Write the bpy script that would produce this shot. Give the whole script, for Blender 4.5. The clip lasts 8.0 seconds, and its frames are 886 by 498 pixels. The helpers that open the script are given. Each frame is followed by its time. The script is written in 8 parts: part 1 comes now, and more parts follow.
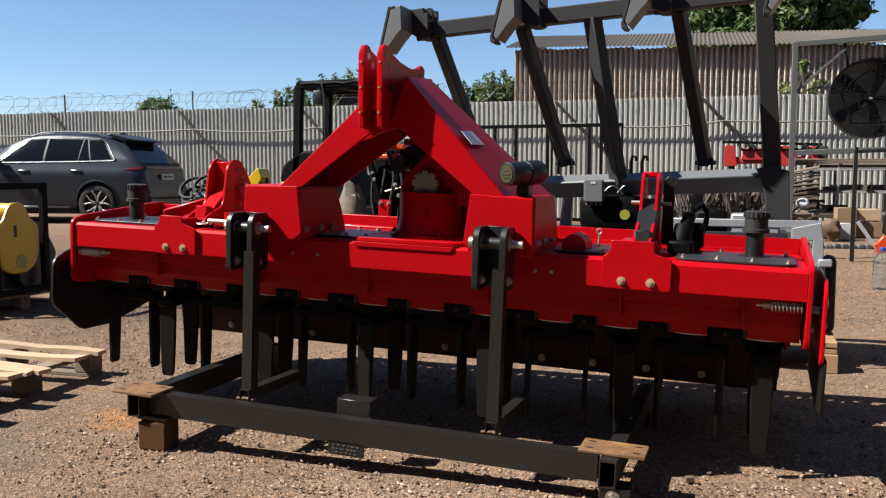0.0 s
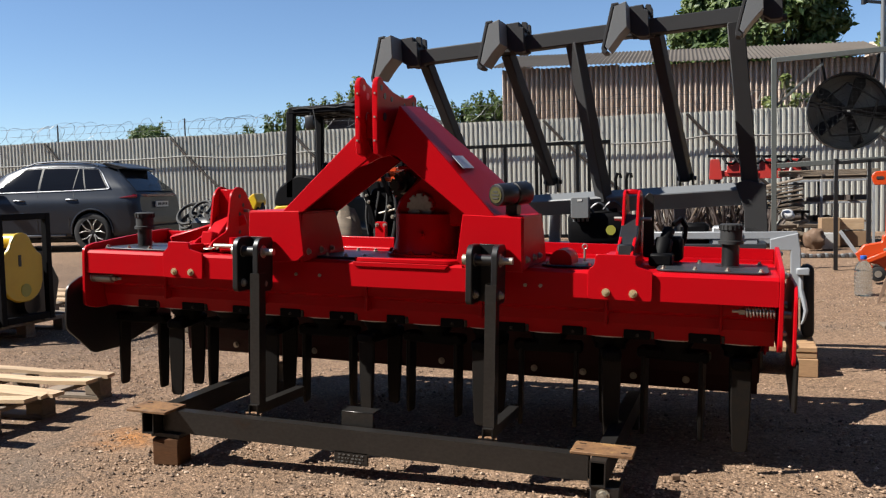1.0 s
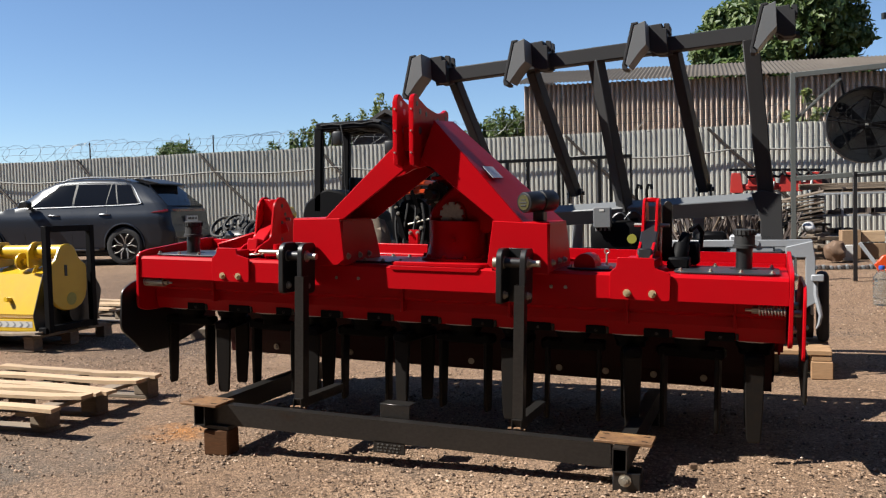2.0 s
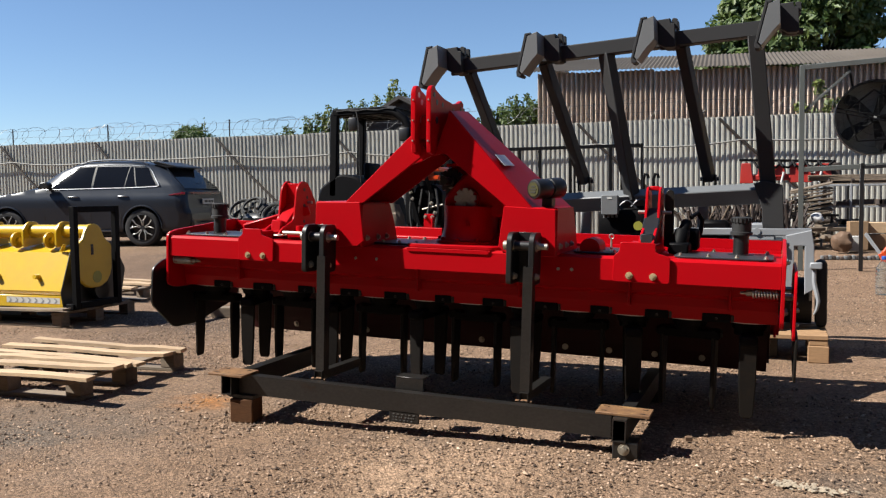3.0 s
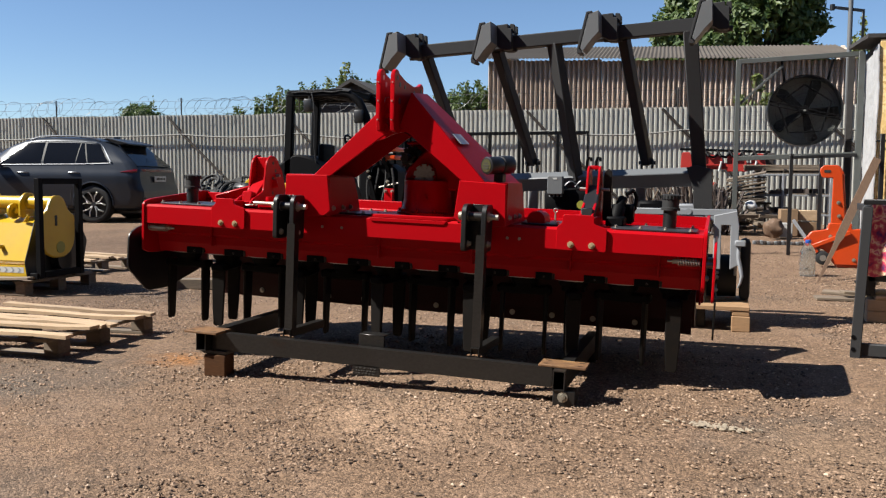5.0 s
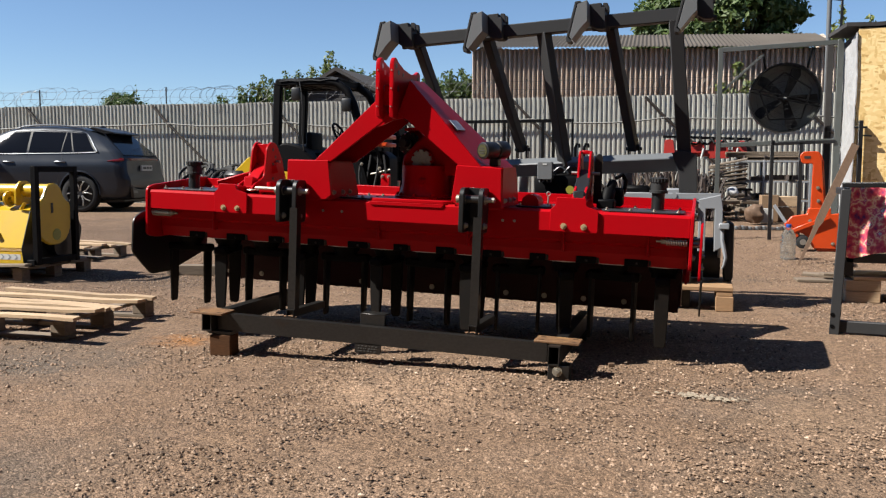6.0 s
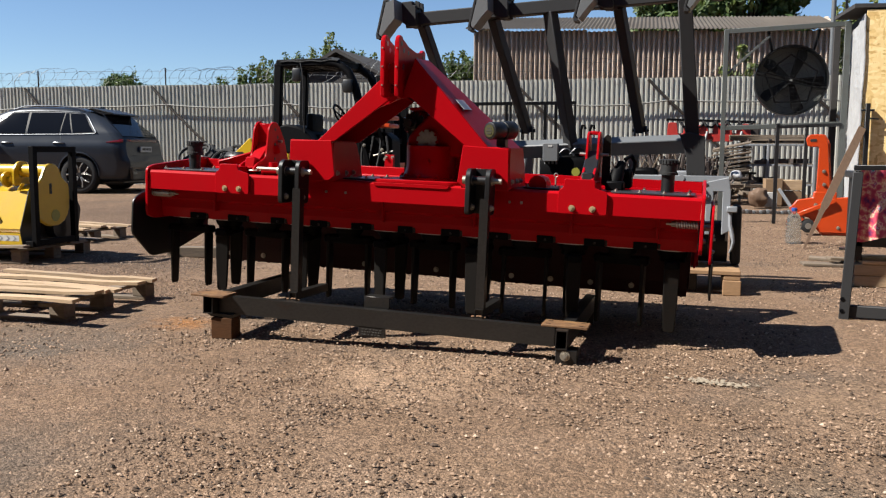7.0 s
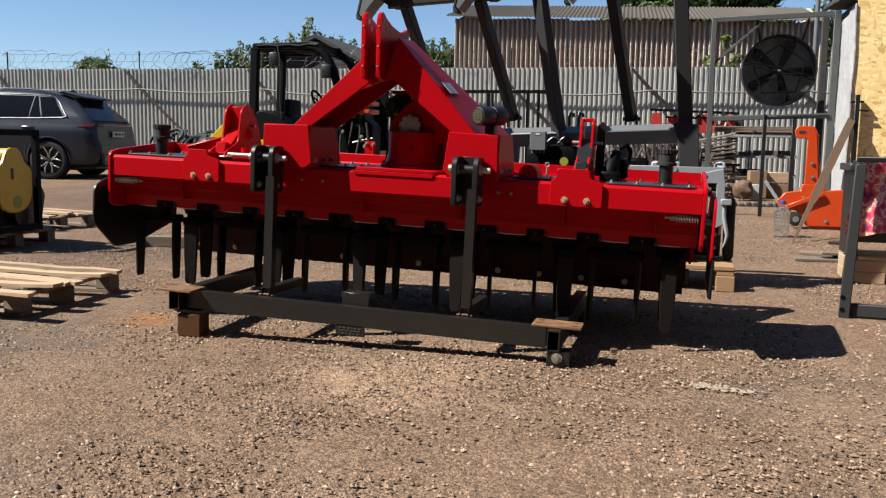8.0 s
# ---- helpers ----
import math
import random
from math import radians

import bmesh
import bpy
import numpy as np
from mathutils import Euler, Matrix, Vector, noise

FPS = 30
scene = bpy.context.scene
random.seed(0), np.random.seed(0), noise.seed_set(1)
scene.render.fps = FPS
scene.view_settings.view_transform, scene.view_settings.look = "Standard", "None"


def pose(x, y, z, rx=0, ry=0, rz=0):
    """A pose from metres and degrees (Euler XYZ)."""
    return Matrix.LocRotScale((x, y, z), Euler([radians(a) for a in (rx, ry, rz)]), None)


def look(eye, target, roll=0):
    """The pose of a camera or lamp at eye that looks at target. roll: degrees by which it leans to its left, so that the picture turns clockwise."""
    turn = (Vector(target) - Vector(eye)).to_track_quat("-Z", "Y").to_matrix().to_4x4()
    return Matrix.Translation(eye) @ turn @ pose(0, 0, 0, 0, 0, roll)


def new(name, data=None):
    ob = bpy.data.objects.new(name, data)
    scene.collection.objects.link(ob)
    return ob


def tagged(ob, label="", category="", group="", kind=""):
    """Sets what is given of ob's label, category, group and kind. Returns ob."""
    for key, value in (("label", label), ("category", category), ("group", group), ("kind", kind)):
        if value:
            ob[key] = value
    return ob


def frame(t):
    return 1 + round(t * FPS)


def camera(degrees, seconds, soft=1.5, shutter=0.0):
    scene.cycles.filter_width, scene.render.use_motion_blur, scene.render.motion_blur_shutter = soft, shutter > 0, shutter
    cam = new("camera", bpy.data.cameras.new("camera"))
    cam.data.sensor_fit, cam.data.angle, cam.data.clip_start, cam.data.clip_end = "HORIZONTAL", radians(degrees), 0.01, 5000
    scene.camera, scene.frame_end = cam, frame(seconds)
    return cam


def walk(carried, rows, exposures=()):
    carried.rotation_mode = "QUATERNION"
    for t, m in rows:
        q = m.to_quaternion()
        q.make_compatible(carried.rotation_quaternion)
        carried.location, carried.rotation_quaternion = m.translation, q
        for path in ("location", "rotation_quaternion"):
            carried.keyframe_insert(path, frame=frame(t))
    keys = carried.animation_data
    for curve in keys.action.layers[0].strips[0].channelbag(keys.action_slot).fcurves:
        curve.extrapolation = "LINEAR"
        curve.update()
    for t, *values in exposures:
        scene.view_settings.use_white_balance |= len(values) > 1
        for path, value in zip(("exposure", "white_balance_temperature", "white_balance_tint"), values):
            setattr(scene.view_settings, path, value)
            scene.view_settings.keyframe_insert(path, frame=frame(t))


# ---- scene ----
cam = camera(53.6, 8.0, soft=1.25)
PATH = [
    (0, (1.314, -3.091, 1.069), (0.651, -1.212, 0.896), -0.0),
    (0.5, (1.347, -3.19, 1.078), (0.693, -1.307, 0.914), -0.7),
    (1, (1.372, -3.286, 1.08), (0.725, -1.398, 0.951), -1.4),
    (1.5, (1.397, -3.416, 1.07), (0.731, -1.532, 0.977), -1.7),
    (2.8, (1.464, -3.723, 1.026), (0.739, -1.862, 0.923), -0.9),
    (3, (1.486, -3.766, 1.044), (0.769, -1.903, 0.922), -0.8),
    (3.5, (1.537, -3.879, 1.01), (0.851, -2.005, 0.88), -0.5),
    (4, (1.573, -3.969, 0.998), (0.914, -2.086, 0.859), -0.2),
    (4.5, (1.585, -4.059, 0.993), (0.951, -2.167, 0.853), 0.1),
    (4.7, (1.58, -4.095, 0.999), (0.958, -2.2, 0.852), 0.2),
    (5.8, (1.552, -4.33, 0.964), (0.984, -2.419, 0.793), 0.2),
    (6, (1.547, -4.345, 0.97), (0.982, -2.435, 0.79), 0.1),
    (6.5, (1.524, -4.329, 0.972), (0.959, -2.422, 0.771), 0.2),
    (7, (1.496, -4.278, 0.957), (0.933, -2.371, 0.739), 0.3),
    (7.5, (1.45, -4.175, 0.943), (0.901, -2.267, 0.71), 0.6),
    (8, (1.392, -4.018, 0.946), (0.878, -2.101, 0.704), 0.9),
]
walk(cam, [(t, look(eye, target, roll)) for t, eye, target, roll in PATH], [(0.0, 1.38, 6050, 10), (1.5, 1.36, 6050, 10), (3.5, 1.3, 6050, 10), (6.0, 1.25, 6050, 10), (8.0, 1.25, 6050, 10)])

# Daylight: clear sky and a high summer sun from the front left.
SUN_WAY = Vector((0.87, 0.42, -1.0))
sun_data = bpy.data.lights.new("sun", "SUN")
sun_data.energy, sun_data.angle, sun_data.color = 5.0, radians(0.53), (1.0, 0.92, 0.79)
sun = new("sun", sun_data)
sun.matrix_world = look(-SUN_WAY * 30, (0, 0, 0))
world = bpy.data.worlds.new("sky")
scene.world = world
world.use_nodes = True
sky = world.node_tree.nodes.new("ShaderNodeTexSky")
sky.sky_type, sky.sun_disc = "NISHITA", False
sky.sun_elevation, sky.sun_rotation = radians(46.0), radians(244.2)
sky.altitude = 1500.0
sky.air_density, sky.dust_density, sky.ozone_density = 1.0, 0.0, 3.0
world.node_tree.links.new(sky.outputs[0], world.node_tree.nodes["Background"].inputs[0])
world.node_tree.nodes["Background"].inputs[1].default_value = 0.05

# ---- materials ----


def scaled(c, k):
    return tuple(min(1.0, v * k) for v in c[:3]) + (1.0,)


def surface(name, colour, rough=0.5, metal=0.0, other=None, spots=3.0, grain=60.0, amount=0.5, vary=0.12,
            bump=0.15, depth=0.002, coat=0.0, piece=0.0, stretch=(1, 1, 1), spec=0.5, dirt=None, dirt_scale=2.0, dirt_from=0.55, dirt_to=0.75):
    """A painted, rusty, wooden or stony surface: two colours mixed in patches, fine grain, relief and dirt."""
    m = bpy.data.materials.new(name)
    m.use_nodes = True
    nt = m.node_tree
    N, L = nt.nodes, nt.links
    b = N["Principled BSDF"]
    co = N.new("ShaderNodeTexCoord")
    mp = N.new("ShaderNodeMapping")
    mp.inputs["Scale"].default_value = stretch
    L.new(co.outputs["Object"], mp.inputs["Vector"])

    def noise_at(scale, detail=5.0, rough_=0.6):
        n = N.new("ShaderNodeTexNoise")
        n.inputs["Scale"].default_value, n.inputs["Detail"].default_value, n.inputs["Roughness"].default_value = scale, detail, rough_
        L.new(mp.outputs[0], n.inputs["Vector"])
        return n.outputs["Fac"]

    def ramp(src, a, c):
        r = N.new("ShaderNodeMapRange")
        r.inputs["From Min"].default_value, r.inputs["From Max"].default_value = a, c
        L.new(src, r.inputs["Value"])
        return r.outputs[0]

    def mix(fac, a, c, mode="MIX"):
        x = N.new("ShaderNodeMix")
        x.data_type, x.blend_type = "RGBA", mode
        for sock, v in ((x.inputs[0], fac), (x.inputs[6], a), (x.inputs[7], c)):
            if isinstance(v, (int, float)):
                sock.default_value = v
            elif isinstance(v, tuple):
                sock.default_value = v
            else:
                L.new(v, sock)
        return x.outputs[2]

    big, fine = noise_at(spots), noise_at(grain, 3.0)
    second = other if other else scaled(colour, 0.75)
    k = N.new("ShaderNodeMath")
    k.operation = "MULTIPLY"
    k.inputs[1].default_value = amount
    L.new(ramp(big, 0.35, 0.68), k.inputs[0])
    col = mix(k.outputs[0], colour, second)
    g = ramp(fine, 0.25, 0.75)
    v = N.new("ShaderNodeMapRange")
    v.inputs["To Min"].default_value, v.inputs["To Max"].default_value = 1 - vary, 1 + vary
    L.new(g, v.inputs["Value"])
    hsv = N.new("ShaderNodeHueSaturation")
    L.new(v.outputs[0], hsv.inputs["Value"])
    L.new(col, hsv.inputs["Color"])
    col = hsv.outputs[0]
    if piece:
        info = N.new("ShaderNodeObjectInfo")
        v2 = N.new("ShaderNodeMapRange")
        v2.inputs["To Min"].default_value, v2.inputs["To Max"].default_value = 1 - piece, 1 + piece
        L.new(info.outputs["Random"], v2.inputs["Value"])
        h2 = N.new("ShaderNodeHueSaturation")
        L.new(v2.outputs[0], h2.inputs["Value"])
        L.new(col, h2.inputs["Color"])
        col = h2.outputs[0]
    if dirt:
        d = ramp(noise_at(dirt_scale, 8.0, 0.7), dirt_from, dirt_to)
        col = mix(d, col, dirt)
    L.new(col, b.inputs["Base Color"])
    rr = N.new("ShaderNodeMapRange")
    rr.inputs["To Min"].default_value, rr.inputs["To Max"].default_value = max(0.02, rough - 0.08), min(1.0, rough + 0.1)
    L.new(big, rr.inputs["Value"])
    L.new(rr.outputs[0], b.inputs["Roughness"])
    b.inputs["Metallic"].default_value = metal
    b.inputs["Specular IOR Level"].default_value = spec
    b.inputs["Coat Weight"].default_value = coat
    b.inputs["Coat Roughness"].default_value = 0.08
    if bump:
        bp = N.new("ShaderNodeBump")
        bp.inputs["Strength"].default_value, bp.inputs["Distance"].default_value = bump, depth
        L.new(fine, bp.inputs["Height"])
        L.new(bp.outputs[0], b.inputs["Normal"])
    return m


RED = surface("red_paint", (0.33, 0.0012, 0.0045, 1), 0.34, coat=0.02, spots=4, grain=300, amount=0.3, vary=0.04, bump=0.03, other=(0.28, 0.0016, 0.004, 1), spec=0.12,
              dirt=(0.2, 0.008, 0.008, 1), dirt_scale=9, dirt_from=0.68, dirt_to=0.95)
# Red darkened for soil and for the shade beneath the harrow.
RED_SHADED = surface("soiled_shaded_red_paint", (0.0286, 0.00122, 0.00163, 1), 0.5, spots=8, grain=120, vary=0.15, other=(0.0204, 0.00245, 0.00245, 1), amount=0.8, spec=0.25)
RED_OLD = surface("faded_red_paint", (0.365, 0.0199, 0.0133, 1), 0.5, spots=5, grain=120, vary=0.1, dirt=(0.133, 0.0663, 0.0464, 1))
BLACK = surface("black_paint", (0.00571, 0.00571, 0.00653, 1), 0.42, spots=6, grain=200, vary=0.1, bump=0.06, dirt=(0.0204, 0.0184, 0.0163, 1), dirt_scale=12, dirt_from=0.6, dirt_to=0.85)
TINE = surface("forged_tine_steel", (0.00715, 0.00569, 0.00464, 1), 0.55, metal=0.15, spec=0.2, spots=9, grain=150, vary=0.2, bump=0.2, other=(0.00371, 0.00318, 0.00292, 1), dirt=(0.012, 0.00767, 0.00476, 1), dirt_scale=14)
RUBBER = surface("black_rubber", (0.00734, 0.00734, 0.00775, 1), 0.75, grain=120, vary=0.15, bump=0.15, dirt=(0.0245, 0.0224, 0.0196, 1), dirt_scale=6)
PLASTIC = surface("black_plastic", (0.00898, 0.00898, 0.00979, 1), 0.38, grain=220, vary=0.1, bump=0.08)
ZINC = surface("zinc_plated_steel", (0.422, 0.408, 0.374, 1), 0.46, metal=0.9, grain=150, vary=0.12, bump=0.05, other=(0.34, 0.286, 0.177, 1), amount=0.5)
BRASS = surface("brass_plated_bolt", (0.49, 0.381, 0.224, 1), 0.42, metal=0.5, grain=150, vary=0.12, bump=0.05)
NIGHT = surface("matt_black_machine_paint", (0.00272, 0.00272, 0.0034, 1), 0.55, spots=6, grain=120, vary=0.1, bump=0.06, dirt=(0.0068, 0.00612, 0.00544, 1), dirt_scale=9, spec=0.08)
MESHGREY = surface("grey_green_frame_paint", (0.0616, 0.0675, 0.0634, 1), 0.55, spots=4, grain=120, vary=0.1, bump=0.06, dirt=(0.0469, 0.0411, 0.0352, 1), dirt_scale=6)
SILVER = surface("bare_machined_steel", (0.462, 0.456, 0.435, 1), 0.34, metal=0.75, grain=90, vary=0.15, spots=20, bump=0.1, dirt=(0.238, 0.184, 0.136, 1), dirt_scale=25)
STEEL = surface("raw_rolled_steel", (0.0431, 0.0404, 0.0384, 1), 0.34, metal=0.7, spots=5, grain=90, vary=0.2, bump=0.12, other=(0.0255, 0.0224, 0.0198, 1), dirt=(0.047, 0.0235, 0.0111, 1), dirt_scale=7, dirt_from=0.6, dirt_to=0.78, stretch=(0.6, 1, 1))
RUST = surface("rusty_plate", (0.184, 0.0953, 0.0374, 1), 0.75, metal=0.15, spots=14, grain=120, vary=0.3, bump=0.4, other=(0.0816, 0.0407, 0.0204, 1), amount=0.9, dirt=(0.34, 0.204, 0.068, 1), dirt_scale=10)
COVER = surface("dark_grey_cover", (0.0333, 0.0357, 0.0405, 1), 0.33, spots=5, grain=200, vary=0.08, bump=0.05, metal=0.2)
GREY = surface("grey_frame_paint", (0.0325, 0.0325, 0.0338, 1), 0.55, spots=3, grain=160, vary=0.06, bump=0.06, other=(0.0256, 0.0256, 0.0269, 1), dirt=(0.0345, 0.0345, 0.0345, 1), dirt_scale=6, spec=0.18)
GREYLIGHT = surface("light_grey_paint", (0.221, 0.231, 0.247, 1), 0.45, spots=5, grain=140, vary=0.06, bump=0.06, dirt=(0.186, 0.166, 0.146, 1), dirt_scale=5)
WHITE = surface("white_paint", (0.441, 0.441, 0.428, 1), 0.5, spots=4, grain=120, vary=0.05, bump=0.05, dirt=(0.275, 0.257, 0.226, 1), dirt_scale=5)
YELLOW = surface("yellow_paint", (0.476, 0.306, 0.00748, 1), 0.33, coat=0.25, spots=4, grain=200, vary=0.04, bump=0.04, dirt=(0.218, 0.141, 0.0272, 1), dirt_scale=7, dirt_from=0.66, dirt_to=0.9)
ORANGE = surface("orange_paint", (0.474, 0.0474, 0.00446, 1), 0.36, coat=0.2, spots=4, grain=200, vary=0.04, bump=0.04, dirt=(0.251, 0.0669, 0.0223, 1), dirt_scale=8, dirt_from=0.66)
WOOD = surface("fresh_pine_board", (0.411, 0.296, 0.183, 1), 0.7, spots=2.2, grain=14, vary=0.16, bump=0.25, other=(0.319, 0.212, 0.12, 1), amount=0.8, piece=0.16, stretch=(1.2, 14, 14), dirt=(0.212, 0.163, 0.113, 1), dirt_scale=1.2)
WOODOLD = surface("weathered_board", (0.168, 0.128, 0.087, 1), 0.8, spots=2.2, grain=14, vary=0.2, bump=0.3, other=(0.107, 0.0816, 0.0612, 1), amount=0.9, piece=0.2, stretch=(1.2, 14, 14))
PLANK = surface("brown_plank", (0.11, 0.0643, 0.0368, 1), 0.75, spots=2, grain=14, vary=0.18, bump=0.3, other=(0.0795, 0.0459, 0.026, 1), amount=0.8, stretch=(14, 14, 1.2))
DARKWOOD = surface("dark_aged_boards", (0.0306, 0.0272, 0.0258, 1), 0.85, spots=1.0, grain=10, vary=0.25, bump=0.3)
BRICKWOOD = surface("orange_wood_block", (0.272, 0.163, 0.0816, 1), 0.75, spots=6, grain=30, vary=0.15, bump=0.3, other=(0.196, 0.114, 0.0544, 1), stretch=(1, 1, 5))
GLASS_DARK = surface("tinted_car_glass", (0.006, 0.007, 0.010, 1), 0.04, spots=1, grain=20, vary=0.02, bump=0.0, spec=0.12)
CARPAINT = surface("graphite_metallic_paint", (0.0142, 0.018, 0.0263, 1), 0.34, spots=1, grain=600, vary=0.05, bump=0.0, coat=0.22, amount=0.1, spec=0.3)
CHROME = surface("chrome_trim", (0.163, 0.17, 0.184, 1), 0.34, metal=1.0, grain=60, vary=0.02, bump=0.0)
TAIL = surface("red_lamp_lens", (0.11, 0.004, 0.008, 1), 0.15, grain=60, vary=0.04, bump=0.0, coat=0.3)
PLATE = surface("number_plate_white", (0.422, 0.422, 0.408, 1), 0.4, grain=90, vary=0.05, bump=0.0)
INK = surface("dark_ink", (0.0204, 0.0204, 0.0204, 1), 0.6, grain=90, vary=0.1, bump=0.0)
STICKER = surface("grey_sticker", (0.51, 0.524, 0.544, 1), 0.35, spots=25, grain=150, vary=0.2, bump=0.0, other=(0.34, 0.354, 0.381, 1), amount=0.5)
LABEL_Y = surface("yellow_green_label", (0.231, 0.224, 0.034, 1), 0.4, spots=40, grain=90, vary=0.1, bump=0.0, amount=0.3)
LABEL_OLIVE = surface("faded_olive_label", (0.0422, 0.0381, 0.00816, 1), 0.45, spots=40, grain=90, vary=0.1, bump=0.0, amount=0.3)
BLOCKWOOD = surface("dark_damp_timber", (0.075, 0.034, 0.015, 1), 0.8, spots=6, grain=30, vary=0.2, bump=0.3, other=(0.0612, 0.034, 0.019, 1), stretch=(1, 1, 5), spec=0.1)
CHALK = surface("pale_scrawl", (0.051, 0.0476, 0.0428, 1), 0.7, grain=90, vary=0.1, bump=0.0)
FENCE = surface("galvanised_profiled_sheet", (0.347, 0.344, 0.306, 1), 0.55, metal=0.15, spots=0.7, grain=30, vary=0.06, bump=0.05, other=(0.289, 0.286, 0.248, 1), amount=0.7, piece=0.05, stretch=(1, 1, 0.35), dirt=(0.235, 0.199, 0.157, 1), dirt_scale=1.3, dirt_from=0.6, dirt_to=0.85)
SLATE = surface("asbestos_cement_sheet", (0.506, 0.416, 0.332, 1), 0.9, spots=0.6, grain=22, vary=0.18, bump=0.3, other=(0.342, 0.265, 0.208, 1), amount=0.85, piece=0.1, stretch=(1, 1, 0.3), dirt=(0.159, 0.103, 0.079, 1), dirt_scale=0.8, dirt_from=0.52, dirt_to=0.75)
# Roof cement coloured far darker than the wall, offsetting the stronger sun there.
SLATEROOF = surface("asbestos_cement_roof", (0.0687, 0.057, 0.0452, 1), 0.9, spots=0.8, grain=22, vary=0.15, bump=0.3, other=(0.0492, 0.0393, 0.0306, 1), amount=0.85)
BARK = surface("tree_bark", (0.0748, 0.0578, 0.0408, 1), 0.9, spots=4, grain=25, vary=0.3, bump=0.6, depth=0.02, stretch=(3, 3, 0.6))
DARKSTEEL = surface("dark_rusty_pipe", (0.022, 0.017, 0.013, 1), 0.6, metal=0.2, spots=5, grain=60, vary=0.2, bump=0.1, other=(0.04, 0.024, 0.015, 1))
FANGREY = surface("dusty_grey_sheet", (0.115, 0.121, 0.108, 1), 0.6, spots=5, grain=60, vary=0.15, bump=0.05, other=(0.081, 0.0837, 0.0756, 1))
HOSE = surface("dull_grey_hose", (0.17, 0.165, 0.15, 1), 0.7, spots=3, grain=60, vary=0.12, bump=0.05)
WIRE = surface("galvanised_wire", (0.14, 0.142, 0.14, 1), 0.5, metal=0.4, grain=40, vary=0.1, bump=0.0)
CARTON = surface("brown_cardboard", (0.214, 0.138, 0.0762, 1), 0.85, spots=4, grain=60, vary=0.1, bump=0.1, other=(0.173, 0.107, 0.0612, 1))
FILM = surface("white_plastic_film", (0.408, 0.408, 0.408, 1), 0.35, spots=5, grain=8, vary=0.07, bump=0.6, depth=0.03, other=(0.313, 0.313, 0.313, 1))
SCRAP = surface("mixed_scrap_steel", (0.0762, 0.0571, 0.0476, 1), 0.7, metal=0.3, spots=6, grain=60, vary=0.3, bump=0.3, other=(0.0381, 0.0333, 0.0333, 1), amount=0.9, piece=0.5)
LIDGREY = surface("pale_grey_box", (0.115, 0.121, 0.126, 1), 0.5, grain=120, vary=0.08, bump=0.05)
BLUECAP = surface("blue_plastic_cap", (0.0136, 0.0612, 0.286, 1), 0.4, grain=90, vary=0.05, bump=0.0)
STONE_PALE = surface("spilled_lime", (0.272, 0.224, 0.163, 1), 0.9, spots=30, grain=150, vary=0.2, bump=0.2)


def leaf_material(name, a, c):
    m = bpy.data.materials.new(name)
    m.use_nodes = True
    nt = m.node_tree
    b = nt.nodes["Principled BSDF"]
    geo = nt.nodes.new("ShaderNodeNewGeometry")
    mx = nt.nodes.new("ShaderNodeMix")
    mx.data_type = "RGBA"
    mx.inputs[6].default_value, mx.inputs[7].default_value = a, c
    nt.links.new(geo.outputs["Random Per Island"], mx.inputs[0])
    nt.links.new(mx.outputs[2], b.inputs["Base Color"])
    b.inputs["Roughness"].default_value = 0.55
    b.inputs["Transmission Weight"].default_value = 0.0
    tr = nt.nodes.new("ShaderNodeBsdfTranslucent")
    nt.links.new(mx.outputs[2], tr.inputs[0])
    ms = nt.nodes.new("ShaderNodeMixShader")
    ms.inputs[0].default_value = 0.3
    nt.links.new(b.outputs[0], ms.inputs[1])
    nt.links.new(tr.outputs[0], ms.inputs[2])
    nt.links.new(ms.outputs[0], nt.nodes["Material Output"].inputs[0])
    return m


LEAF = leaf_material("green_leaves", (0.035, 0.068, 0.014, 1), (0.095, 0.13, 0.03, 1))
LEAF_LIGHT = leaf_material("light_green_leaves", (0.075, 0.11, 0.022, 1), (0.18, 0.2, 0.05, 1))


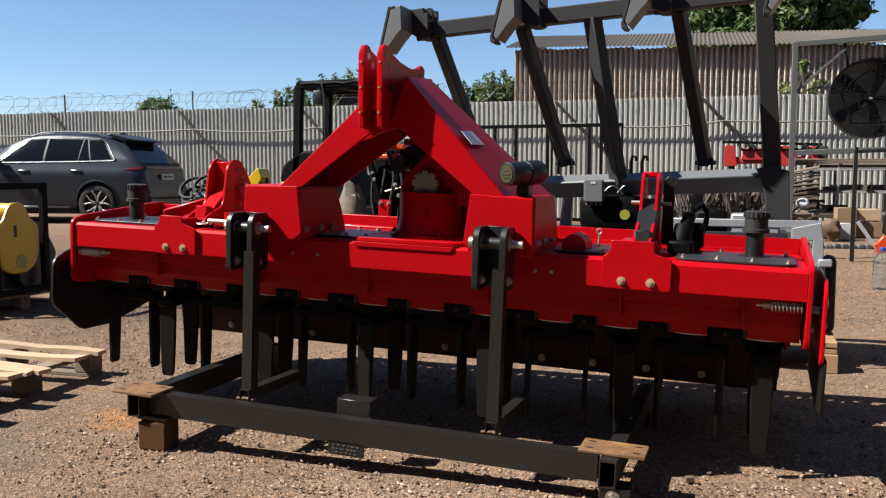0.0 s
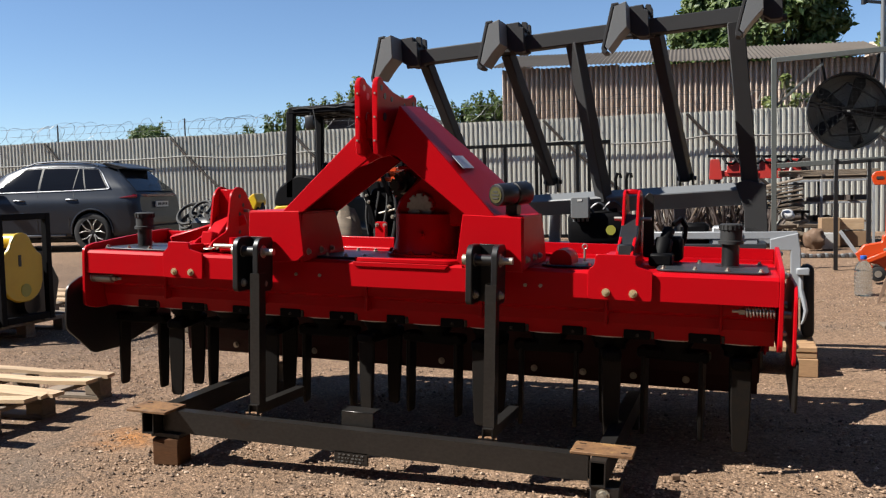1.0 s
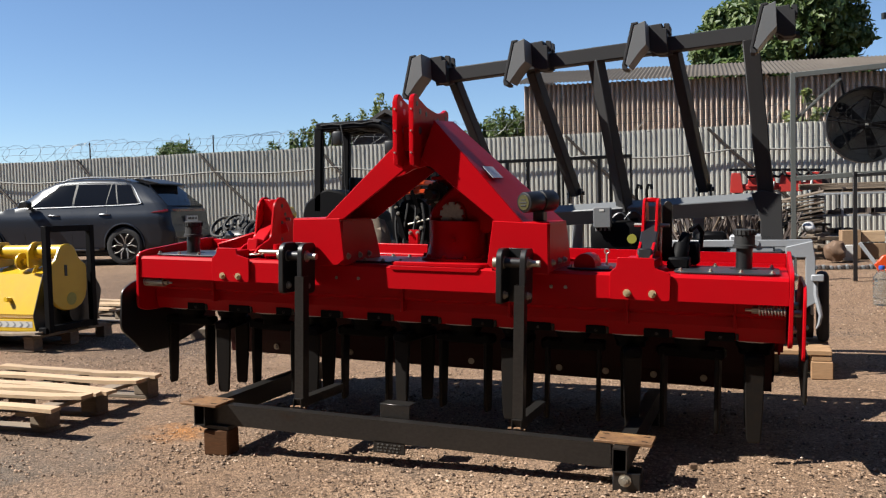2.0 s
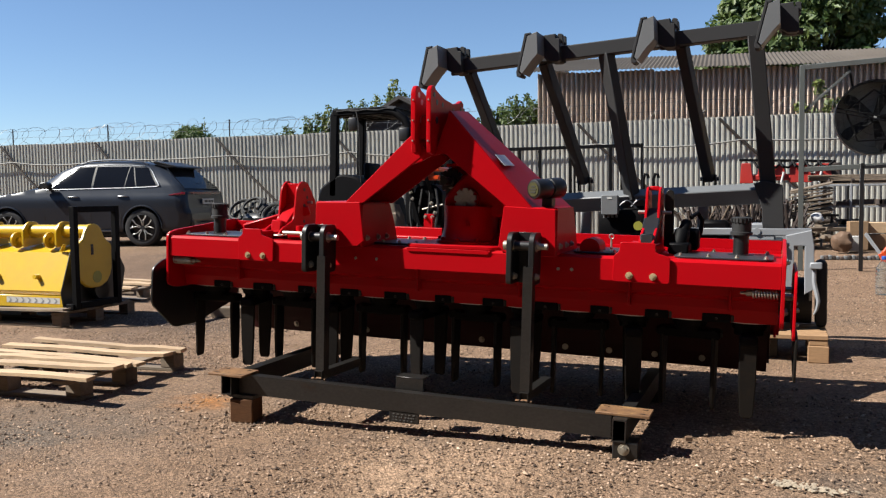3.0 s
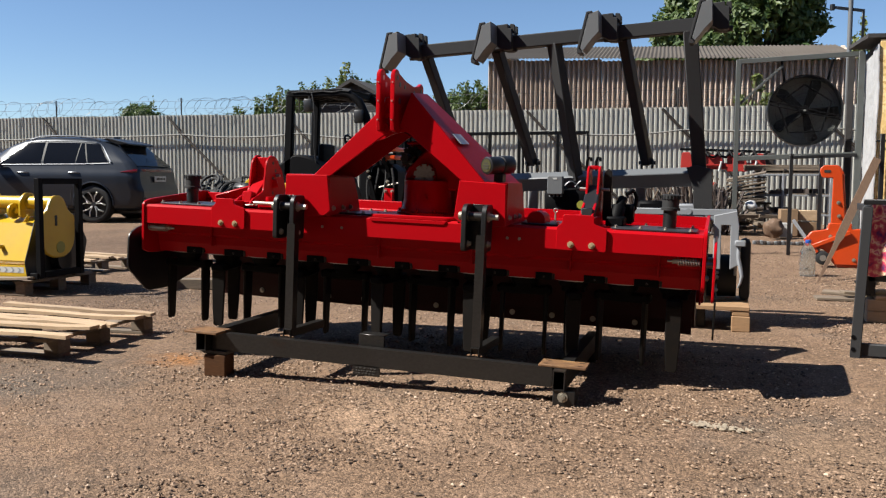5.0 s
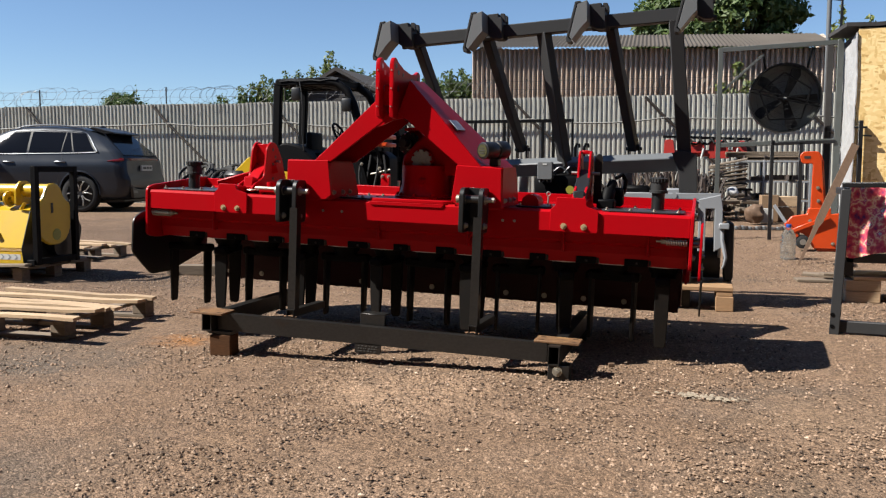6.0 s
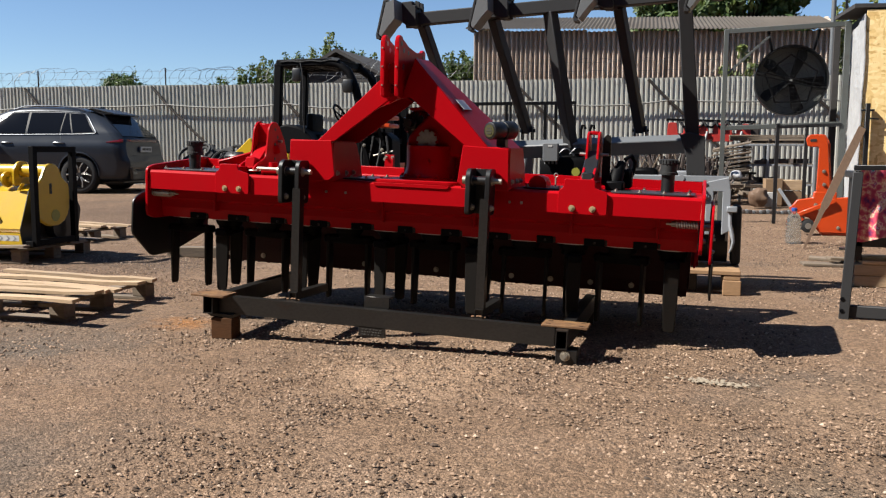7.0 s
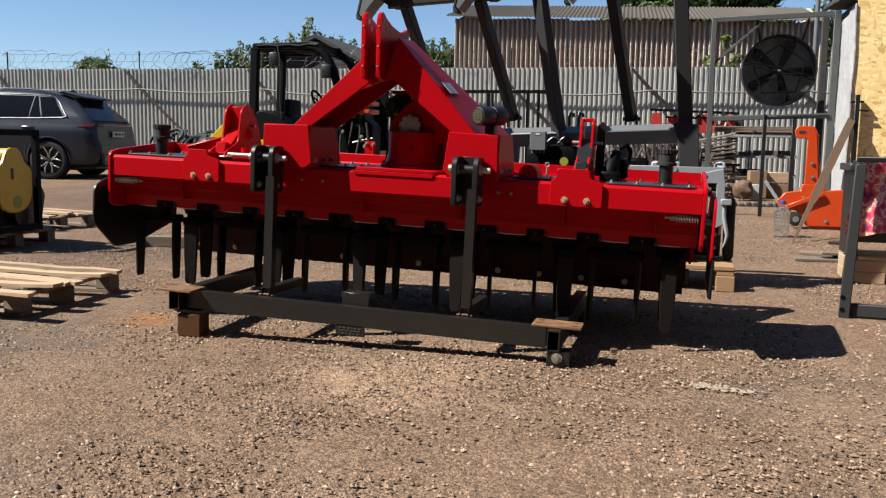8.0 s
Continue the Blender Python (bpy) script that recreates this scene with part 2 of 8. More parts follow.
def ground_material():
    """Packed dirt with crushed stone: brown, dark and pale patches, grit and small stones."""
    m = bpy.data.materials.new("packed_gravel_dirt")
    m.use_nodes = True
    nt = m.node_tree
    N, L = nt.nodes, nt.links
    b = N["Principled BSDF"]
    co = N.new("ShaderNodeTexCoord")

    def nz(scale, detail=6.0, r=0.62):
        n = N.new("ShaderNodeTexNoise")
        n.inputs["Scale"].default_value, n.inputs["Detail"].default_value, n.inputs["Roughness"].default_value = scale, detail, r
        L.new(co.outputs["Object"], n.inputs["Vector"])
        return n.outputs["Fac"]

    def ramp(src, a, c, lo=0.0, hi=1.0):
        r = N.new("ShaderNodeMapRange")
        for i, v in zip((1, 2, 3, 4), (a, c, lo, hi)):
            r.inputs[i].default_value = v
        L.new(src, r.inputs[0])
        return r.outputs[0]

    def mix(fac, a, c, mode="MIX"):
        x = N.new("ShaderNodeMix")
        x.data_type, x.blend_type = "RGBA", mode
        for sock, v in ((x.inputs[0], fac), (x.inputs[6], a), (x.inputs[7], c)):
            if isinstance(v, (float, tuple)):
                sock.default_value = v
            else:
                L.new(v, sock)
        return x.outputs[2]

    col = mix(ramp(nz(0.55), 0.35, 0.68), (0.175, 0.112, 0.07, 1), (0.143, 0.0915, 0.0568, 1))
    col = mix(ramp(nz(2.6, 8), 0.45, 0.72), col, (0.202, 0.134, 0.0886, 1))
    col = mix(ramp(nz(1.3, 7), 0.58, 0.76), col, (0.0968, 0.0615, 0.0397, 1))
    col = mix(ramp(nz(0.8, 7, 0.65), 0.56, 0.70, 0.0, 0.7), col, (0.0934, 0.0727, 0.0568, 1))
    col = mix(ramp(nz(9.0, 6, 0.7), 0.54, 0.74), col, (0.104, 0.0652, 0.0416, 1))
    col = mix(ramp(nz(3.7, 5, 0.6), 0.56, 0.66), col, (0.171, 0.11, 0.0681, 1))
    # placed patches: centre, size, colour and strength; some darken, some lighten the dirt
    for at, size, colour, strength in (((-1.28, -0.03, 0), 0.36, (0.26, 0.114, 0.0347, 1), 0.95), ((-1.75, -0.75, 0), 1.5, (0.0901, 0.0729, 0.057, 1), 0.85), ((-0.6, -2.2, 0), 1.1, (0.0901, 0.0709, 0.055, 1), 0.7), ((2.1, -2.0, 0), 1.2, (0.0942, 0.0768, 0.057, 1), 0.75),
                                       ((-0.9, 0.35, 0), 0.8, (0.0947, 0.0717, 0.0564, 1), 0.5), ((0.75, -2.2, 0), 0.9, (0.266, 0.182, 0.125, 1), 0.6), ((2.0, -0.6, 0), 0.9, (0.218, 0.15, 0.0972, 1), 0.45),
                                       ((0.3, -0.75, 0), 0.9, (0.332, 0.223, 0.143, 1), 0.75),
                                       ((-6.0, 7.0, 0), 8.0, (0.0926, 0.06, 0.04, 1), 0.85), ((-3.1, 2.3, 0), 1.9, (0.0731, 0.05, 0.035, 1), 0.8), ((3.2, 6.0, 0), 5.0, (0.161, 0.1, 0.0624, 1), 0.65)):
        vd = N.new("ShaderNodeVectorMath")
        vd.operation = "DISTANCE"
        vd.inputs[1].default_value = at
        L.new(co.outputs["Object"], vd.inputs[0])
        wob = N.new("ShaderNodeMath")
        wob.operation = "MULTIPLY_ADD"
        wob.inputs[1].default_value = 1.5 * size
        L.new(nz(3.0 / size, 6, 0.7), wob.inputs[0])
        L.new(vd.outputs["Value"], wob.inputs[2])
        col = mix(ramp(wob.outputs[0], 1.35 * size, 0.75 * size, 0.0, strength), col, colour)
    vor = N.new("ShaderNodeTexVoronoi")
    vor.inputs["Scale"].default_value = 85.0
    L.new(co.outputs["Object"], vor.inputs["Vector"])
    vor2 = N.new("ShaderNodeTexVoronoi")
    vor2.inputs["Scale"].default_value = 160.0
    L.new(co.outputs["Object"], vor2.inputs["Vector"])
    sep = N.new("ShaderNodeSeparateColor")
    L.new(vor.outputs["Color"], sep.inputs[0])
    sep2 = N.new("ShaderNodeSeparateColor")
    L.new(vor2.outputs["Color"], sep2.inputs[0])
    hs = N.new("ShaderNodeHueSaturation")
    L.new(ramp(sep.outputs[0], 0, 1, 0.62, 1.36), hs.inputs["Value"])
    L.new(col, hs.inputs["Color"])
    hs2 = N.new("ShaderNodeHueSaturation")
    L.new(ramp(sep2.outputs[1], 0, 1, 0.64, 1.28), hs2.inputs["Value"])
    L.new(hs.outputs[0], hs2.inputs["Color"])
    L.new(hs2.outputs[0], b.inputs["Base Color"])
    b.inputs["Roughness"].default_value = 0.95
    b.inputs["Specular IOR Level"].default_value = 0.25
    # relief: rounded grit of three sizes with soft hollows between
    total = ramp(nz(14, 6, 0.7), 0.3, 0.7, 0.0, 1.1)
    for scale, amount in ((85.0, 0.8), (160.0, 0.5), (290.0, 0.3)):
        v = N.new("ShaderNodeTexVoronoi")
        v.inputs["Scale"].default_value = scale
        L.new(co.outputs["Object"], v.inputs["Vector"])
        add = N.new("ShaderNodeMath")
        add.operation = "ADD"
        L.new(total, add.inputs[0])
        L.new(ramp(v.outputs["Distance"], 0.05, 0.6, amount, 0.0), add.inputs[1])
        total = add.outputs[0]
    bp = N.new("ShaderNodeBump")
    bp.inputs["Strength"].default_value, bp.inputs["Distance"].default_value = 0.8, 0.005
    L.new(total, bp.inputs["Height"])
    L.new(bp.outputs[0], b.inputs["Normal"])
    return m


def osb_material():
    """Oriented strand board: long flakes of several yellows lying at different angles."""
    m = bpy.data.materials.new("strand_board")
    m.use_nodes = True
    nt = m.node_tree
    N, L = nt.nodes, nt.links
    b = N["Principled BSDF"]
    co = N.new("ShaderNodeTexCoord")
    last = None
    for turn, stretch, seed in ((0.5, (9, 9, 34), 0.0), (-0.6, (32, 32, 8), 3.7), (1.2, (14, 14, 26), 8.1)):
        mp = N.new("ShaderNodeMapping")
        mp.inputs["Rotation"].default_value = (0, turn, 0)
        mp.inputs["Location"].default_value = (seed, seed, seed)
        mp.inputs["Scale"].default_value = stretch
        L.new(co.outputs["Object"], mp.inputs["Vector"])
        v = N.new("ShaderNodeTexVoronoi")
        v.inputs["Scale"].default_value = 1.0
        L.new(mp.outputs[0], v.inputs["Vector"])
        sep = N.new("ShaderNodeSeparateColor")
        L.new(v.outputs["Color"], sep.inputs[0])
        if last is None:
            last = sep.outputs[0]
        else:
            pick = N.new("ShaderNodeMath")
            pick.operation = "GREATER_THAN"
            pick.inputs[1].default_value = 0.55
            L.new(sep.outputs[1], pick.inputs[0])
            mx = N.new("ShaderNodeMix")
            L.new(pick.outputs[0], mx.inputs[0])
            L.new(last, mx.inputs[2])
            L.new(sep.outputs[0], mx.inputs[3])
            last = mx.outputs[0]
    r = N.new("ShaderNodeValToRGB")
    e = r.color_ramp.elements
    e[0].color, e[1].color = (0.50, 0.31, 0.10, 1), (0.85, 0.65, 0.32, 1)
    q = e.new(0.18)
    q.color = (0.68, 0.47, 0.18, 1)
    L.new(last, r.inputs[0])
    L.new(r.outputs[0], b.inputs["Base Color"])
    b.inputs["Roughness"].default_value = 0.65
    bp = N.new("ShaderNodeBump")
    bp.inputs["Strength"].default_value, bp.inputs["Distance"].default_value = 0.3, 0.002
    L.new(last, bp.inputs["Height"])
    L.new(bp.outputs[0], b.inputs["Normal"])
    return m


def cloth_material():
    """Red printed fabric with blue, white and ochre blotches."""
    m = bpy.data.materials.new("printed_fabric")
    m.use_nodes = True
    nt = m.node_tree
    N, L = nt.nodes, nt.links
    b = N["Principled BSDF"]
    co = N.new("ShaderNodeTexCoord")
    n = N.new("ShaderNodeTexNoise")
    n.inputs["Scale"].default_value, n.inputs["Detail"].default_value = 15, 5
    L.new(co.outputs["Object"], n.inputs["Vector"])
    r = N.new("ShaderNodeValToRGB")
    e = r.color_ramp.elements
    e[0].position, e[0].color = 0.30, (0.10, 0.02, 0.10, 1)
    e[1].position, e[1].color = 0.70, (0.06, 0.36, 0.30, 1)
    for pos, c in ((0.36, (0.26, 0.03, 0.09, 1)), (0.42, (0.48, 0.04, 0.08, 1)), (0.49, (0.58, 0.10, 0.13, 1)), (0.53, (0.70, 0.36, 0.22, 1)), (0.56, (0.80, 0.62, 0.42, 1)), (0.585, (0.62, 0.14, 0.18, 1)), (0.64, (0.40, 0.04, 0.14, 1)), (0.67, (0.66, 0.5, 0.55, 1))):
        q = e.new(pos)
        q.color = c
    L.new(n.outputs["Fac"], r.inputs[0])
    L.new(r.outputs[0], b.inputs["Base Color"])
    b.inputs["Roughness"].default_value = 0.9
    return m


GROUND, OSB, CLOTH = ground_material(), osb_material(), cloth_material()

WATER = bpy.data.materials.new("clear_plastic_bottle")
WATER.use_nodes = True
_b = WATER.node_tree.nodes["Principled BSDF"]
_b.inputs["Base Color"].default_value = (0.70, 0.80, 0.86, 1)
_b.inputs["Roughness"].default_value = 0.08
_b.inputs["IOR"].default_value = 1.04
_b.inputs["Transmission Weight"].default_value = 0.97

# ---- mesh helpers ----


def bm_new():
    return bmesh.new()


def link(name, bm, material, parent=None, label="", smooth=False):
    me = bpy.data.meshes.new(name)
    bmesh.ops.recalc_face_normals(bm, faces=bm.faces[:])
    bm.to_mesh(me)
    bm.free()
    me.materials.append(material)
    if smooth:
        me.polygons.foreach_set("use_smooth", [True] * len(me.polygons))
        me.set_sharp_from_angle(angle=radians(38))
    ob = new(name, me)
    if parent:
        ob.parent = parent
    if label:
        ob["label"] = label
    return ob


def split_parts(name, bm, material, parent, label):
    """Each separate piece (a bolt with its washer, a hole rim) becomes a part of its own."""
    seen, groups = set(), []
    for v in bm.verts:
        if v in seen:
            continue
        stack, isle = [v], []
        seen.add(v)
        while stack:
            a = stack.pop()
            isle.append(a)
            for e in a.link_edges:
                b = e.other_vert(a)
                if b not in seen:
                    seen.add(b)
                    stack.append(b)
        c = sum((q.co for q in isle), Vector()) / len(isle)
        for g in groups:
            if (g[0] - c).length < 0.017:
                g[1].extend(isle)
                break
        else:
            groups.append((c, isle))
    last = None
    for c, vs in groups:
        index = {v: i for i, v in enumerate(vs)}
        faces = [[index[q] for q in f.verts] for f in {f for v in vs for f in v.link_faces}]
        last = raw(name, [v.co for v in vs], faces, material, parent, label=label)
    bm.free()
    return last


SPLIT = {"end_bolts": "end_bolt", "shield_bolts": "shield_bolt", "cover_bolts": "cover_bolt", "clamp_bolts": "clamp_bolt", "pin_holes": "pin_hole",
         "foot_bolts": "foot_bolt", "link_holes": "link_hole", "edge_bolts": "edge_bolt", "flange_bolts": "flange_bolt", "bracket_bolts": "bracket_bolt",
         "ear_bolts": "ear_bolt", "face_bolts": "face_bolt", "bolt_slots": "bolt_slot", "plate_holes": "plate_hole", "holes": "bolt_hole"}


def part(name, bm, material, parent, label="", smooth=True):
    if name in SPLIT:
        bmesh.ops.recalc_face_normals(bm, faces=bm.faces[:])
        return split_parts(SPLIT[name], bm, material, parent, label)
    return link(name, bm, material, parent, label, smooth)


def thing(name, label, category, at=None, group="", kind=""):
    ob = new(name)
    ob.empty_display_size = 0.1
    if at is not None:
        ob.matrix_world = at
    return tagged(ob, label, category, group, kind)


def raw(name, verts, faces, material, parent=None, smooth=False, label=""):
    me = bpy.data.meshes.new(name)
    me.from_pydata([tuple(v) for v in verts], [], faces)
    me.materials.append(material)
    if smooth:
        me.polygons.foreach_set("use_smooth", [True] * len(me.polygons))
    ob = new(name, me)
    if parent:
        ob.parent = parent
    if label:
        ob["label"] = label
    return ob


def box(bm, x0, x1, y0, y1, z0, z1, bevel=0.004, m=None, segments=1):
    """A box with softened edges."""
    r = bmesh.ops.create_cube(bm, size=1.0)
    vs = r["verts"]
    c = Vector(((x0 + x1) / 2, (y0 + y1) / 2, (z0 + z1) / 2))
    for v in vs:
        v.co = Vector((v.co.x * (x1 - x0), v.co.y * (y1 - y0), v.co.z * (z1 - z0))) + c
    if m is not None:
        bmesh.ops.transform(bm, matrix=m, verts=vs)
    if bevel:
        es = list({e for v in vs for e in v.link_edges})
        bmesh.ops.bevel(bm, geom=es, offset=min(bevel, abs(x1 - x0) * 0.45, abs(y1 - y0) * 0.45, abs(z1 - z0) * 0.45), segments=segments, affect="EDGES", profile=0.5)
    return bm


def axis_matrix(p0, p1):
    p0, p1 = Vector(p0), Vector(p1)
    q = (p1 - p0).to_track_quat("Z", "Y")
    return Matrix.Translation((p0 + p1) / 2) @ q.to_matrix().to_4x4(), (p1 - p0).length


def cyl(bm, p0, p1, r, r2=None, n=16, bevel=0.0):
    m, ln = axis_matrix(p0, p1)
    res = bmesh.ops.create_cone(bm, cap_ends=True, segments=n, radius1=r, radius2=r if r2 is None else r2, depth=ln, matrix=m)
    if bevel:
        caps = [f for f in {f for v in res["verts"] for f in v.link_faces} if len(f.verts) == n]
        bmesh.ops.bevel(bm, geom=list({e for f in caps for e in f.edges}), offset=bevel, segments=2, affect="EDGES", profile=0.5)
    return bm


def bar(bm, p0, p1, w, h, bevel=0.004, up=(0, 0, 1)):
    """A rectangular bar from p0 to p1: w across, h along up."""
    p0, p1 = Vector(p0), Vector(p1)
    d = (p1 - p0).normalized()
    u = Vector(up)
    if abs(d.dot(u)) > 0.97:
        u = Vector((0, 1, 0))
    s = d.cross(u).normalized()
    u = s.cross(d)
    m = Matrix((s, u, d)).transposed().to_4x4()
    m.translation = (p0 + p1) / 2
    ln = (p1 - p0).length
    return box(bm, -w / 2, w / 2, -h / 2, h / 2, -ln / 2, ln / 2, bevel, m)


def open_tube(bm, p0, p1, w, h, wall=0.005, up=(0, 0, 1)):
    """A hollow rectangular tube with open ends."""
    p0, p1 = Vector(p0), Vector(p1)
    d = (p1 - p0).normalized()
    u = Vector(up)
    s = d.cross(u).normalized()
    u = s.cross(d)
    rings = []
    for p in (p0, p1):
        for k in (0, wall):
            rings.append([bm.verts.new(p + s * a * (w / 2 - k) + u * c * (h / 2 - k)) for a, c in ((-1, -1), (1, -1), (1, 1), (-1, 1))])
    o0, i0, o1, i1 = rings
    for k in range(4):
        j = (k + 1) % 4
        bm.faces.new((o0[k], o0[j], o1[j], o1[k]))
        bm.faces.new((i0[k], i1[k], i1[j], i0[j]))
        bm.faces.new((o0[k], i0[k], i0[j], o0[j]))
        bm.faces.new((o1[k], o1[j], i1[j], i1[k]))
    return bm


def prism(bm, outline, a, c, axis="x", bevel=0.0, m=None):
    """A flat plate: a 2D outline pushed from a to c along an axis. Outline is (y, z) for x, (x, z) for y, (x, y) for z."""
    put = {"x": lambda p, t: (t, p[0], p[1]), "y": lambda p, t: (p[0], t, p[1]), "z": lambda p, t: (p[0], p[1], t)}[axis]
    lo = [bm.verts.new(put(p, a)) for p in outline]
    hi = [bm.verts.new(put(p, c)) for p in outline]
    n = len(outline)
    fs = [bm.faces.new(lo), bm.faces.new(hi[::-1])]
    for i in range(n):
        j = (i + 1) % n
        fs.append(bm.faces.new((lo[i], hi[i], hi[j], lo[j])))
    if m is not None:
        bmesh.ops.transform(bm, matrix=m, verts=lo + hi)
    if bevel:
        bmesh.ops.recalc_face_normals(bm, faces=fs)
        es = list({e for f in fs[:2] for e in f.edges})
        bmesh.ops.bevel(bm, geom=es, offset=bevel, segments=1, affect="EDGES", profile=0.5)
    return bm


def rounded(outline, r, n=4):
    """The outline with its corners rounded by r."""
    out = []
    k = len(outline)
    for i in range(k):
        p, a, c = Vector(outline[i]), Vector(outline[i - 1]), Vector(outline[(i + 1) % k])
        u, v = (a - p), (c - p)
        rr = min(r, u.length * 0.45, v.length * 0.45)
        s, e = p + u.normalized() * rr, p + v.normalized() * rr
        for j in range(n + 1):
            t = j / n
            q = s * (1 - t) ** 2 + p * 2 * t * (1 - t) + e * t * t
            out.append((q.x, q.y))
    return out


def sweep(bm, pts, r, n=6, closed=False):
    """A round tube along a polyline."""
    pts = [Vector(p) for p in pts]
    rings = []
    k = len(pts)
    last = Vector((0.0, 0.0, 1.0))
    for i, p in enumerate(pts):
        a = pts[i - 1] if i or closed else p
        c = pts[(i + 1) % k] if i < k - 1 or closed else p
        d = (c - a).normalized()
        s = d.cross(last)
        if s.length < 1e-3:
            s = d.cross(Vector((1, 0.3, 0)))
        s.normalize()
        u = s.cross(d)
        last = u
        rr = r[i] if isinstance(r, (list, tuple)) else r
        rings.append([bm.verts.new(p + (s * math.cos(q) + u * math.sin(q)) * rr) for q in (2 * math.pi * j / n for j in range(n))])
    m = k if closed else k - 1
    for i in range(m):
        a, c = rings[i], rings[(i + 1) % k]
        for j in range(n):
            bm.faces.new((a[j], a[(j + 1) % n], c[(j + 1) % n], c[j]))
    if not closed:
        bm.faces.new(rings[0][::-1])
        bm.faces.new(rings[-1])
    return bm


def lathe(bm, profile, n=24, m=None):
    """A turned body: profile of (radius, height) about z."""
    rings = []
    for r, z in profile:
        rings.append([bm.verts.new((r * math.cos(2 * math.pi * j / n), r * math.sin(2 * math.pi * j / n), z)) for j in range(n)])
    for a, c in zip(rings, rings[1:]):
        for j in range(n):
            bm.faces.new((a[j], a[(j + 1) % n], c[(j + 1) % n], c[j]))
    if profile[0][0] > 1e-6:
        bm.faces.new(rings[0][::-1])
    if profile[-1][0] > 1e-6:
        bm.faces.new(rings[-1])
    if m is not None:
        bmesh.ops.transform(bm, matrix=m, verts=[v for r in rings for v in r])
    return bm


def hexbolt(bm, p, way, r=0.012, h=0.009, washer=True):
    p, way = Vector(p), Vector(way).normalized()
    if washer:
        cyl(bm, p, p + way * 0.003, r * 1.5, n=12)
    cyl(bm, p + way * 0.002, p + way * (0.003 + h), r, n=6)
    cyl(bm, p + way * 0.005, p + way * (0.006 + h), r * 0.55, n=8)
    return bm


def helix(bm, p0, p1, radius, turns, wire, n=10, sides=5, r_end=None):
    m, ln = axis_matrix(p0, p1)
    pts = []
    for i in range(int(turns * n) + 1):
        a = 2 * math.pi * i / n
        rr = radius if r_end is None else radius + (r_end - radius) * i / (turns * n)
        pts.append(m @ Vector((rr * math.cos(a), rr * math.sin(a), -ln / 2 + ln * i / (turns * n))))
    return sweep(bm, pts, wire, sides)


def ground_z(x, y):
    """The yard: level in front, rising slightly to the back."""
    s = min(1.0, max(0.0, (y - 4.0) / 8.0))
    return 0.16 * s * s * (3 - 2 * s)



# ---- the yard ----


def spread(lo, hi, near_lo, near_hi, step, grow=1.35):
    """Coordinates that are dense in the near stretch and widen outwards."""
    mid = list(np.arange(near_lo, near_hi + step / 2, step))
    left, d, p = [], step, near_lo
    while p > lo:
        d *= grow
        p -= d
        left.append(max(p, lo))
    right, d, p = [], step, near_hi
    while p < hi:
        d *= grow
        p += d
        right.append(min(p, hi))
    return left[::-1] + mid + right


def build_ground():
    xs, ys = spread(-900, 900, -4.6, 4.6, 0.05), spread(-400, 1500, -4.4, 5.0, 0.05)
    verts, faces = [], []
    for y in ys:
        for x in xs:
            near = max(0.0, 1 - max(abs(x) - 4.4, 0) / 6 - max(abs(y - 0.5) - 5, 0) / 6)
            n = noise.noise((x * 0.9, y * 0.9, 0.3)) * 0.010 + noise.noise((x * 4, y * 4, 1.3)) * 0.004 + noise.noise((x * 11, y * 11, 2.3)) * 0.003
            verts.append((x, y, ground_z(x, y) + (n - 0.006) * near))
    w = len(xs)
    for j in range(len(ys) - 1):
        for i in range(w - 1):
            a = j * w + i
            faces.append((a, a + 1, a + 1 + w, a + w))
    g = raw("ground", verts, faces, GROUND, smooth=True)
    tagged(g, "packed brown dirt yard with crushed gravel", "ground", kind="structure")


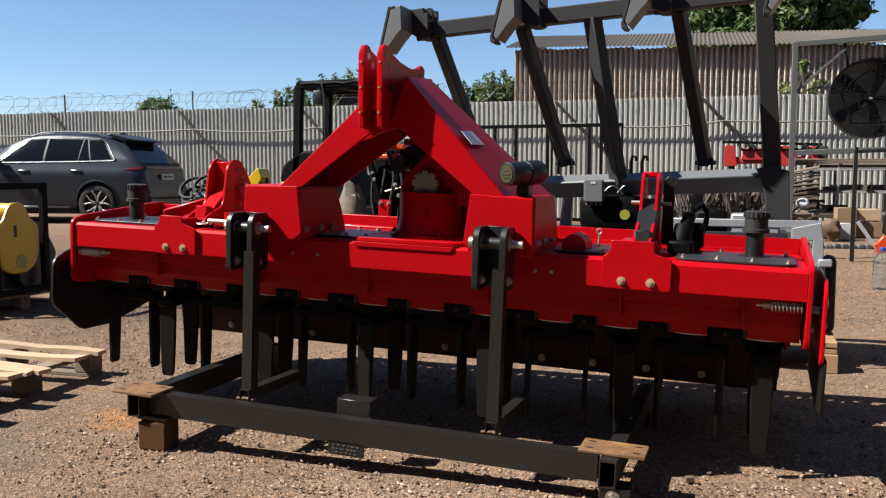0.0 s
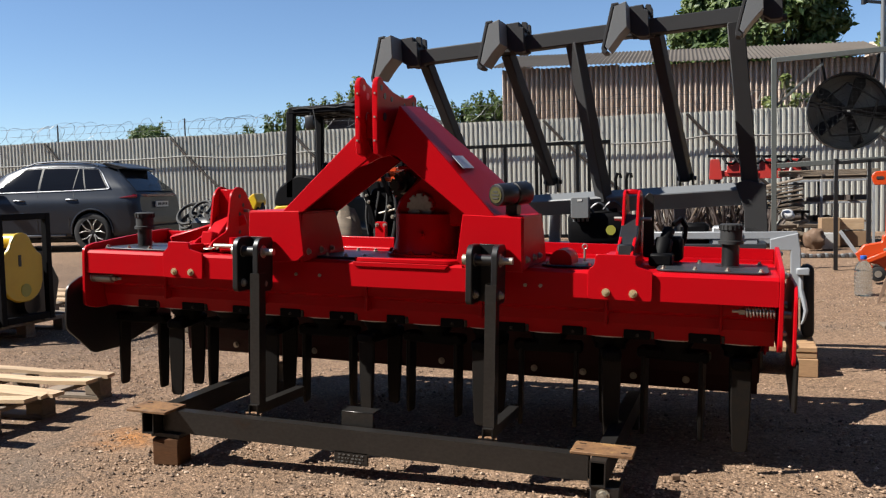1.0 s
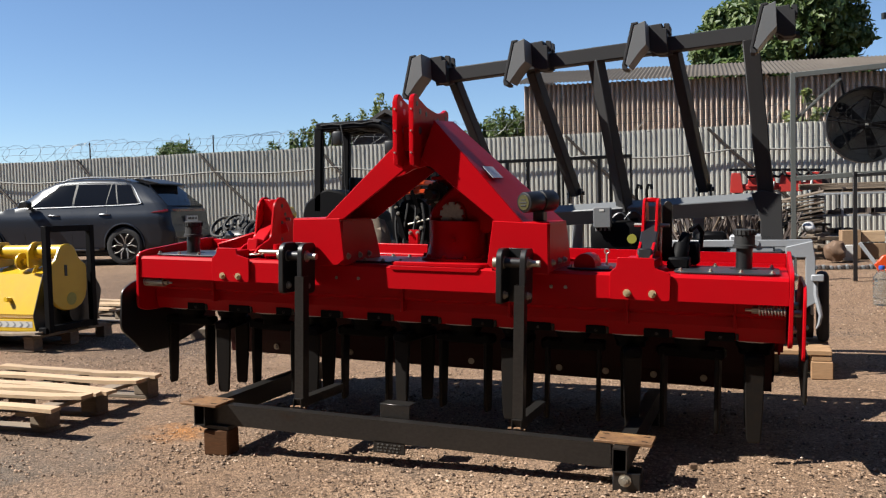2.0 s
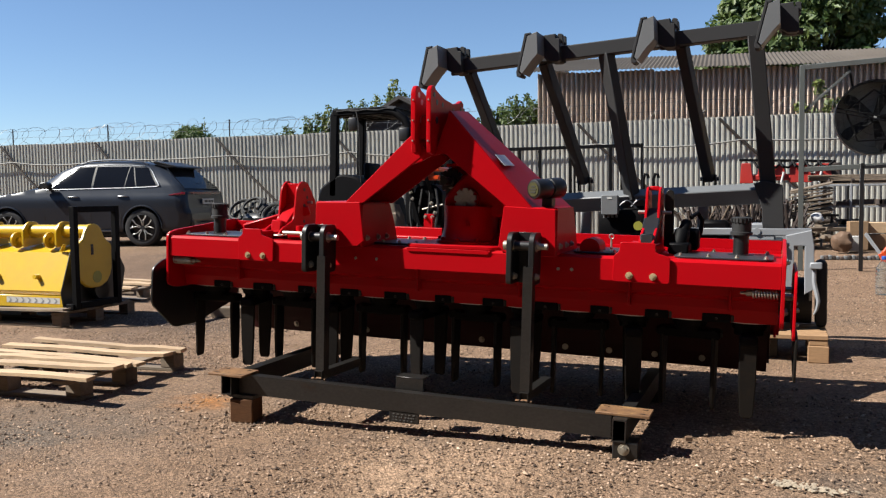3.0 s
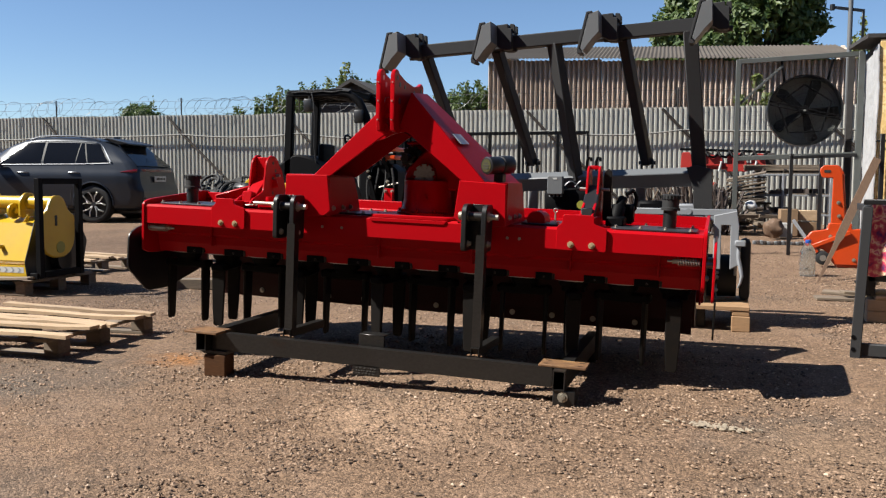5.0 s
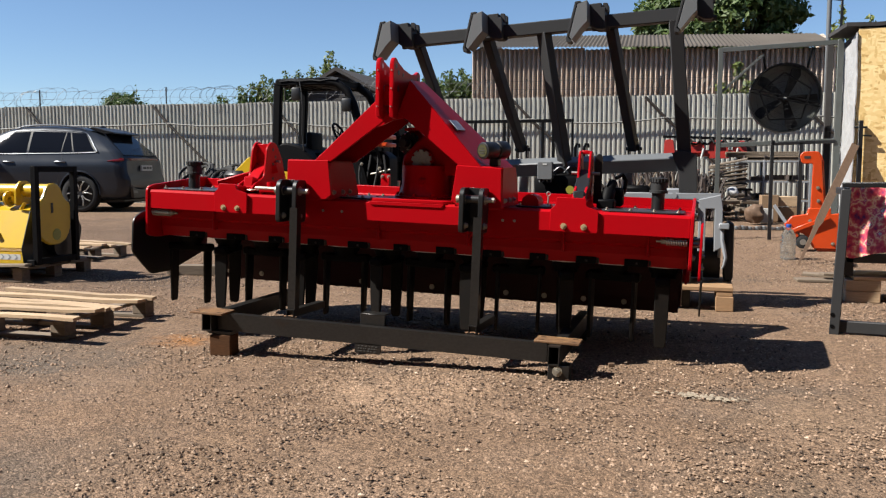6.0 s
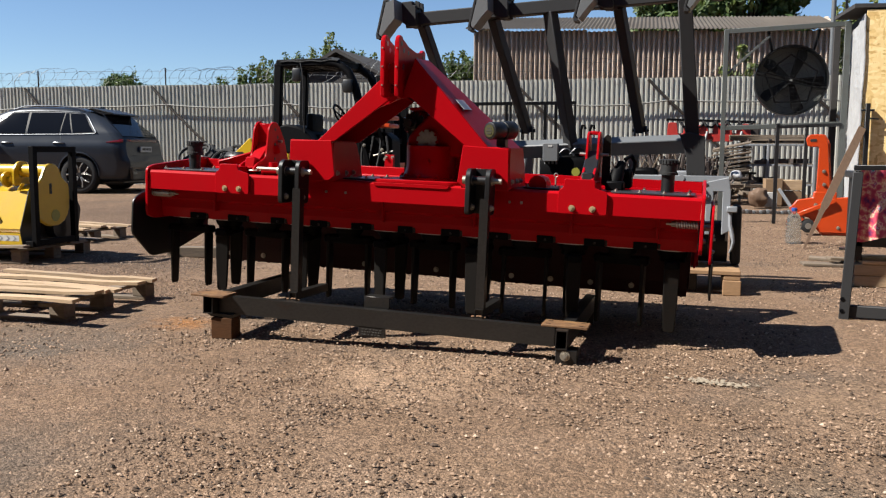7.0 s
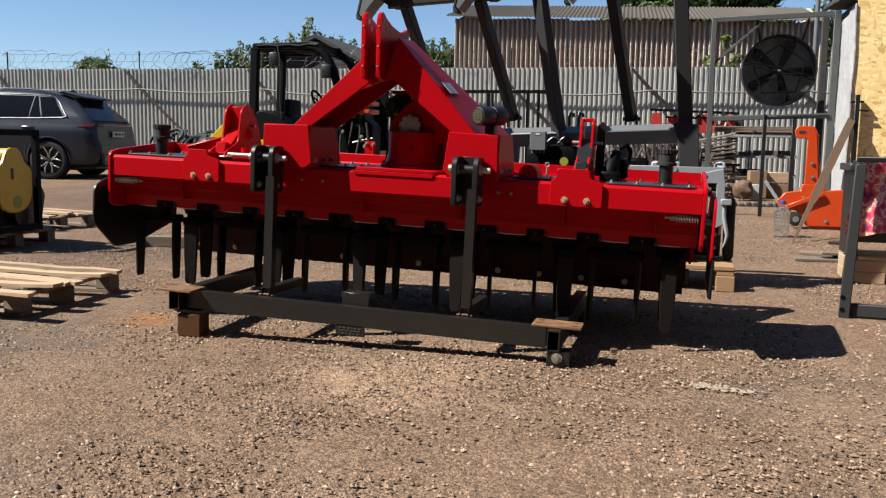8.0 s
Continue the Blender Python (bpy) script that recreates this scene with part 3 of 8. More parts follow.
def build_gravel():
    """Loose stones, denser in patches."""
    r = random.Random(11)
    base = [(0, 0, 1), (0.9, 0, 0.1), (0.2, 0.85, 0.05), (-0.8, 0.4, 0.1), (-0.6, -0.6, 0.0), (0.35, -0.85, 0.1), (0, 0, -0.7)]
    tri = [(0, 1, 2), (0, 2, 3), (0, 3, 4), (0, 4, 5), (0, 5, 1), (6, 2, 1), (6, 3, 2), (6, 4, 3), (6, 5, 4), (6, 1, 5)]
    verts, faces = [], []
    made = 0
    while made < 140000:
        y = -3.4 + 12.0 * r.random() ** 2.1
        x = r.uniform(-4.4, 3.6)
        if 1.5 * noise.noise((x * 0.9, y * 1.4, 5.0)) + 0.8 * noise.noise((x * 4, y * 4, 8.0)) < r.uniform(-0.7, 0.38):
            continue
        s = 0.0026 + 0.0078 * r.random() ** 2.3
        if r.random() < 0.006:
            s *= 1.6
        a = r.uniform(0, 6.28)
        ca, sa = math.cos(a), math.sin(a)
        k = len(verts)
        fx, fy, fz = r.uniform(0.8, 1.4), r.uniform(0.7, 1.1), r.uniform(0.45, 0.8)
        for p in base:
            px, py, pz = p[0] * fx + r.uniform(-0.15, 0.15), p[1] * fy + r.uniform(-0.15, 0.15), p[2] * fz
            verts.append((x + s * (px * ca - py * sa), y + s * (px * sa + py * ca), ground_z(x, y) - 0.006 + s * (pz * 1.15 + 0.45)))
        faces.extend(tuple(k + i for i in t) for t in tri)
        made += 1
    m = bpy.data.materials.new("loose_gravel")
    m.use_nodes = True
    nt = m.node_tree
    geo, ra = nt.nodes.new("ShaderNodeNewGeometry"), nt.nodes.new("ShaderNodeValToRGB")
    e = ra.color_ramp.elements
    e[0].color, e[1].color = (0.045, 0.03, 0.021, 1), (0.45, 0.35, 0.26, 1)
    for pos, c in ((0.2, (0.13, 0.087, 0.058, 1)), (0.6, (0.25, 0.168, 0.11, 1)), (0.95, (0.32, 0.22, 0.15, 1))):
        e.new(pos).color = c
    nt.links.new(geo.outputs["Random Per Island"], ra.inputs[0])
    nt.links.new(ra.outputs[0], nt.nodes["Principled BSDF"].inputs["Base Color"])
    nt.nodes["Principled BSDF"].inputs["Roughness"].default_value = 0.9
    g = raw("gravel", verts, faces, m)
    tagged(g, "loose grey and brown crushed stones on the dirt", "gravel", kind="stuff")


build_ground()
build_gravel()

# ---- the fence at the back of the yard ----
FENCE_Y, FENCE_TOP = 14.5, 2.5


def corrugated(name, width, height, pitch, depth, material, parent, wavy=False, rows=1):
    """A standing ribbed sheet, its ribs upright, front towards -y."""
    verts, faces = [], []
    n = round(width / pitch)
    prof = []
    for i in range(n):
        x = i * pitch
        if wavy:
            prof += [(x + pitch * k / 6, depth * math.cos(2 * math.pi * k / 6)) for k in range(6)]
        else:
            prof += [(x, 0), (x + pitch * 0.36, 0), (x + pitch * 0.5, depth), (x + pitch * 0.86, depth)]
    prof.append((n * pitch, depth if wavy else 0))
    for j in range(rows + 1):
        for x, d in prof:
            verts.append((x, d, height * j / rows))
    w = len(prof)
    for j in range(rows):
        for i in range(w - 1):
            faces.append((j * w + i, j * w + i + 1, (j + 1) * w + i + 1, (j + 1) * w + i))
    ob = raw(name, verts, faces, material, parent, smooth=wavy)
    return ob


BRACES = (-29.7, -26.7, -23.7, -20.7, -17.6, -14.6, -11.1, -8.05, -5.25, -2.45, 0.35, 3.2, 6.2)


def build_fence():
    f = thing("fence", "tall fence of weathered pale profiled metal sheets", "fence", pose(0, FENCE_Y, 0, 0, 0, 2.6), kind="structure")
    first = corrugated("sheet", 1.1, FENCE_TOP - 0.05, 0.1, 0.022, FENCE, f)
    first.location = (-34, 0, 0.06)
    r = random.Random(3)
    for i in range(1, 42):
        s = new("sheet", first.data)
        s.parent = f
        s.location = (-34 + 1.1 * i, 0.004 * (i % 2), 0.06 + r.uniform(-0.012, 0.012))
    for z in (0.5, 2.2):
        bm = bm_new()
        box(bm, -34, 12, 0.03, 0.07, z - 0.02, z + 0.02, 0.002)
        part("rail", bm, STEEL, f)
    for x in BRACES:
        bm = bm_new()
        cyl(bm, (x + 0.3, 0.06, 0), (x + 0.3, 0.06, FENCE_TOP + 0.42), 0.016, n=8)
        part("post", bm, DARKSTEEL, f)
        bm = bm_new()
        sweep(bm, [(x + 0.0, -0.06, FENCE_TOP - 0.02), (x + 0.42, -0.09, 2.04), (x + 2.55, -0.12, 0.1)], 0.03, 8)
        part("brace", bm, DARKSTEEL, f, "dark rusty pipe brace")
    # coiled barbed wire on the top: loose coils, pulled apart and leaning unevenly
    bm = bm_new()
    pts, x, a = [], -34.0, 0.0
    while x < 12.0:
        pull = 0.66 + 0.75 * noise.noise((x * 0.8, 3.1, 0.0)) + 0.6 * noise.noise((x * 2.7, 9.0, 0.0))
        rr = 0.21 + 0.10 * noise.noise((x * 1.1, 0.4, 0.0)) + 0.09 * noise.noise((a * 0.7, 2.0, 0.0))
        skew = 0.22 * noise.noise((x * 0.7, 7.7, 0.0)) + 0.10
        pts.append((x + rr * 0.75 * math.sin(a + 0.6) + skew * math.cos(a), 0.06 + rr * math.cos(a), FENCE_TOP + 0.2 + rr * math.sin(a) + 0.05 * noise.noise((x * 0.9, 1.0, 5.0))))
        a += 2 * math.pi / 16
        x += max(0.12, pull) * 0.62 / 16
    sweep(bm, pts, 0.0042, 3)
    for k in range(0, len(pts) - 2, 3):
        p = Vector(pts[k])
        q = [bm.verts.new(p + Vector(d)) for d in ((-0.02, 0, 0.014), (0.02, 0, -0.014), (0, 0.006, 0.005), (0.004, -0.006, 0.0))]
        for f_ in ((0, 1, 2), (0, 3, 1), (0, 2, 3), (1, 3, 2)):
            bm.faces.new([q[i] for i in f_])
    for z in (0.18, 0.36):
        sweep(bm, [(-34 + 46 * i / 90, 0.06, FENCE_TOP + z + 0.03 * noise.noise((i * 0.7, z * 9, 0.0))) for i in range(91)], 0.004, 3)
    part("barbed_wire", bm, WIRE, f, "loose coils of thin grey barbed wire", smooth=False)
    # hose along the fence
    h = thing("hose", "white hose sagging between the fence braces", "hose", pose(0, FENCE_Y - 0.1, 0, 0, 0, 2.6))
    bm = bm_new()
    pts = []
    for i, (a, c) in enumerate(zip(BRACES, BRACES[1:])):
        for k in range(8):
            u = k / 8
            pts.append((a + 0.42 + (c - a) * u, 0, 2.05 - 0.10 * 4 * u * (1 - u) * (0.4 + ((i * 7) % 5) / 5)))
    sweep(bm, pts, 0.02, 6)
    part("hose_line", bm, HOSE, h)


build_fence()


def build_sky_blocks():
    """Unseen walls added behind camera and at the open side to block sky light."""
    bm = bm_new()
    box(bm, -26, 26, -8.3, -8.0, 0.0, 7.0, 0.0)
    w = link("wall_south", bm, DARKWOOD)
    tagged(w, "unseen plain dark wall added to block sky light", "wall", kind="structure")
    bm = bm_new()
    box(bm, 6.6, 6.9, -7.99, 3.2, 0.0, 6.0, 0.0)
    w = link("wall_east", bm, DARKWOOD)
    tagged(w, "unseen plain dark side wall added to block sky light", "wall", kind="structure")


build_sky_blocks()


def build_ground_bits():
    """Small loose things on the dirt."""
    r = random.Random(4)
    L_ = thing("lime_streak", "pale smear of spilled lime on the dirt", "smear", pose(1.56, -0.47, -0.001, 0, 0, -9))
    L_["kind"] = "structure"
    bm = bm_new()
    for k in range(120):
        x = r.gauss(0, 0.075)
        y = r.gauss(0, 0.02)
        q = 0.003 + 0.006 * r.random()
        m = Matrix.Translation((x, y, 0.0)) @ Euler((r.uniform(-0.3, 0.3), r.uniform(-0.3, 0.3), r.uniform(0, 6))).to_matrix().to_4x4() @ Matrix.Diagonal((1.8, 1.2, 0.25, 1))
        bmesh.ops.create_icosphere(bm, subdivisions=1, radius=q, matrix=m)
    o = part("lime_grains", bm, STONE_PALE, L_, smooth=False)
    o["kind"] = "stuff"
    C = thing("brick_chip", "small orange brick chip lying on the dirt", "brick chip", pose(1.135, 0.0, 0, 0, 0, 25) @ Matrix.Scale(0.55, 4))
    bm = bm_new()
    prism(bm, [(-0.03, -0.02), (0.02, -0.028), (0.034, 0.01), (0.0, 0.026), (-0.028, 0.012)], -0.004, 0.03, "z", 0.004)
    part("chip", bm, PLANK, C, smooth=False)


build_ground_bits()

# ---- the power harrow on its steel stand ----
LEVEL = pose(0, 0, 0.796, 0, 2.02, 0)


def build_harrow():
    H = thing("power_harrow", "red power harrow with black tines resting on a steel stand", "power harrow", LEVEL)
    # gear trough: upper box with its set-back lower part
    bm = bm_new()
    prism(bm, [(0.0, -0.098), (0.0, -0.006), (0.012, 0.006), (0.60, 0.006), (0.61, -0.098)], -1.495, 1.495, "x")
    part("upper_box", bm, RED, H, smooth=False)
    bm = bm_new()
    prism(bm, [(0.085, -0.0985), (0.085, -0.15), (0.115, -0.165), (0.115, -0.205), (0.135, -0.262), (0.45, -0.262), (0.53, -0.19), (0.56, -0.0985)], -1.49, 1.49, "x")
    part("trough", bm, RED, H, smooth=False)
    # vertical weld ribs that divide the lower face
    for x in (-1.12, -0.62, -0.12, 0.38, 0.88, 1.3):
        bm = bm_new()
        box(bm, x - 0.006, x + 0.006, 0.07, 0.12, -0.21, -0.1, 0.002)
        part("rib", bm, RED, H)
    # rear upright panel
    bm = bm_new()
    box(bm, -1.495, 1.495, 0.61, 0.63, -0.12, 0.066, 0.003)
    part("rear_panel", bm, RED, H)
    bm = bm_new()
    box(bm, -1.495, 1.495, 0.585, 0.61, -0.004, 0.02, 0.006)
    part("rear_seam", bm, RED, H)
    # box end plates
    for s in (-1, 1):
        bm = bm_new()
        out = rounded([(-0.008, -0.25), (-0.008, 0.016), (0.05, 0.034), (0.56, 0.075), (0.66, 0.075), (0.66, -0.22), (0.5, -0.27), (0.06, -0.27)], 0.025)
        prism(bm, out, s * 1.497, s * 1.513, "x", 0.002)
        part("end_plate", bm, RED, H)
        bm = bm_new()
        for y, z in ((0.03, 0.012), (0.58, 0.05), (0.06, -0.2), (0.3, -0.22)):
            hexbolt(bm, (s * 1.513, y, z), (s, 0, 0), 0.010)
        part("end_bolts", bm, ZINC, H)
    # hinged side shields
    for s, mat_, name_, lab in ((-1, BLACK, "side_shield", "black rounded side shield"), (1, RED, "side_shield", "red side shield with worn edge")):
        bm = bm_new()
        if s < 0:
            out = rounded([(-0.07, -0.16), (-0.08, -0.35), (0.10, -0.497), (0.30, -0.497), (0.70, -0.40), (0.72, -0.2), (0.5, -0.1), (0.02, -0.12)], 0.03)
        else:
            out = rounded([(-0.03, -0.06), (-0.045, -0.3), (0.66, -0.3), (0.7, -0.12), (0.5, -0.02), (0.02, -0.02)], 0.03)
        prism(bm, out, s * 1.545, s * 1.557, "x", 0.002)
        sh = part(name_, bm, mat_, H, lab)
        if s > 0:
            bm = bm_new()
            prism(bm, rounded([(-0.045, -0.28), (-0.02, -0.47), (0.2, -0.50), (0.66, -0.46), (0.66, -0.28)], 0.03), 1.558, 1.567, "x", 0.002)
            part("wear_plate", bm, TINE, sh, "bare worn steel lower plate")
        bm = bm_new()
        for y, z in ((0.1, -0.19), (0.1, -0.25), (0.42, -0.2)):
            hexbolt(bm, (s * (1.542 if s < 0 else 1.557), y, z), (1, 0, 0), 0.009)
        part("shield_bolts", bm, ZINC, sh)
        bm = bm_new()
        cyl(bm, (s * 1.5, 0.12, -0.14), (s * 1.56, 0.12, -0.14), 0.014, n=10)
        part("hinge_pin", bm, ZINC, sh)
        bm = bm_new()
        cyl(bm, (s * 1.5, 0.42, -0.14), (s * 1.56, 0.42, -0.14), 0.014, n=10)
        part("hinge_pin", bm, ZINC, sh)
        # shield spring at the front corner
        bm = bm_new()
        x0, x1 = (-1.488, -1.372) if s < 0 else (1.385, 1.488)
        helix(bm, (x0, 0.03, -0.122), (x1, 0.03, -0.122), 0.019, 9, 0.0032, n=10)
        cyl(bm, (x0 - s * 0.0, 0.03, -0.122), (x1, 0.03, -0.122), 0.005, n=6)
        xin = x1 if s < 0 else x0
        cyl(bm, (xin, 0.03, -0.122), (xin - s * 0.022, 0.03, -0.122), 0.013, n=6)
        cyl(bm, (xin, 0.03, -0.122), (xin - s * 0.045, 0.03, -0.122), 0.006, n=8)
        part("spring", bm, ZINC, H, "bare steel coil spring")
    # twelve rotors with their tines
    for i in range(12):
        x = -1.375 + 0.25 * i
        bm = bm_new()
        cyl(bm, (x, 0.25, -0.26), (x, 0.25, -0.30), 0.085, 0.07, n=20)
        cyl(bm, (x, 0.25, -0.295), (x, 0.25, -0.325), 0.062, n=20)
        a = radians(90 + 12 * math.sin(i * 2.3)) if i % 2 else radians(8 * math.sin(i * 1.7))
        way = Vector((math.cos(a), math.sin(a), 0))
        bar(bm, Vector((x, 0.25, -0.335)) - way * 0.14, Vector((x, 0.25, -0.335)) + way * 0.14, 0.075, 0.045, 0.01)
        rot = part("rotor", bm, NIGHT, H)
        for e in (-1, 1):
            bm = bm_new()
            m = Matrix.Translation(Vector((x, 0.25, 0)) + way * 0.112 * e) @ Matrix.Rotation(a - math.pi / 2 + (0 if e < 0 else math.pi), 4, "Z")
            out = [(-0.036, -0.315), (0.036, -0.315), (0.038, -0.40), (0.036, -0.52), (0.030, -0.655), (0.022, -0.668), (-0.018, -0.668), (-0.026, -0.655), (-0.034, -0.52), (-0.037, -0.40)]
            prism(bm, out, -0.009, 0.009, "y", 0.004, m)
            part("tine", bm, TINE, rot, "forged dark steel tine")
        # bearing seal ring under the trough
        bm = bm_new()
        lathe(bm, [(0.088, -0.267), (0.110, -0.267), (0.110, -0.262), (0.088, -0.262)], 24, Matrix.Translation((x, 0.25, 0)))
        part("seal_ring", bm, SILVER, H)
    # near-black blocks along the front lip, standing in for dark notches between the rotors
    for i in range(11):
        x = -1.25 + 0.25 * i
        bm = bm_new()
        w = 0.044 + 0.010 * math.sin(i * 2.1)
        box(bm, x - w - 0.012, x + w, 0.119, 0.15, -0.264, -0.228, 0.003)
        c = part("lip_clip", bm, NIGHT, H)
        bm = bm_new()
        box(bm, x + w + 0.002, x + w + 0.014, 0.120, 0.145, -0.260, -0.232, 0.002)
        part("clip_tab", bm, STEEL, c)
        bm = bm_new()
        hexbolt(bm, (x - 0.004, 0.121, -0.249), (0, -1, 0), 0.005)
        part("clip_bolt", bm, STEEL, c)
    # top cover plates with bolts
    for x0, x1 in ((1.06, 1.465), (-1.465, -1.06), (0.62, 0.84), (-0.42, -0.1)):
        bm = bm_new()
        out = rounded([(x0, 0.06), (x1, 0.06), (x1 + 0.0, 0.42), (x0, 0.42)], 0.06)
        prism(bm, out, 0.008, 0.016, "z", 0.002)
        cp = part("cover_plate", bm, COVER, H, "dark grey bolted cover plate")
        bm = bm_new()
        nb = 4 if x1 - x0 > 0.3 else 2
        for k in range(nb):
            xx = x0 + 0.03 + (x1 - x0 - 0.06) * k / (nb - 1)
            hexbolt(bm, (xx, 0.08, 0.016), (0, 0, 1), 0.0075, 0.007)
            hexbolt(bm, (xx, 0.40, 0.016), (0, 0, 1), 0.0075, 0.007)
        part("cover_bolts", bm, ZINC, cp)
    # breather tubes with caps
    for x, y, h in ((-1.338, 0.22, 0.172), (1.325, 0.3, 0.178)):
        bm = bm_new()
        cyl(bm, (x, y, 0.012), (x, y, 0.018), 0.056, n=20)
        cyl(bm, (x, y, 0.012), (x, y, h - 0.06), 0.033, n=20)
        t = part("breather_tube", bm, PLASTIC, H)
        bm = bm_new()
        lathe(bm, [(0.034, h - 0.075), (0.047, h - 0.075), (0.047, h - 0.062), (0.041, h - 0.06), (0.041, h - 0.022), (0.044, h - 0.02), (0.044, h), (0.036, h + 0.004), (0.0, h + 0.005)], 24, Matrix.Translation((x, y, 0)))
        for k in range(18):
            a = 2 * math.pi * k / 18
            box(bm, -0.002, 0.002, 0.043, 0.047, h - 0.02, h, 0.0, Matrix.Translation((x, y, 0)) @ Matrix.Rotation(a, 4, "Z"))
        part("cap", bm, RUBBER, t, "ribbed black screw cap")
    # stepped clamp plates on the front face
    for x0, x1, t0, t1, top in ((-1.066, -0.862, -1.04, -0.93, 0.06), (0.822, 1.06, 0.848, 0.998, 0.07)):
        bm = bm_new()
        out = rounded([(x0, -0.1), (x1, -0.1), (x1, 0.012), (t1, 0.03), (t1, top), (t0, top), (t0, 0.03), (x0, 0.012)], 0.012, 2)
        prism(bm, out, -0.014, -0.001, "y", 0.002)
        box(bm, t0 + 0.01, t1 - 0.01, -0.001, 0.3, 0.008, top - 0.012, 0.004)
        cl = part("clamp_plate", bm, RED, H)
        bm = bm_new()
        w = x1 - x0
        for k in (0.29, 0.71):
            hexbolt(bm, (x0 + w * k, -0.014, -0.072), (0, -1, 0), 0.0105, 0.009)
        part("clamp_bolts", bm, BRASS, cl, "brass-coloured plated bolts")
    # depth arms and their perforated quadrants
    for x, s in ((-0.93, -1), (0.94, 1)):
        half = 0.045 if s < 0 else 0.028
        for dx in (-half, half):
            bm = bm_new()
            if s < 0:
                out = rounded([(0.06, 0.02), (0.10, 0.06), (0.22, 0.10), (0.25, 0.27), (0.30, 0.305), (0.36, 0.295), (0.44, 0.2), (0.52, 0.02)], 0.03)
            else:
                out = rounded([(0.10, 0.02), (0.12, 0.075), (0.27, 0.15), (0.30, 0.30), (0.35, 0.312), (0.40, 0.29), (0.45, 0.18), (0.52, 0.02)], 0.025)
            prism(bm, out, x + dx - 0.006, x + dx + 0.006, "x", 0.002)
            a2 = part("depth_quadrant", bm, RED, H)
            bm = bm_new()
            for k in range(5):
                cyl(bm, (x + dx - 0.0075, 0.32 + 0.03 * (k % 2), 0.09 + 0.042 * k), (x + dx + 0.0075, 0.32 + 0.03 * (k % 2), 0.09 + 0.042 * k), 0.010, n=12)
            part("pin_holes", bm, BLACK, a2)
        bm = bm_new()
        if s < 0:
            box(bm, x - 0.04, x + 0.04, 0.29, 0.31, 0.12, 0.29, 0.004)
        else:
            box(bm, x - 0.023, x + 0.023, 0.33, 0.35, 0.29, 0.31, 0.004)
        part("quadrant_web", bm, RED, H)
        if s > 0:
            bm = bm_new()
            bar(bm, (x - 0.02, 0.16, 0.05), (x + 0.003, 0.33, 0.175), 0.034, 0.016, 0.004)
            part("depth_lever", bm, COVER, H, "dark grey lever between the quadrants")
            bm = bm_new()
            prism(bm, rounded([(x + 0.04, 0.03), (x + 0.085, 0.03), (x + 0.08, 0.285), (x + 0.06, 0.30), (x + 0.04, 0.28)], 0.012), 0.40, 0.412, "y", 0.002)
            part("stop_plate", bm, STEEL, H, "dark brown steel stop plate")
            bm = bm_new()
            cyl(bm, (x + 0.12, 0.3, 0.03), (x + 0.13, 0.34, 0.11), 0.036, n=14, bevel=0.006)
            cyl(bm, (x + 0.13, 0.34, 0.1), (x + 0.145, 0.38, 0.15), 0.024, n=12, bevel=0.004)
            box(bm, x + 0.11, x + 0.2, 0.36, 0.46, 0.02, 0.12, 0.012)
            box(bm, x + 0.08, x + 0.17, 0.22, 0.36, 0.012, 0.06, 0.008)
            sweep(bm, [(x + 0.16, 0.40, 0.17), (x + 0.185, 0.44, 0.19), (x + 0.205, 0.45, 0.16), (x + 0.2, 0.44, 0.1), (x + 0.17, 0.4, 0.05)], 0.011, 8)
            part("hose_coupling", bm, NIGHT, H, "black hose coupling and loop")
        bm = bm_new()
        cyl(bm, (x - 0.075, 0.36, 0.19), (x + 0.075, 0.36, 0.19), 0.008, n=10)
        part("depth_pin", bm, ZINC, H)
        bm = bm_new()
        bar(bm, (x, 0.12, 0.06), (x, 1.0, -0.12 if s > 0 else -0.1), 0.06, 0.085, 0.006)
        bar(bm, (x, 0.12, 0.03), (x, 0.34, 0.2), 0.07, 0.03, 0.004)
        part("roller_arm", bm, BLACK if s > 0 else RED, H)
        bm = bm_new()
        bar(bm, (x + 0.14 * s, 0.98, -0.1), (x + 0.14 * s, 1.02, -0.4), 0.05, 0.05, 0.006)
        bar(bm, (x, 1.0, -0.12), (x + 0.14 * s, 0.98, -0.12), 0.05, 0.05, 0.006)
        part("roller_bracket", bm, RED, H)
    # left arm lying forward on the cover, with chrome rod and clip
    bm = bm_new()
    bar(bm, (-1.17, 0.2, 0.045), (-0.87, 0.36, 0.15), 0.075, 0.05, 0.006)
    part("link_arm", bm, RED, H)
    bm = bm_new()
    cyl(bm, (-1.23, 0.32, 0.06), (-1.02, 0.32, 0.06), 0.012, n=12)
    cyl(bm, (-1.1, 0.32, 0.06), (-1.08, 0.32, 0.06), 0.024, n=12)
    part("linkage_rod", bm, ZINC, H, "bright plated rod")
    bm = bm_new()
    cyl(bm, (-0.86, 0.08, 0.04), (-0.68, 0.08, 0.04), 0.011, n=12)
    part("linkage_pin", bm, ZINC, H, "bright plated pin")
    bm = bm_new()
    sweep(bm, [(-0.86 + 0.03 * math.cos(t), 0.05 + 0.03 * math.sin(t), 0.03) for t in np.linspace(0, 5.5, 14)], 0.004, 6)
    part("linch_pin_ring", bm, ZINC, H)
    bm = bm_new()
    box(bm, -0.85, -0.74, 0.1, 0.2, 0.008, 0.045, 0.006)
    cyl(bm, (-0.8, 0.15, 0.04), (-0.8, 0.15, 0.075), 0.025, n=14)
    part("linkage_block", bm, RED, H)
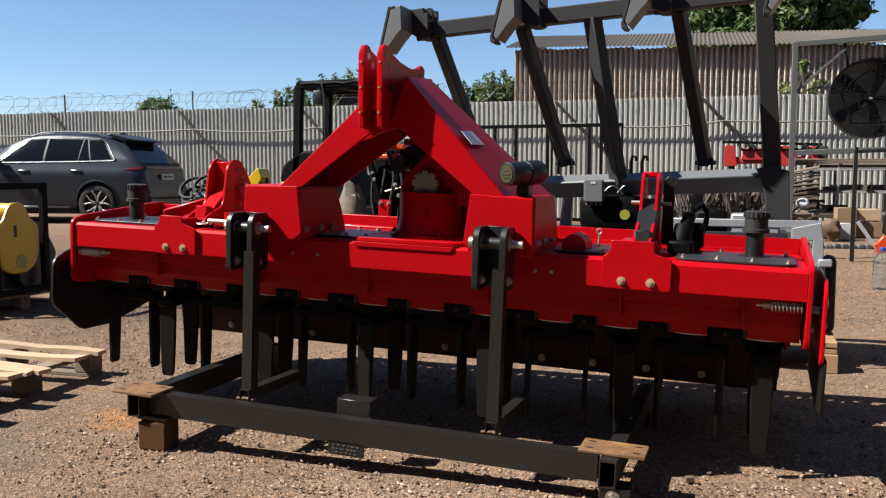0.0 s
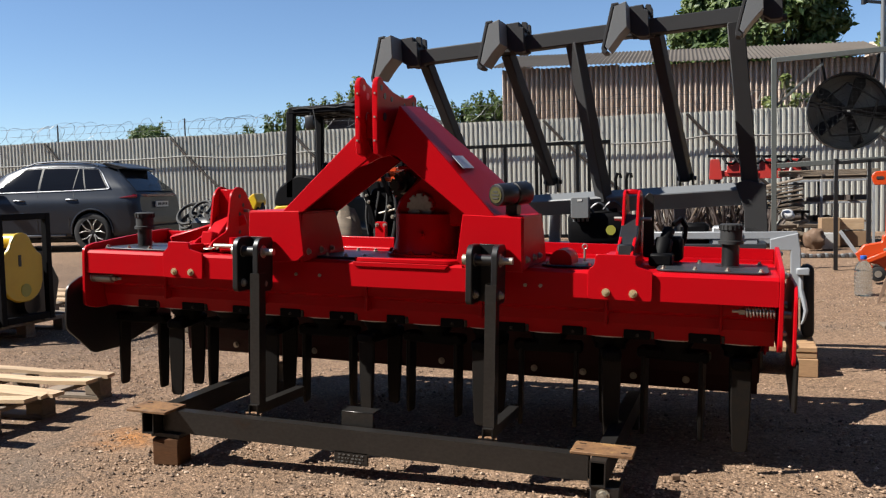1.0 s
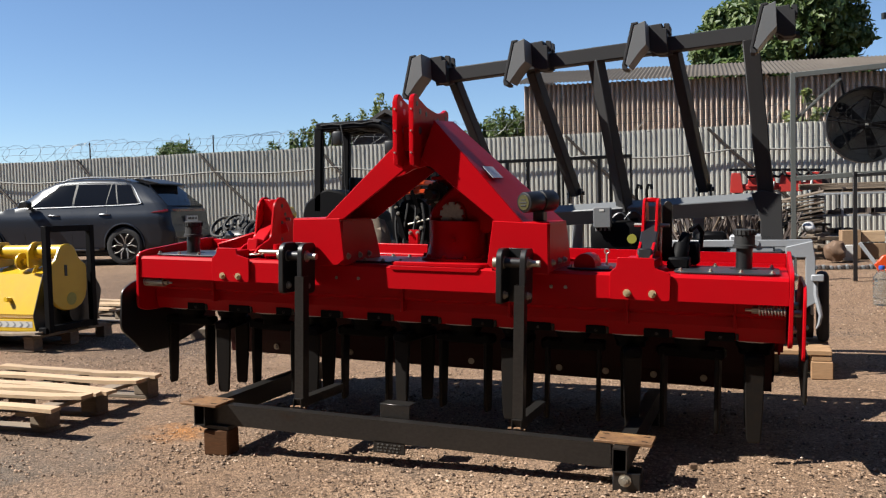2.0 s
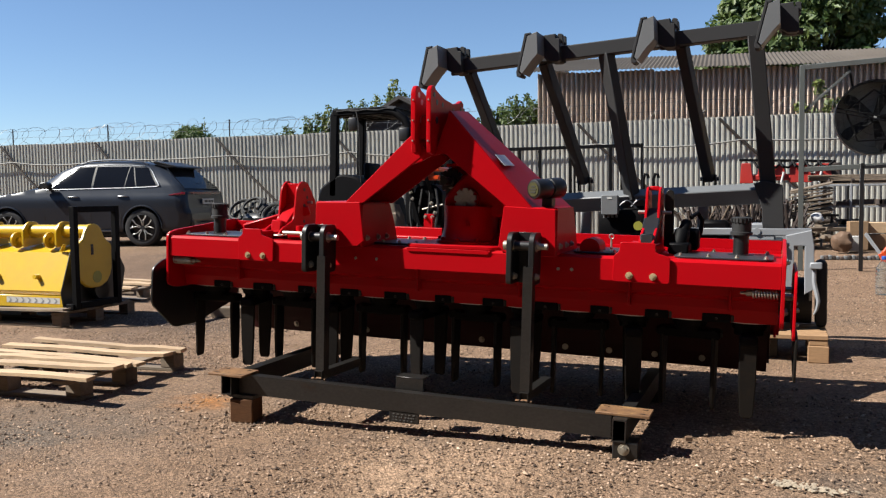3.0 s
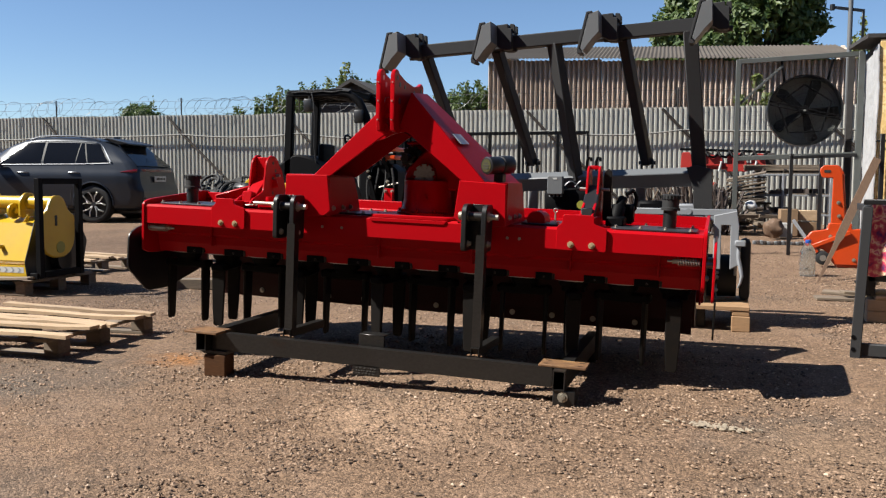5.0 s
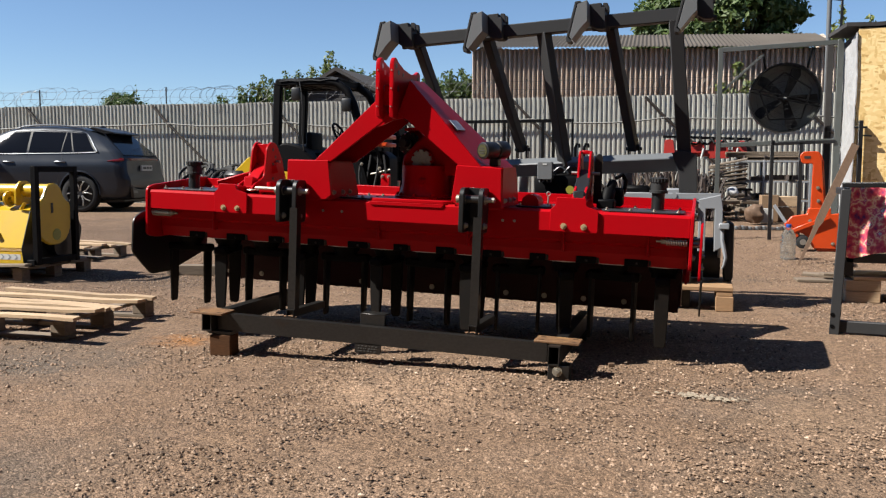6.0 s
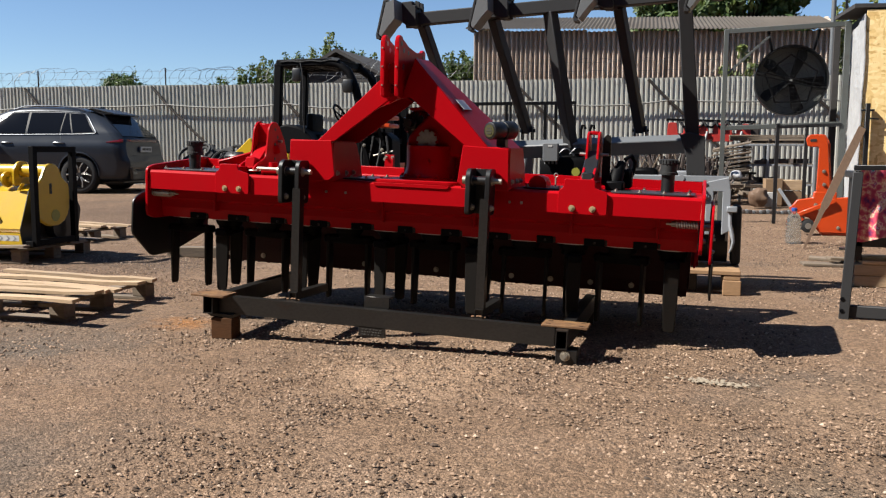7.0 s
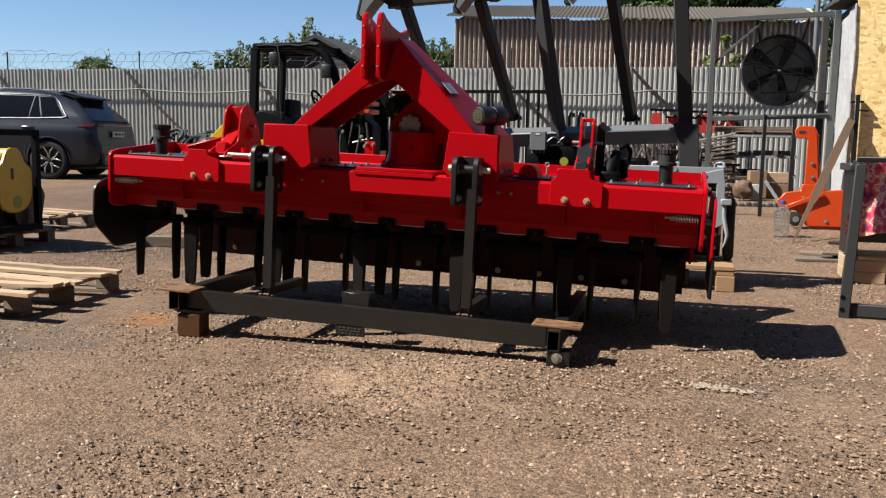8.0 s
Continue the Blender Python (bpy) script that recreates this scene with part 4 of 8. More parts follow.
    # three-point mast: two box legs
    for s in (-1, 1):
        if s < 0:
            f = [(-0.07, -0.082, 0.545), (-0.43, -0.082, 0.205), (-0.336, -0.082, 0.205), (-0.02, -0.082, 0.44)]
            k = [(-0.05, 0.28, 0.60), (-0.52, 0.28, 0.2), (-0.345, 0.28, 0.2), (-0.02, 0.28, 0.44)]
        else:
            f = [(0.088, -0.082, 0.63), (0.478, -0.082, 0.205), (0.362, -0.082, 0.205), (0.03, -0.082, 0.465)]
            k = [(0.045, 0.28, 0.655), (0.575, 0.28, 0.2), (0.362, 0.28, 0.2), (0.03, 0.28, 0.465)]
        def slab(a, way):
            b_ = bm_new()
            lo = [b_.verts.new(p) for p in a]
            hi = [b_.verts.new(Vector(p) + Vector(way)) for p in a]
            b_.faces.new(lo)
            b_.faces.new(hi[::-1])
            for q in range(4):
                b_.faces.new((lo[q], hi[q], hi[(q + 1) % 4], lo[(q + 1) % 4]))
            bmesh.ops.recalc_face_normals(b_, faces=b_.faces[:])
            bmesh.ops.bevel(b_, geom=b_.edges[:], offset=0.003, segments=1, affect="EDGES", profile=0.5)
            return b_

        leg = part("mast_leg", slab(f, (0, 0.012, 0)), RED, H)
        part("leg_back", slab(k, (0, -0.012, 0)), RED, leg)
        n_out = Vector((s * 0.69, 0, 0.72)) * -0.012
        part("leg_outer", slab([Vector(f[0]) + Vector((0, 0.002, 0)), Vector(f[1]) + Vector((0, 0.002, 0)), k[1], k[0]], n_out), RED, leg)
        # foot housing
        bm = bm_new()
        ox, ix = s * 0.587, s * 0.35
        out = [(ox, 0.03), (s * 0.582, 0.203), (ix, 0.21), (s * 0.328, 0.03), (s * 0.36, 0.004), (s * 0.45, -0.004), (ox, -0.004)]
        prism(bm, out, -0.086, -0.072, "y", 0.003)
        part("foot_front", bm, RED, H)
        for xx in (ox - s * 0.006, ix - s * 0.0):
            bm = bm_new()
            prism(bm, rounded([(-0.071, 0.0), (-0.071, 0.2), (0.24, 0.2), (0.30, 0.1), (0.34, 0.008), (0.06, 0.008)], 0.015, 3), xx - 0.007, xx + 0.007, "x", 0.002)
            sp = part("foot_side", bm, RED, H)
            bm = bm_new()
            for y in (-0.02, 0.1, 0.2):
                hexbolt(bm, (xx + s * 0.007, y, 0.04), (s, 0, 0), 0.010)
                hexbolt(bm, (xx - s * 0.007, y, 0.04), (-s, 0, 0), 0.010)
            part("foot_bolts", bm, ZINC, sp)
        bm = bm_new()
        prism(bm, [(ox, -0.072), (ix, -0.072), (ix, 0.24), (ox, 0.24)], 0.196, 0.208, "z", 0.003)
        part("foot_top", bm, RED, H)
        bm = bm_new()
        cyl(bm, (s * 0.70, 0.08, 0.03), (s * 0.70, 0.22, 0.03), 0.045, n=18)
        part("foot_hub", bm, RED, H)
    # arched gusset under the apex
    bm = bm_new()
    out = [(-0.10, 0.385), (-0.02, 0.452), (0.04, 0.47), (0.20, 0.352)] + [(0.175, 0.368), (0.14, 0.40), (0.10, 0.425), (0.05, 0.436), (0.0, 0.425), (-0.05, 0.40)]
    prism(bm, out, -0.080, -0.068, "y", 0.001)
    part("arch_gusset", bm, RED, H)
    # top-link plates with holes
    for x in (-0.055, 0.018):
        bm = bm_new()
        out = [(-0.16, 0.50), (-0.165, 0.70)] + [(-0.13 + 0.035 * math.cos(t), 0.70 + 0.035 * math.sin(t)) for t in np.linspace(math.pi, 0.6, 6)]
        out += [(0.0, 0.69), (0.12, 0.675), (0.2, 0.685), (0.235, 0.70), (0.262, 0.69), (0.265, 0.62), (0.2, 0.55), (0.05, 0.49), (-0.1, 0.43), (-0.15, 0.44)]
        prism(bm, out, x - 0.011, x + 0.011, "x", 0.003)
        tp = part("top_link_plate", bm, RED, H)
        bm = bm_new()
        for y, z, r in ((-0.125, 0.695, 0.012), (-0.09, 0.665, 0.013), (-0.02, 0.66, 0.011), (0.12, 0.645, 0.010), (0.225, 0.66, 0.012), (-0.09, 0.585, 0.017)):
            cyl(bm, (x - 0.0125, y, z), (x + 0.0125, y, z), r, n=14)
        part("link_holes", bm, SILVER if x < 0 else COVER, tp, "bare-edged pin holes")
        bm = bm_new()
        for k in range(3):
            cyl(bm, (x - 0.0, -0.168, 0.49 + 0.09 * k), (x, -0.155, 0.49 + 0.09 * k), 0.004, n=8)
        part("edge_bolts", bm, ZINC, tp)
    bm = bm_new()
    box(bm, -0.045, 0.008, -0.1, 0.2, 0.50, 0.60, 0.004)
    part("mast_web", bm, RED, H)
    # sticker plate on the outer face of the leg
    bm = bm_new()
    n_ = Vector((0.71, -0.06, 0.70)).normalized()
    f0, f1, k0, k1 = Vector((0.088, -0.082, 0.63)), Vector((0.478, -0.082, 0.205)), Vector((0.045, 0.28, 0.655)), Vector((0.575, 0.28, 0.2))
    q = [bm.verts.new(f0.lerp(f1, a).lerp(k0.lerp(k1, a), b) + n_ * 0.016) for a, b in ((0.49, 0.10), (0.60, 0.10), (0.60, 0.40), (0.49, 0.40))]
    bm.faces.new(q)
    ex = bmesh.ops.extrude_face_region(bm, geom=bm.faces[:])
    bmesh.ops.translate(bm, vec=n_ * 0.002, verts=[v for v in ex["geom"] if isinstance(v, bmesh.types.BMVert)])
    part("data_plate", bm, STICKER, H, "small pale data plate")
    # document canister
    p0, p1 = Vector((0.482, -0.085, 0.286)), Vector((0.566, 0.055, 0.295))
    bm = bm_new()
    cyl(bm, p0, p0.lerp(p1, 0.52), 0.043, n=24, bevel=0.006)
    cyl(bm, p0.lerp(p1, 0.5), p0.lerp(p1, 0.56), 0.039, n=24)
    cyl(bm, p0.lerp(p1, 0.55), p1, 0.045, n=24, bevel=0.006)
    can = part("document_canister", bm, PLASTIC, H, "black plastic document canister")
    bm = bm_new()
    w = (p0 - p1).normalized()
    cyl(bm, p0, p0 + w * 0.0025, 0.031, n=24)
    lab = part("round_label", bm, LABEL_OLIVE, can, "round olive-yellow label")
    bm = bm_new()
    u = w.cross(Vector((0, 0, 1))).normalized()
    for k, ln in ((-0.012, 0.03), (0.0, 0.04), (0.012, 0.026)):
        bar(bm, p0 + w * 0.003 + Vector((0, 0, k)) - u * ln / 2, p0 + w * 0.003 + Vector((0, 0, k)) + u * ln / 2, 0.003, 0.005, 0)
    part("label_bars", bm, INK, can)
    bm = bm_new()
    box(bm, 0.505, 0.55, -0.03, 0.04, 0.209, 0.25, 0.004)
    part("canister_bracket", bm, BLACK, can)
    # gearbox
    bm = bm_new()
    prism(bm, rounded([(-0.155, 0.0), (0.30, 0.0), (0.30, 0.38), (-0.155, 0.38)], 0.05), 0.004, 0.022, "z", 0.003)
    gp = part("gearbox_plate", bm, RED, H)
    bm = bm_new()
    prism(bm, rounded([(-0.15, 0.004), (0.27, 0.004), (0.255, -0.016), (-0.135, -0.016)], 0.006, 3), -0.006, 0.004, "y", 0.003)
    part("front_lip", bm, RED, H)
    gx, gy = 0.095, 0.225
    bm = bm_new()
    lathe(bm, [(0.168, 0.02), (0.168, 0.034), (0.150, 0.037), (0.143, 0.05), (0.135, 0.085), (0.132, 0.10), (0.132, 0.2)], 32, Matrix.Translation((gx, gy, 0)))
    gb = part("gearbox_base", bm, RED, H)
    bm = bm_new()
    for k in range(10):
        a = 2 * math.pi * k / 10 + 0.2
        hexbolt(bm, (gx + 0.152 * math.cos(a), gy + 0.152 * math.sin(a), 0.036), (0, 0, 1), 0.010, 0.010)
    hexbolt(bm, (gx + 0.02, gy - 0.13, 0.115), (0, -1, 0.1), 0.013)
    part("flange_bolts", bm, RED, gb)
    bm = bm_new()
    prism(bm, rounded([(gx - 0.125, 0.15), (gx + 0.19, 0.15), (gx + 0.205, 0.30), (gx + 0.15, 0.37), (gx + 0.02, 0.385), (gx - 0.04, 0.33), (gx - 0.125, 0.24)], 0.035), 0.17, 0.44, "y", 0.012)
    prism(bm, rounded([(gx - 0.13, 0.025), (gx + 0.21, 0.025), (gx + 0.205, 0.2), (gx - 0.12, 0.2)], 0.03), 0.25, 0.44, "y", 0.012)
    cyl(bm, (0.0, 0.26, 0.315), (0.0, 0.40, 0.315), 0.075, n=24, bevel=0.006)
    cyl(bm, (0.091, 0.18, 0.229), (0.091, 0.152, 0.229), 0.06, n=24)
    box(bm, gx - 0.10, gx + 0.0, 0.20, 0.34, 0.385, 0.40, 0.005, Matrix.Translation((0, 0, 0.0)) @ Matrix.Rotation(radians(-4), 4, "Y"))
    box(bm, gx + 0.01, gx + 0.10, 0.19, 0.34, 0.392, 0.408, 0.005)
    part("gearbox_housing", bm, RED, H)
    for k in range(7):
        bm = bm_new()
        box(bm, gx + 0.195, gx + 0.215, 0.19, 0.42, 0.17 + 0.022 * k, 0.177 + 0.022 * k, 0.002)
        part("cooling_fin", bm, RED, H)

    def cog(cx, cy, cz, r, teeth, th, material, label):
        bm = bm_new()
        out = []
        for k in range(teeth):
            a0 = 2 * math.pi * k / teeth
            for da, rr in ((0.0, r), (0.62, r), (0.70, r * 0.82), (0.92, r * 0.82)):
                a = a0 + da * 2 * math.pi / teeth
                out.append((cx + rr * math.cos(a), cz + rr * math.sin(a)))
        prism(bm, out, cy - th, cy, "y", 0.0015)
        c_ = part("notched_disc", bm, material, H, label)
        bm = bm_new()
        hexbolt(bm, (cx, cy - th, cz - 0.022), (0, -1, 0), 0.010, 0.012)
        part("disc_bolt", bm, ZINC, c_)

    cog(0.091, 0.151, 0.229, 0.057, 9, 0.012, SILVER, "bare steel notched disc")
    cog(-0.004, 0.215, 0.315, 0.062, 12, 0.016, STEEL, "dull dark steel notched coupling disc")
    bm = bm_new()
    cyl(bm, (-0.004, 0.2, 0.315), (-0.004, 0.10, 0.315), 0.02, n=14)
    cyl(bm, (-0.004, 0.2, 0.315), (-0.004, 0.16, 0.315), 0.03, n=14)
    part("input_shaft", bm, BLACK, H)
    bm = bm_new()
    prism(bm, rounded([(-0.328, -0.02), (-0.268, -0.02), (-0.268, 0.138), (-0.328, 0.138)], 0.008), 0.652, 0.664, "y", 0.002)
    box(bm, -0.275, -0.268, 0.632, 0.652, -0.02, 0.12, 0.002)
    br = part("rear_bracket", bm, RED, H)
    bm = bm_new()
    for xx in (-0.318, -0.278):
        hexbolt(bm, (xx, 0.652, 0.122), (0, -1, 0), 0.007)
    part("bracket_bolts", bm, ZINC, br)
    bm = bm_new()
    for k in range(3):
        sweep(bm, [(-0.02 - 0.03 * t, 0.22 + 0.05 * k, 0.3 - 0.28 * t + 0.05 * math.sin(3 * t + k)) for t in np.linspace(0, 1, 10)], 0.008, 6)
    part("hydraulic_hoses", bm, RUBBER, H)
    # lower hitch ears in black, with pins
    for x0, x1 in ((-0.575, -0.482), (0.415, 0.512)):
        for xx in (x0, x1):
            bm = bm_new()
            prism(bm, rounded([(-0.21, -0.12), (-0.21, 0.075), (-0.185, 0.102), (-0.088, 0.102), (-0.088, -0.12)], 0.022, 4), xx - 0.012, xx + 0.012, "x", 0.003)
            ear = part("hitch_ear", bm, BLACK, H, "black rounded hitch ear")
            bm = bm_new()
            hexbolt(bm, (xx + 0.012, -0.165, 0.045), (1, 0, 0), 0.017, 0.01)
            hexbolt(bm, (xx + 0.012, -0.165, -0.085), (1, 0, 0), 0.012, 0.01)
            part("ear_bolts", bm, ZINC, ear)
        bm = bm_new()
        box(bm, x0, x1, -0.092, -0.0865, -0.12, 0.1, 0.001)
        cyl(bm, (x0, -0.165, 0.045), (x1, -0.165, 0.045), 0.021, n=16)
        part("ear_back", bm, BLACK, H)
        bm = bm_new()
        cyl(bm, (x0 - 0.03, -0.165, 0.045), (x1 + 0.06, -0.165, 0.045), 0.0135, n=16)
        cyl(bm, (x0 - 0.035, -0.165, 0.045), (x0 - 0.02, -0.165, 0.045), 0.02, n=16)
        part("hitch_pin", bm, ZINC, H, "plated hitch pin")
    bm = bm_new()
    for x in (-0.41, -0.30, 0.58, 0.64):
        hexbolt(bm, (x, -0.0, -0.06), (0, -1, 0), 0.005, 0.004)
    part("face_bolts", bm, ZINC, H)
    # pin with an eye standing on the box, and a loose linch pin beside it
    bm = bm_new()
    cyl(bm, (0.757, 0.3, 0.004), (0.757, 0.3, 0.066), 0.005, n=10)
    sweep(bm, [(0.757 + 0.010 * math.cos(t), 0.3, 0.074 + 0.010 * math.sin(t)) for t in np.linspace(0, 2 * math.pi, 15)[:-1]], 0.0032, 6, True)
    part("eye_pin", bm, ZINC, H, "plated pin with an eye")
    bm = bm_new()
    cyl(bm, (0.66, 0.12, 0.016), (0.80, 0.10, 0.016), 0.006, n=8)
    sweep(bm, [(0.83 + 0.026 * math.cos(t), 0.11 + 0.02 * math.sin(t), 0.012) for t in np.linspace(0, 2 * math.pi, 15)[:-1]], 0.004, 6, True)
    part("linch_pin", bm, BRASS, H, "loose brass-coloured linch pin")
    # packer roller with rows of teeth, coloured dark for soil and shade
    rc = Vector((0, 0.98, -0.385))
    bm = bm_new()
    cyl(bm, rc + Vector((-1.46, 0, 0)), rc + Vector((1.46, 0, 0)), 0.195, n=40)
    pr = part("packer_roller", bm, RED_SHADED, H, smooth=True)
    verts, faces = [], []
    for i in range(30):
        x = -1.42 + 2.84 * i / 29
        for k in range(14):
            a = 2 * math.pi * (k + 0.5 * (i % 2)) / 14
            e, t = Vector((0, math.cos(a), math.sin(a))), Vector((0, -math.sin(a), math.cos(a)))
            b = len(verts)
            for rr, w, tt in ((0.19, 0.022, 0.03), (0.235, 0.014, 0.022)):
                for sx, st in ((-1, -1), (1, -1), (1, 1), (-1, 1)):
                    verts.append(rc + Vector((x + sx * w / 2, 0, 0)) + e * rr + t * st * tt / 2)
            faces += [tuple(b + q for q in f) for f in ((0, 1, 5, 4), (1, 2, 6, 5), (2, 3, 7, 6), (3, 0, 4, 7), (4, 5, 6, 7))]
    teeth = raw("roller_teeth", verts, faces, RED_SHADED, pr)
    teeth["kind"] = "stuff"
    bm = bm_new()
    bar(bm, (-1.47, 1.16, -0.1), (1.47, 1.16, -0.1), 0.08, 0.08, 0.006)
    part("roller_frame", bm, RED, H)
    # levelling board before the roller, bolted along its lower edge; shade in its colour
    bm = bm_new()
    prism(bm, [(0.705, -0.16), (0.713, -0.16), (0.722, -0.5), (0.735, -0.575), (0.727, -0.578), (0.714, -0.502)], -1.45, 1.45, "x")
    lb = part("levelling_board", bm, RED_SHADED, H, "red levelling board with shade put into its dark colour", smooth=False)
    for i in range(13):
        bm = bm_new()
        hexbolt(bm, (-1.38 + 0.23 * i, 0.712, -0.535), (0, -1, -0.1), 0.011)
        part("bolt", bm, ZINC, lb)
    for i in range(28):
        bm = bm_new()
        x = -1.40 + 2.8 * i / 27
        bar(bm, (x, 1.16, -0.14), (x, 1.15, -0.42), 0.04, 0.01, 0.002)
        part("scraper", bm, TINE, H)
    for s in (-1, 1):
        bm = bm_new()
        prism(bm, rounded([(0.9, -0.44), (1.06, -0.44), (1.2, -0.1), (1.1, -0.05), (0.95, -0.2)], 0.03), s * 1.475, s * 1.487, "x", 0.002)
        cyl(bm, rc + Vector((s * 1.46, 0, 0)), rc + Vector((s * 1.5, 0, 0)), 0.05, n=18)
        part("roller_end", bm, RED, H)


def build_stand():
    S = thing("steel_stand", "welded stand of raw dark square steel tube", "stand", LEVEL)
    bm = bm_new()
    open_tube(bm, (-0.865, -0.275, -0.655), (0.885, -0.275, -0.655), 0.05, 0.09, 0.004)
    part("front_tube", bm, STEEL, S, smooth=False)
    for x in (-0.9, 0.925):
        bm = bm_new()
        open_tube(bm, (x, -0.352, -0.655), (x, 0.74, -0.655), 0.055, 0.09, 0.005)
        part("side_tube", bm, STEEL, S, smooth=False)
    for x0, x1, y0, y1 in ((-0.985, -0.80, -0.375, -0.23), (0.82, 1.035, -0.30, -0.17)):
        bm = bm_new()
        box(bm, x0, x1, y0, y1, -0.609, -0.598, 0.002)
        pl = part("corner_plate", bm, RUST, S, "rusty flat corner plate")
        bm = bm_new()
        for xx in (x0 + 0.03, x1 - 0.03):
            for yy in (y0 + 0.03, y1 - 0.03):
                bar(bm, (xx - 0.012, yy, -0.5975), (xx + 0.012, yy, -0.5975), 0.008, 0.001, 0)
        part("bolt_slots", bm, BLACK, pl)
    # uprights
    for x in (-0.478, 0.503):
        bm = bm_new()
        open_tube(bm, (x, -0.2, -0.605), (x, -0.195, -0.04), 0.042, 0.05, 0.004, up=(0, 1, 0))
        part("upright", bm, STEEL, S, smooth=False)
        bm = bm_new()
        open_tube(bm, (x, -0.24, -0.59), (x, 0.16, -0.60), 0.04, 0.04, 0.003)
        part("cross_tube", bm, STEEL, S, smooth=False)
        bm = bm_new()
        sweep(bm, [(x + 0.035 * a, -0.232 + 0.002 * math.sin(9 * a), -0.604 - 0.004 * abs(a)) for a in np.linspace(-1, 1, 9)], 0.006, 6)
        part("weld_bead", bm, RUST, S, "pale weld bead")
    # angle plate in the middle and hanging tag
    bm = bm_new()
    box(bm, -0.083, 0.05, -0.245, -0.237, -0.612, -0.553, 0.002)
    box(bm, -0.083, 0.05, -0.245, -0.17, -0.561, -0.553, 0.002)
    ang = part("angle_plate", bm, STEEL, S)
    bm = bm_new()
    for xx in (-0.05, 0.02):
        cyl(bm, (xx, -0.2455, -0.582), (xx, -0.235, -0.582), 0.006, n=10)
    part("plate_holes", bm, BLACK, ang)
    bm = bm_new()
    box(bm, -0.088, 0.052, -0.30, -0.288, -0.745, -0.694, 0.002)
    tag = part("hanging_tag", bm, STEEL, S, "dark tag plate with unreadable scrawl")
    bm = bm_new()
    r = random.Random(5)
    for k in range(3):
        z = -0.708 - 0.013 * k
        x = -0.07
        while x < 0.035:
            w = r.uniform(0.004, 0.012)
            box(bm, x, x + w, -0.3025, -0.3005, z - 0.0025, z + 0.0025, 0)
            x += w + r.uniform(0.003, 0.012)
    part("scrawl", bm, CHALK, tag)
    # legs
    bm = bm_new()
    prism(bm, [(-0.94, -0.70), (-0.77, -0.70), (-0.775, -0.718), (-0.90, -0.718)], -0.322, -0.235, "y", 0.002)
    part("left_leg", bm, STEEL, S)
    bm = bm_new()
    box(bm, 0.90, 1.0, -0.345, -0.25, -0.815, -0.70, 0.003)
    lg = part("right_leg", bm, STEEL, S)
    bm = bm_new()
    hexbolt(bm, (0.945, -0.345, -0.728), (0, -1, 0), 0.016, 0.014)
    part("leg_bolt", bm, ZINC, lg)
    for x in (-0.9, 0.925):
        bm = bm_new()
        box(bm, x - 0.03, x + 0.03, 0.66, 0.72, (-0.812 - 0.028 * (1 if x > 0 else -1)), -0.70, 0.003)
        part("rear_leg", bm, STEEL, S)
    # wooden block under the left leg
    B = thing("wooden_block", "square offcut of brown timber under the stand leg", "wood block", pose(-0.875, -0.29, 0, 0, 0, 4))
    bm = bm_new()
    box(bm, -0.045, 0.075, -0.045, 0.055, -0.006, 0.107, 0.006)
    part("block", bm, BLOCKWOOD, B)


build_harrow()
build_stand()

# ---- pallets and the yellow mulcher ----


def pallet(at, label, lengths, ys, material=None, board=0.1, low=True, group="wooden pallets", inset=0.14, back=0.02):
    """A pallet: top boards along x on stringers with blocks."""
    material = material or WOOD
    P = thing("pallet", label, "pallet", at, group)
    r = random.Random(int(ys[0] * 1000) + 5)
    x0 = min(a for a, _ in lengths) + 0.1
    x1 = max(c for _, c in lengths) - inset
    for (a, c), y in zip(lengths, ys):
        bm = bm_new()
        w = board * r.uniform(0.85, 1.15)
        n = 6
        tilt = r.uniform(-0.012, 0.012)
        v = []
        for k in range(n + 1):
            x = a + (c - a) * k / n
            bend = 0.012 * math.sin(2.5 * k / n + y * 3) + (0.012 * ((k / n) ** 3) if r.random() < 0.6 else 0)
            ja, jb, skew = r.uniform(-0.007, 0.007), r.uniform(-0.007, 0.007), r.uniform(-0.02, 0.02)
            for dy, dz in ((-w / 2 + ja, 0.121), (w / 2 + jb, 0.121), (w / 2 + jb, 0.139 + ja * 0.4), (-w / 2 + ja, 0.139 + jb * 0.4)):
                v.append(bm.verts.new((x + skew * dy / w, y + dy + tilt * k, dz + bend)))
        for k in range(n):
            for j in range(4):
                q = (j + 1) % 4
                bm.faces.new((v[4 * k + j], v[4 * k + q], v[4 * k + 4 + q], v[4 * k + 4 + j]))
        bm.faces.new((v[0], v[3], v[2], v[1]))
        bm.faces.new(v[-4:])
        part("board", bm, material, P, smooth=False)
    for x in (x0, (x0 + x1) / 2, x1):
        bm = bm_new()
        box(bm, x - 0.05, x + 0.05, min(ys) - 0.04, max(ys) + 0.04, 0.098, 0.119, 0.003)
        part("stringer", bm, WOODOLD, P, smooth=False)
        for y in (min(ys) + back, (min(ys) + max(ys)) / 2, max(ys) - 0.02):
            bm = bm_new()
            box(bm, x - 0.05, x + 0.05, y - 0.05, y + 0.05, 0.018, 0.097, 0.004)
            part("block", bm, WOODOLD, P, smooth=False)
    if low:
        for y in (min(ys) + back, (min(ys) + max(ys)) / 2, max(ys) - 0.02):
            bm = bm_new()
            box(bm, x0 - 0.05, x1 + 0.05, y - 0.05, y + 0.05, -0.004, 0.017, 0.003)
            part("bottom_board", bm, WOODOLD, P, smooth=False)
    return P


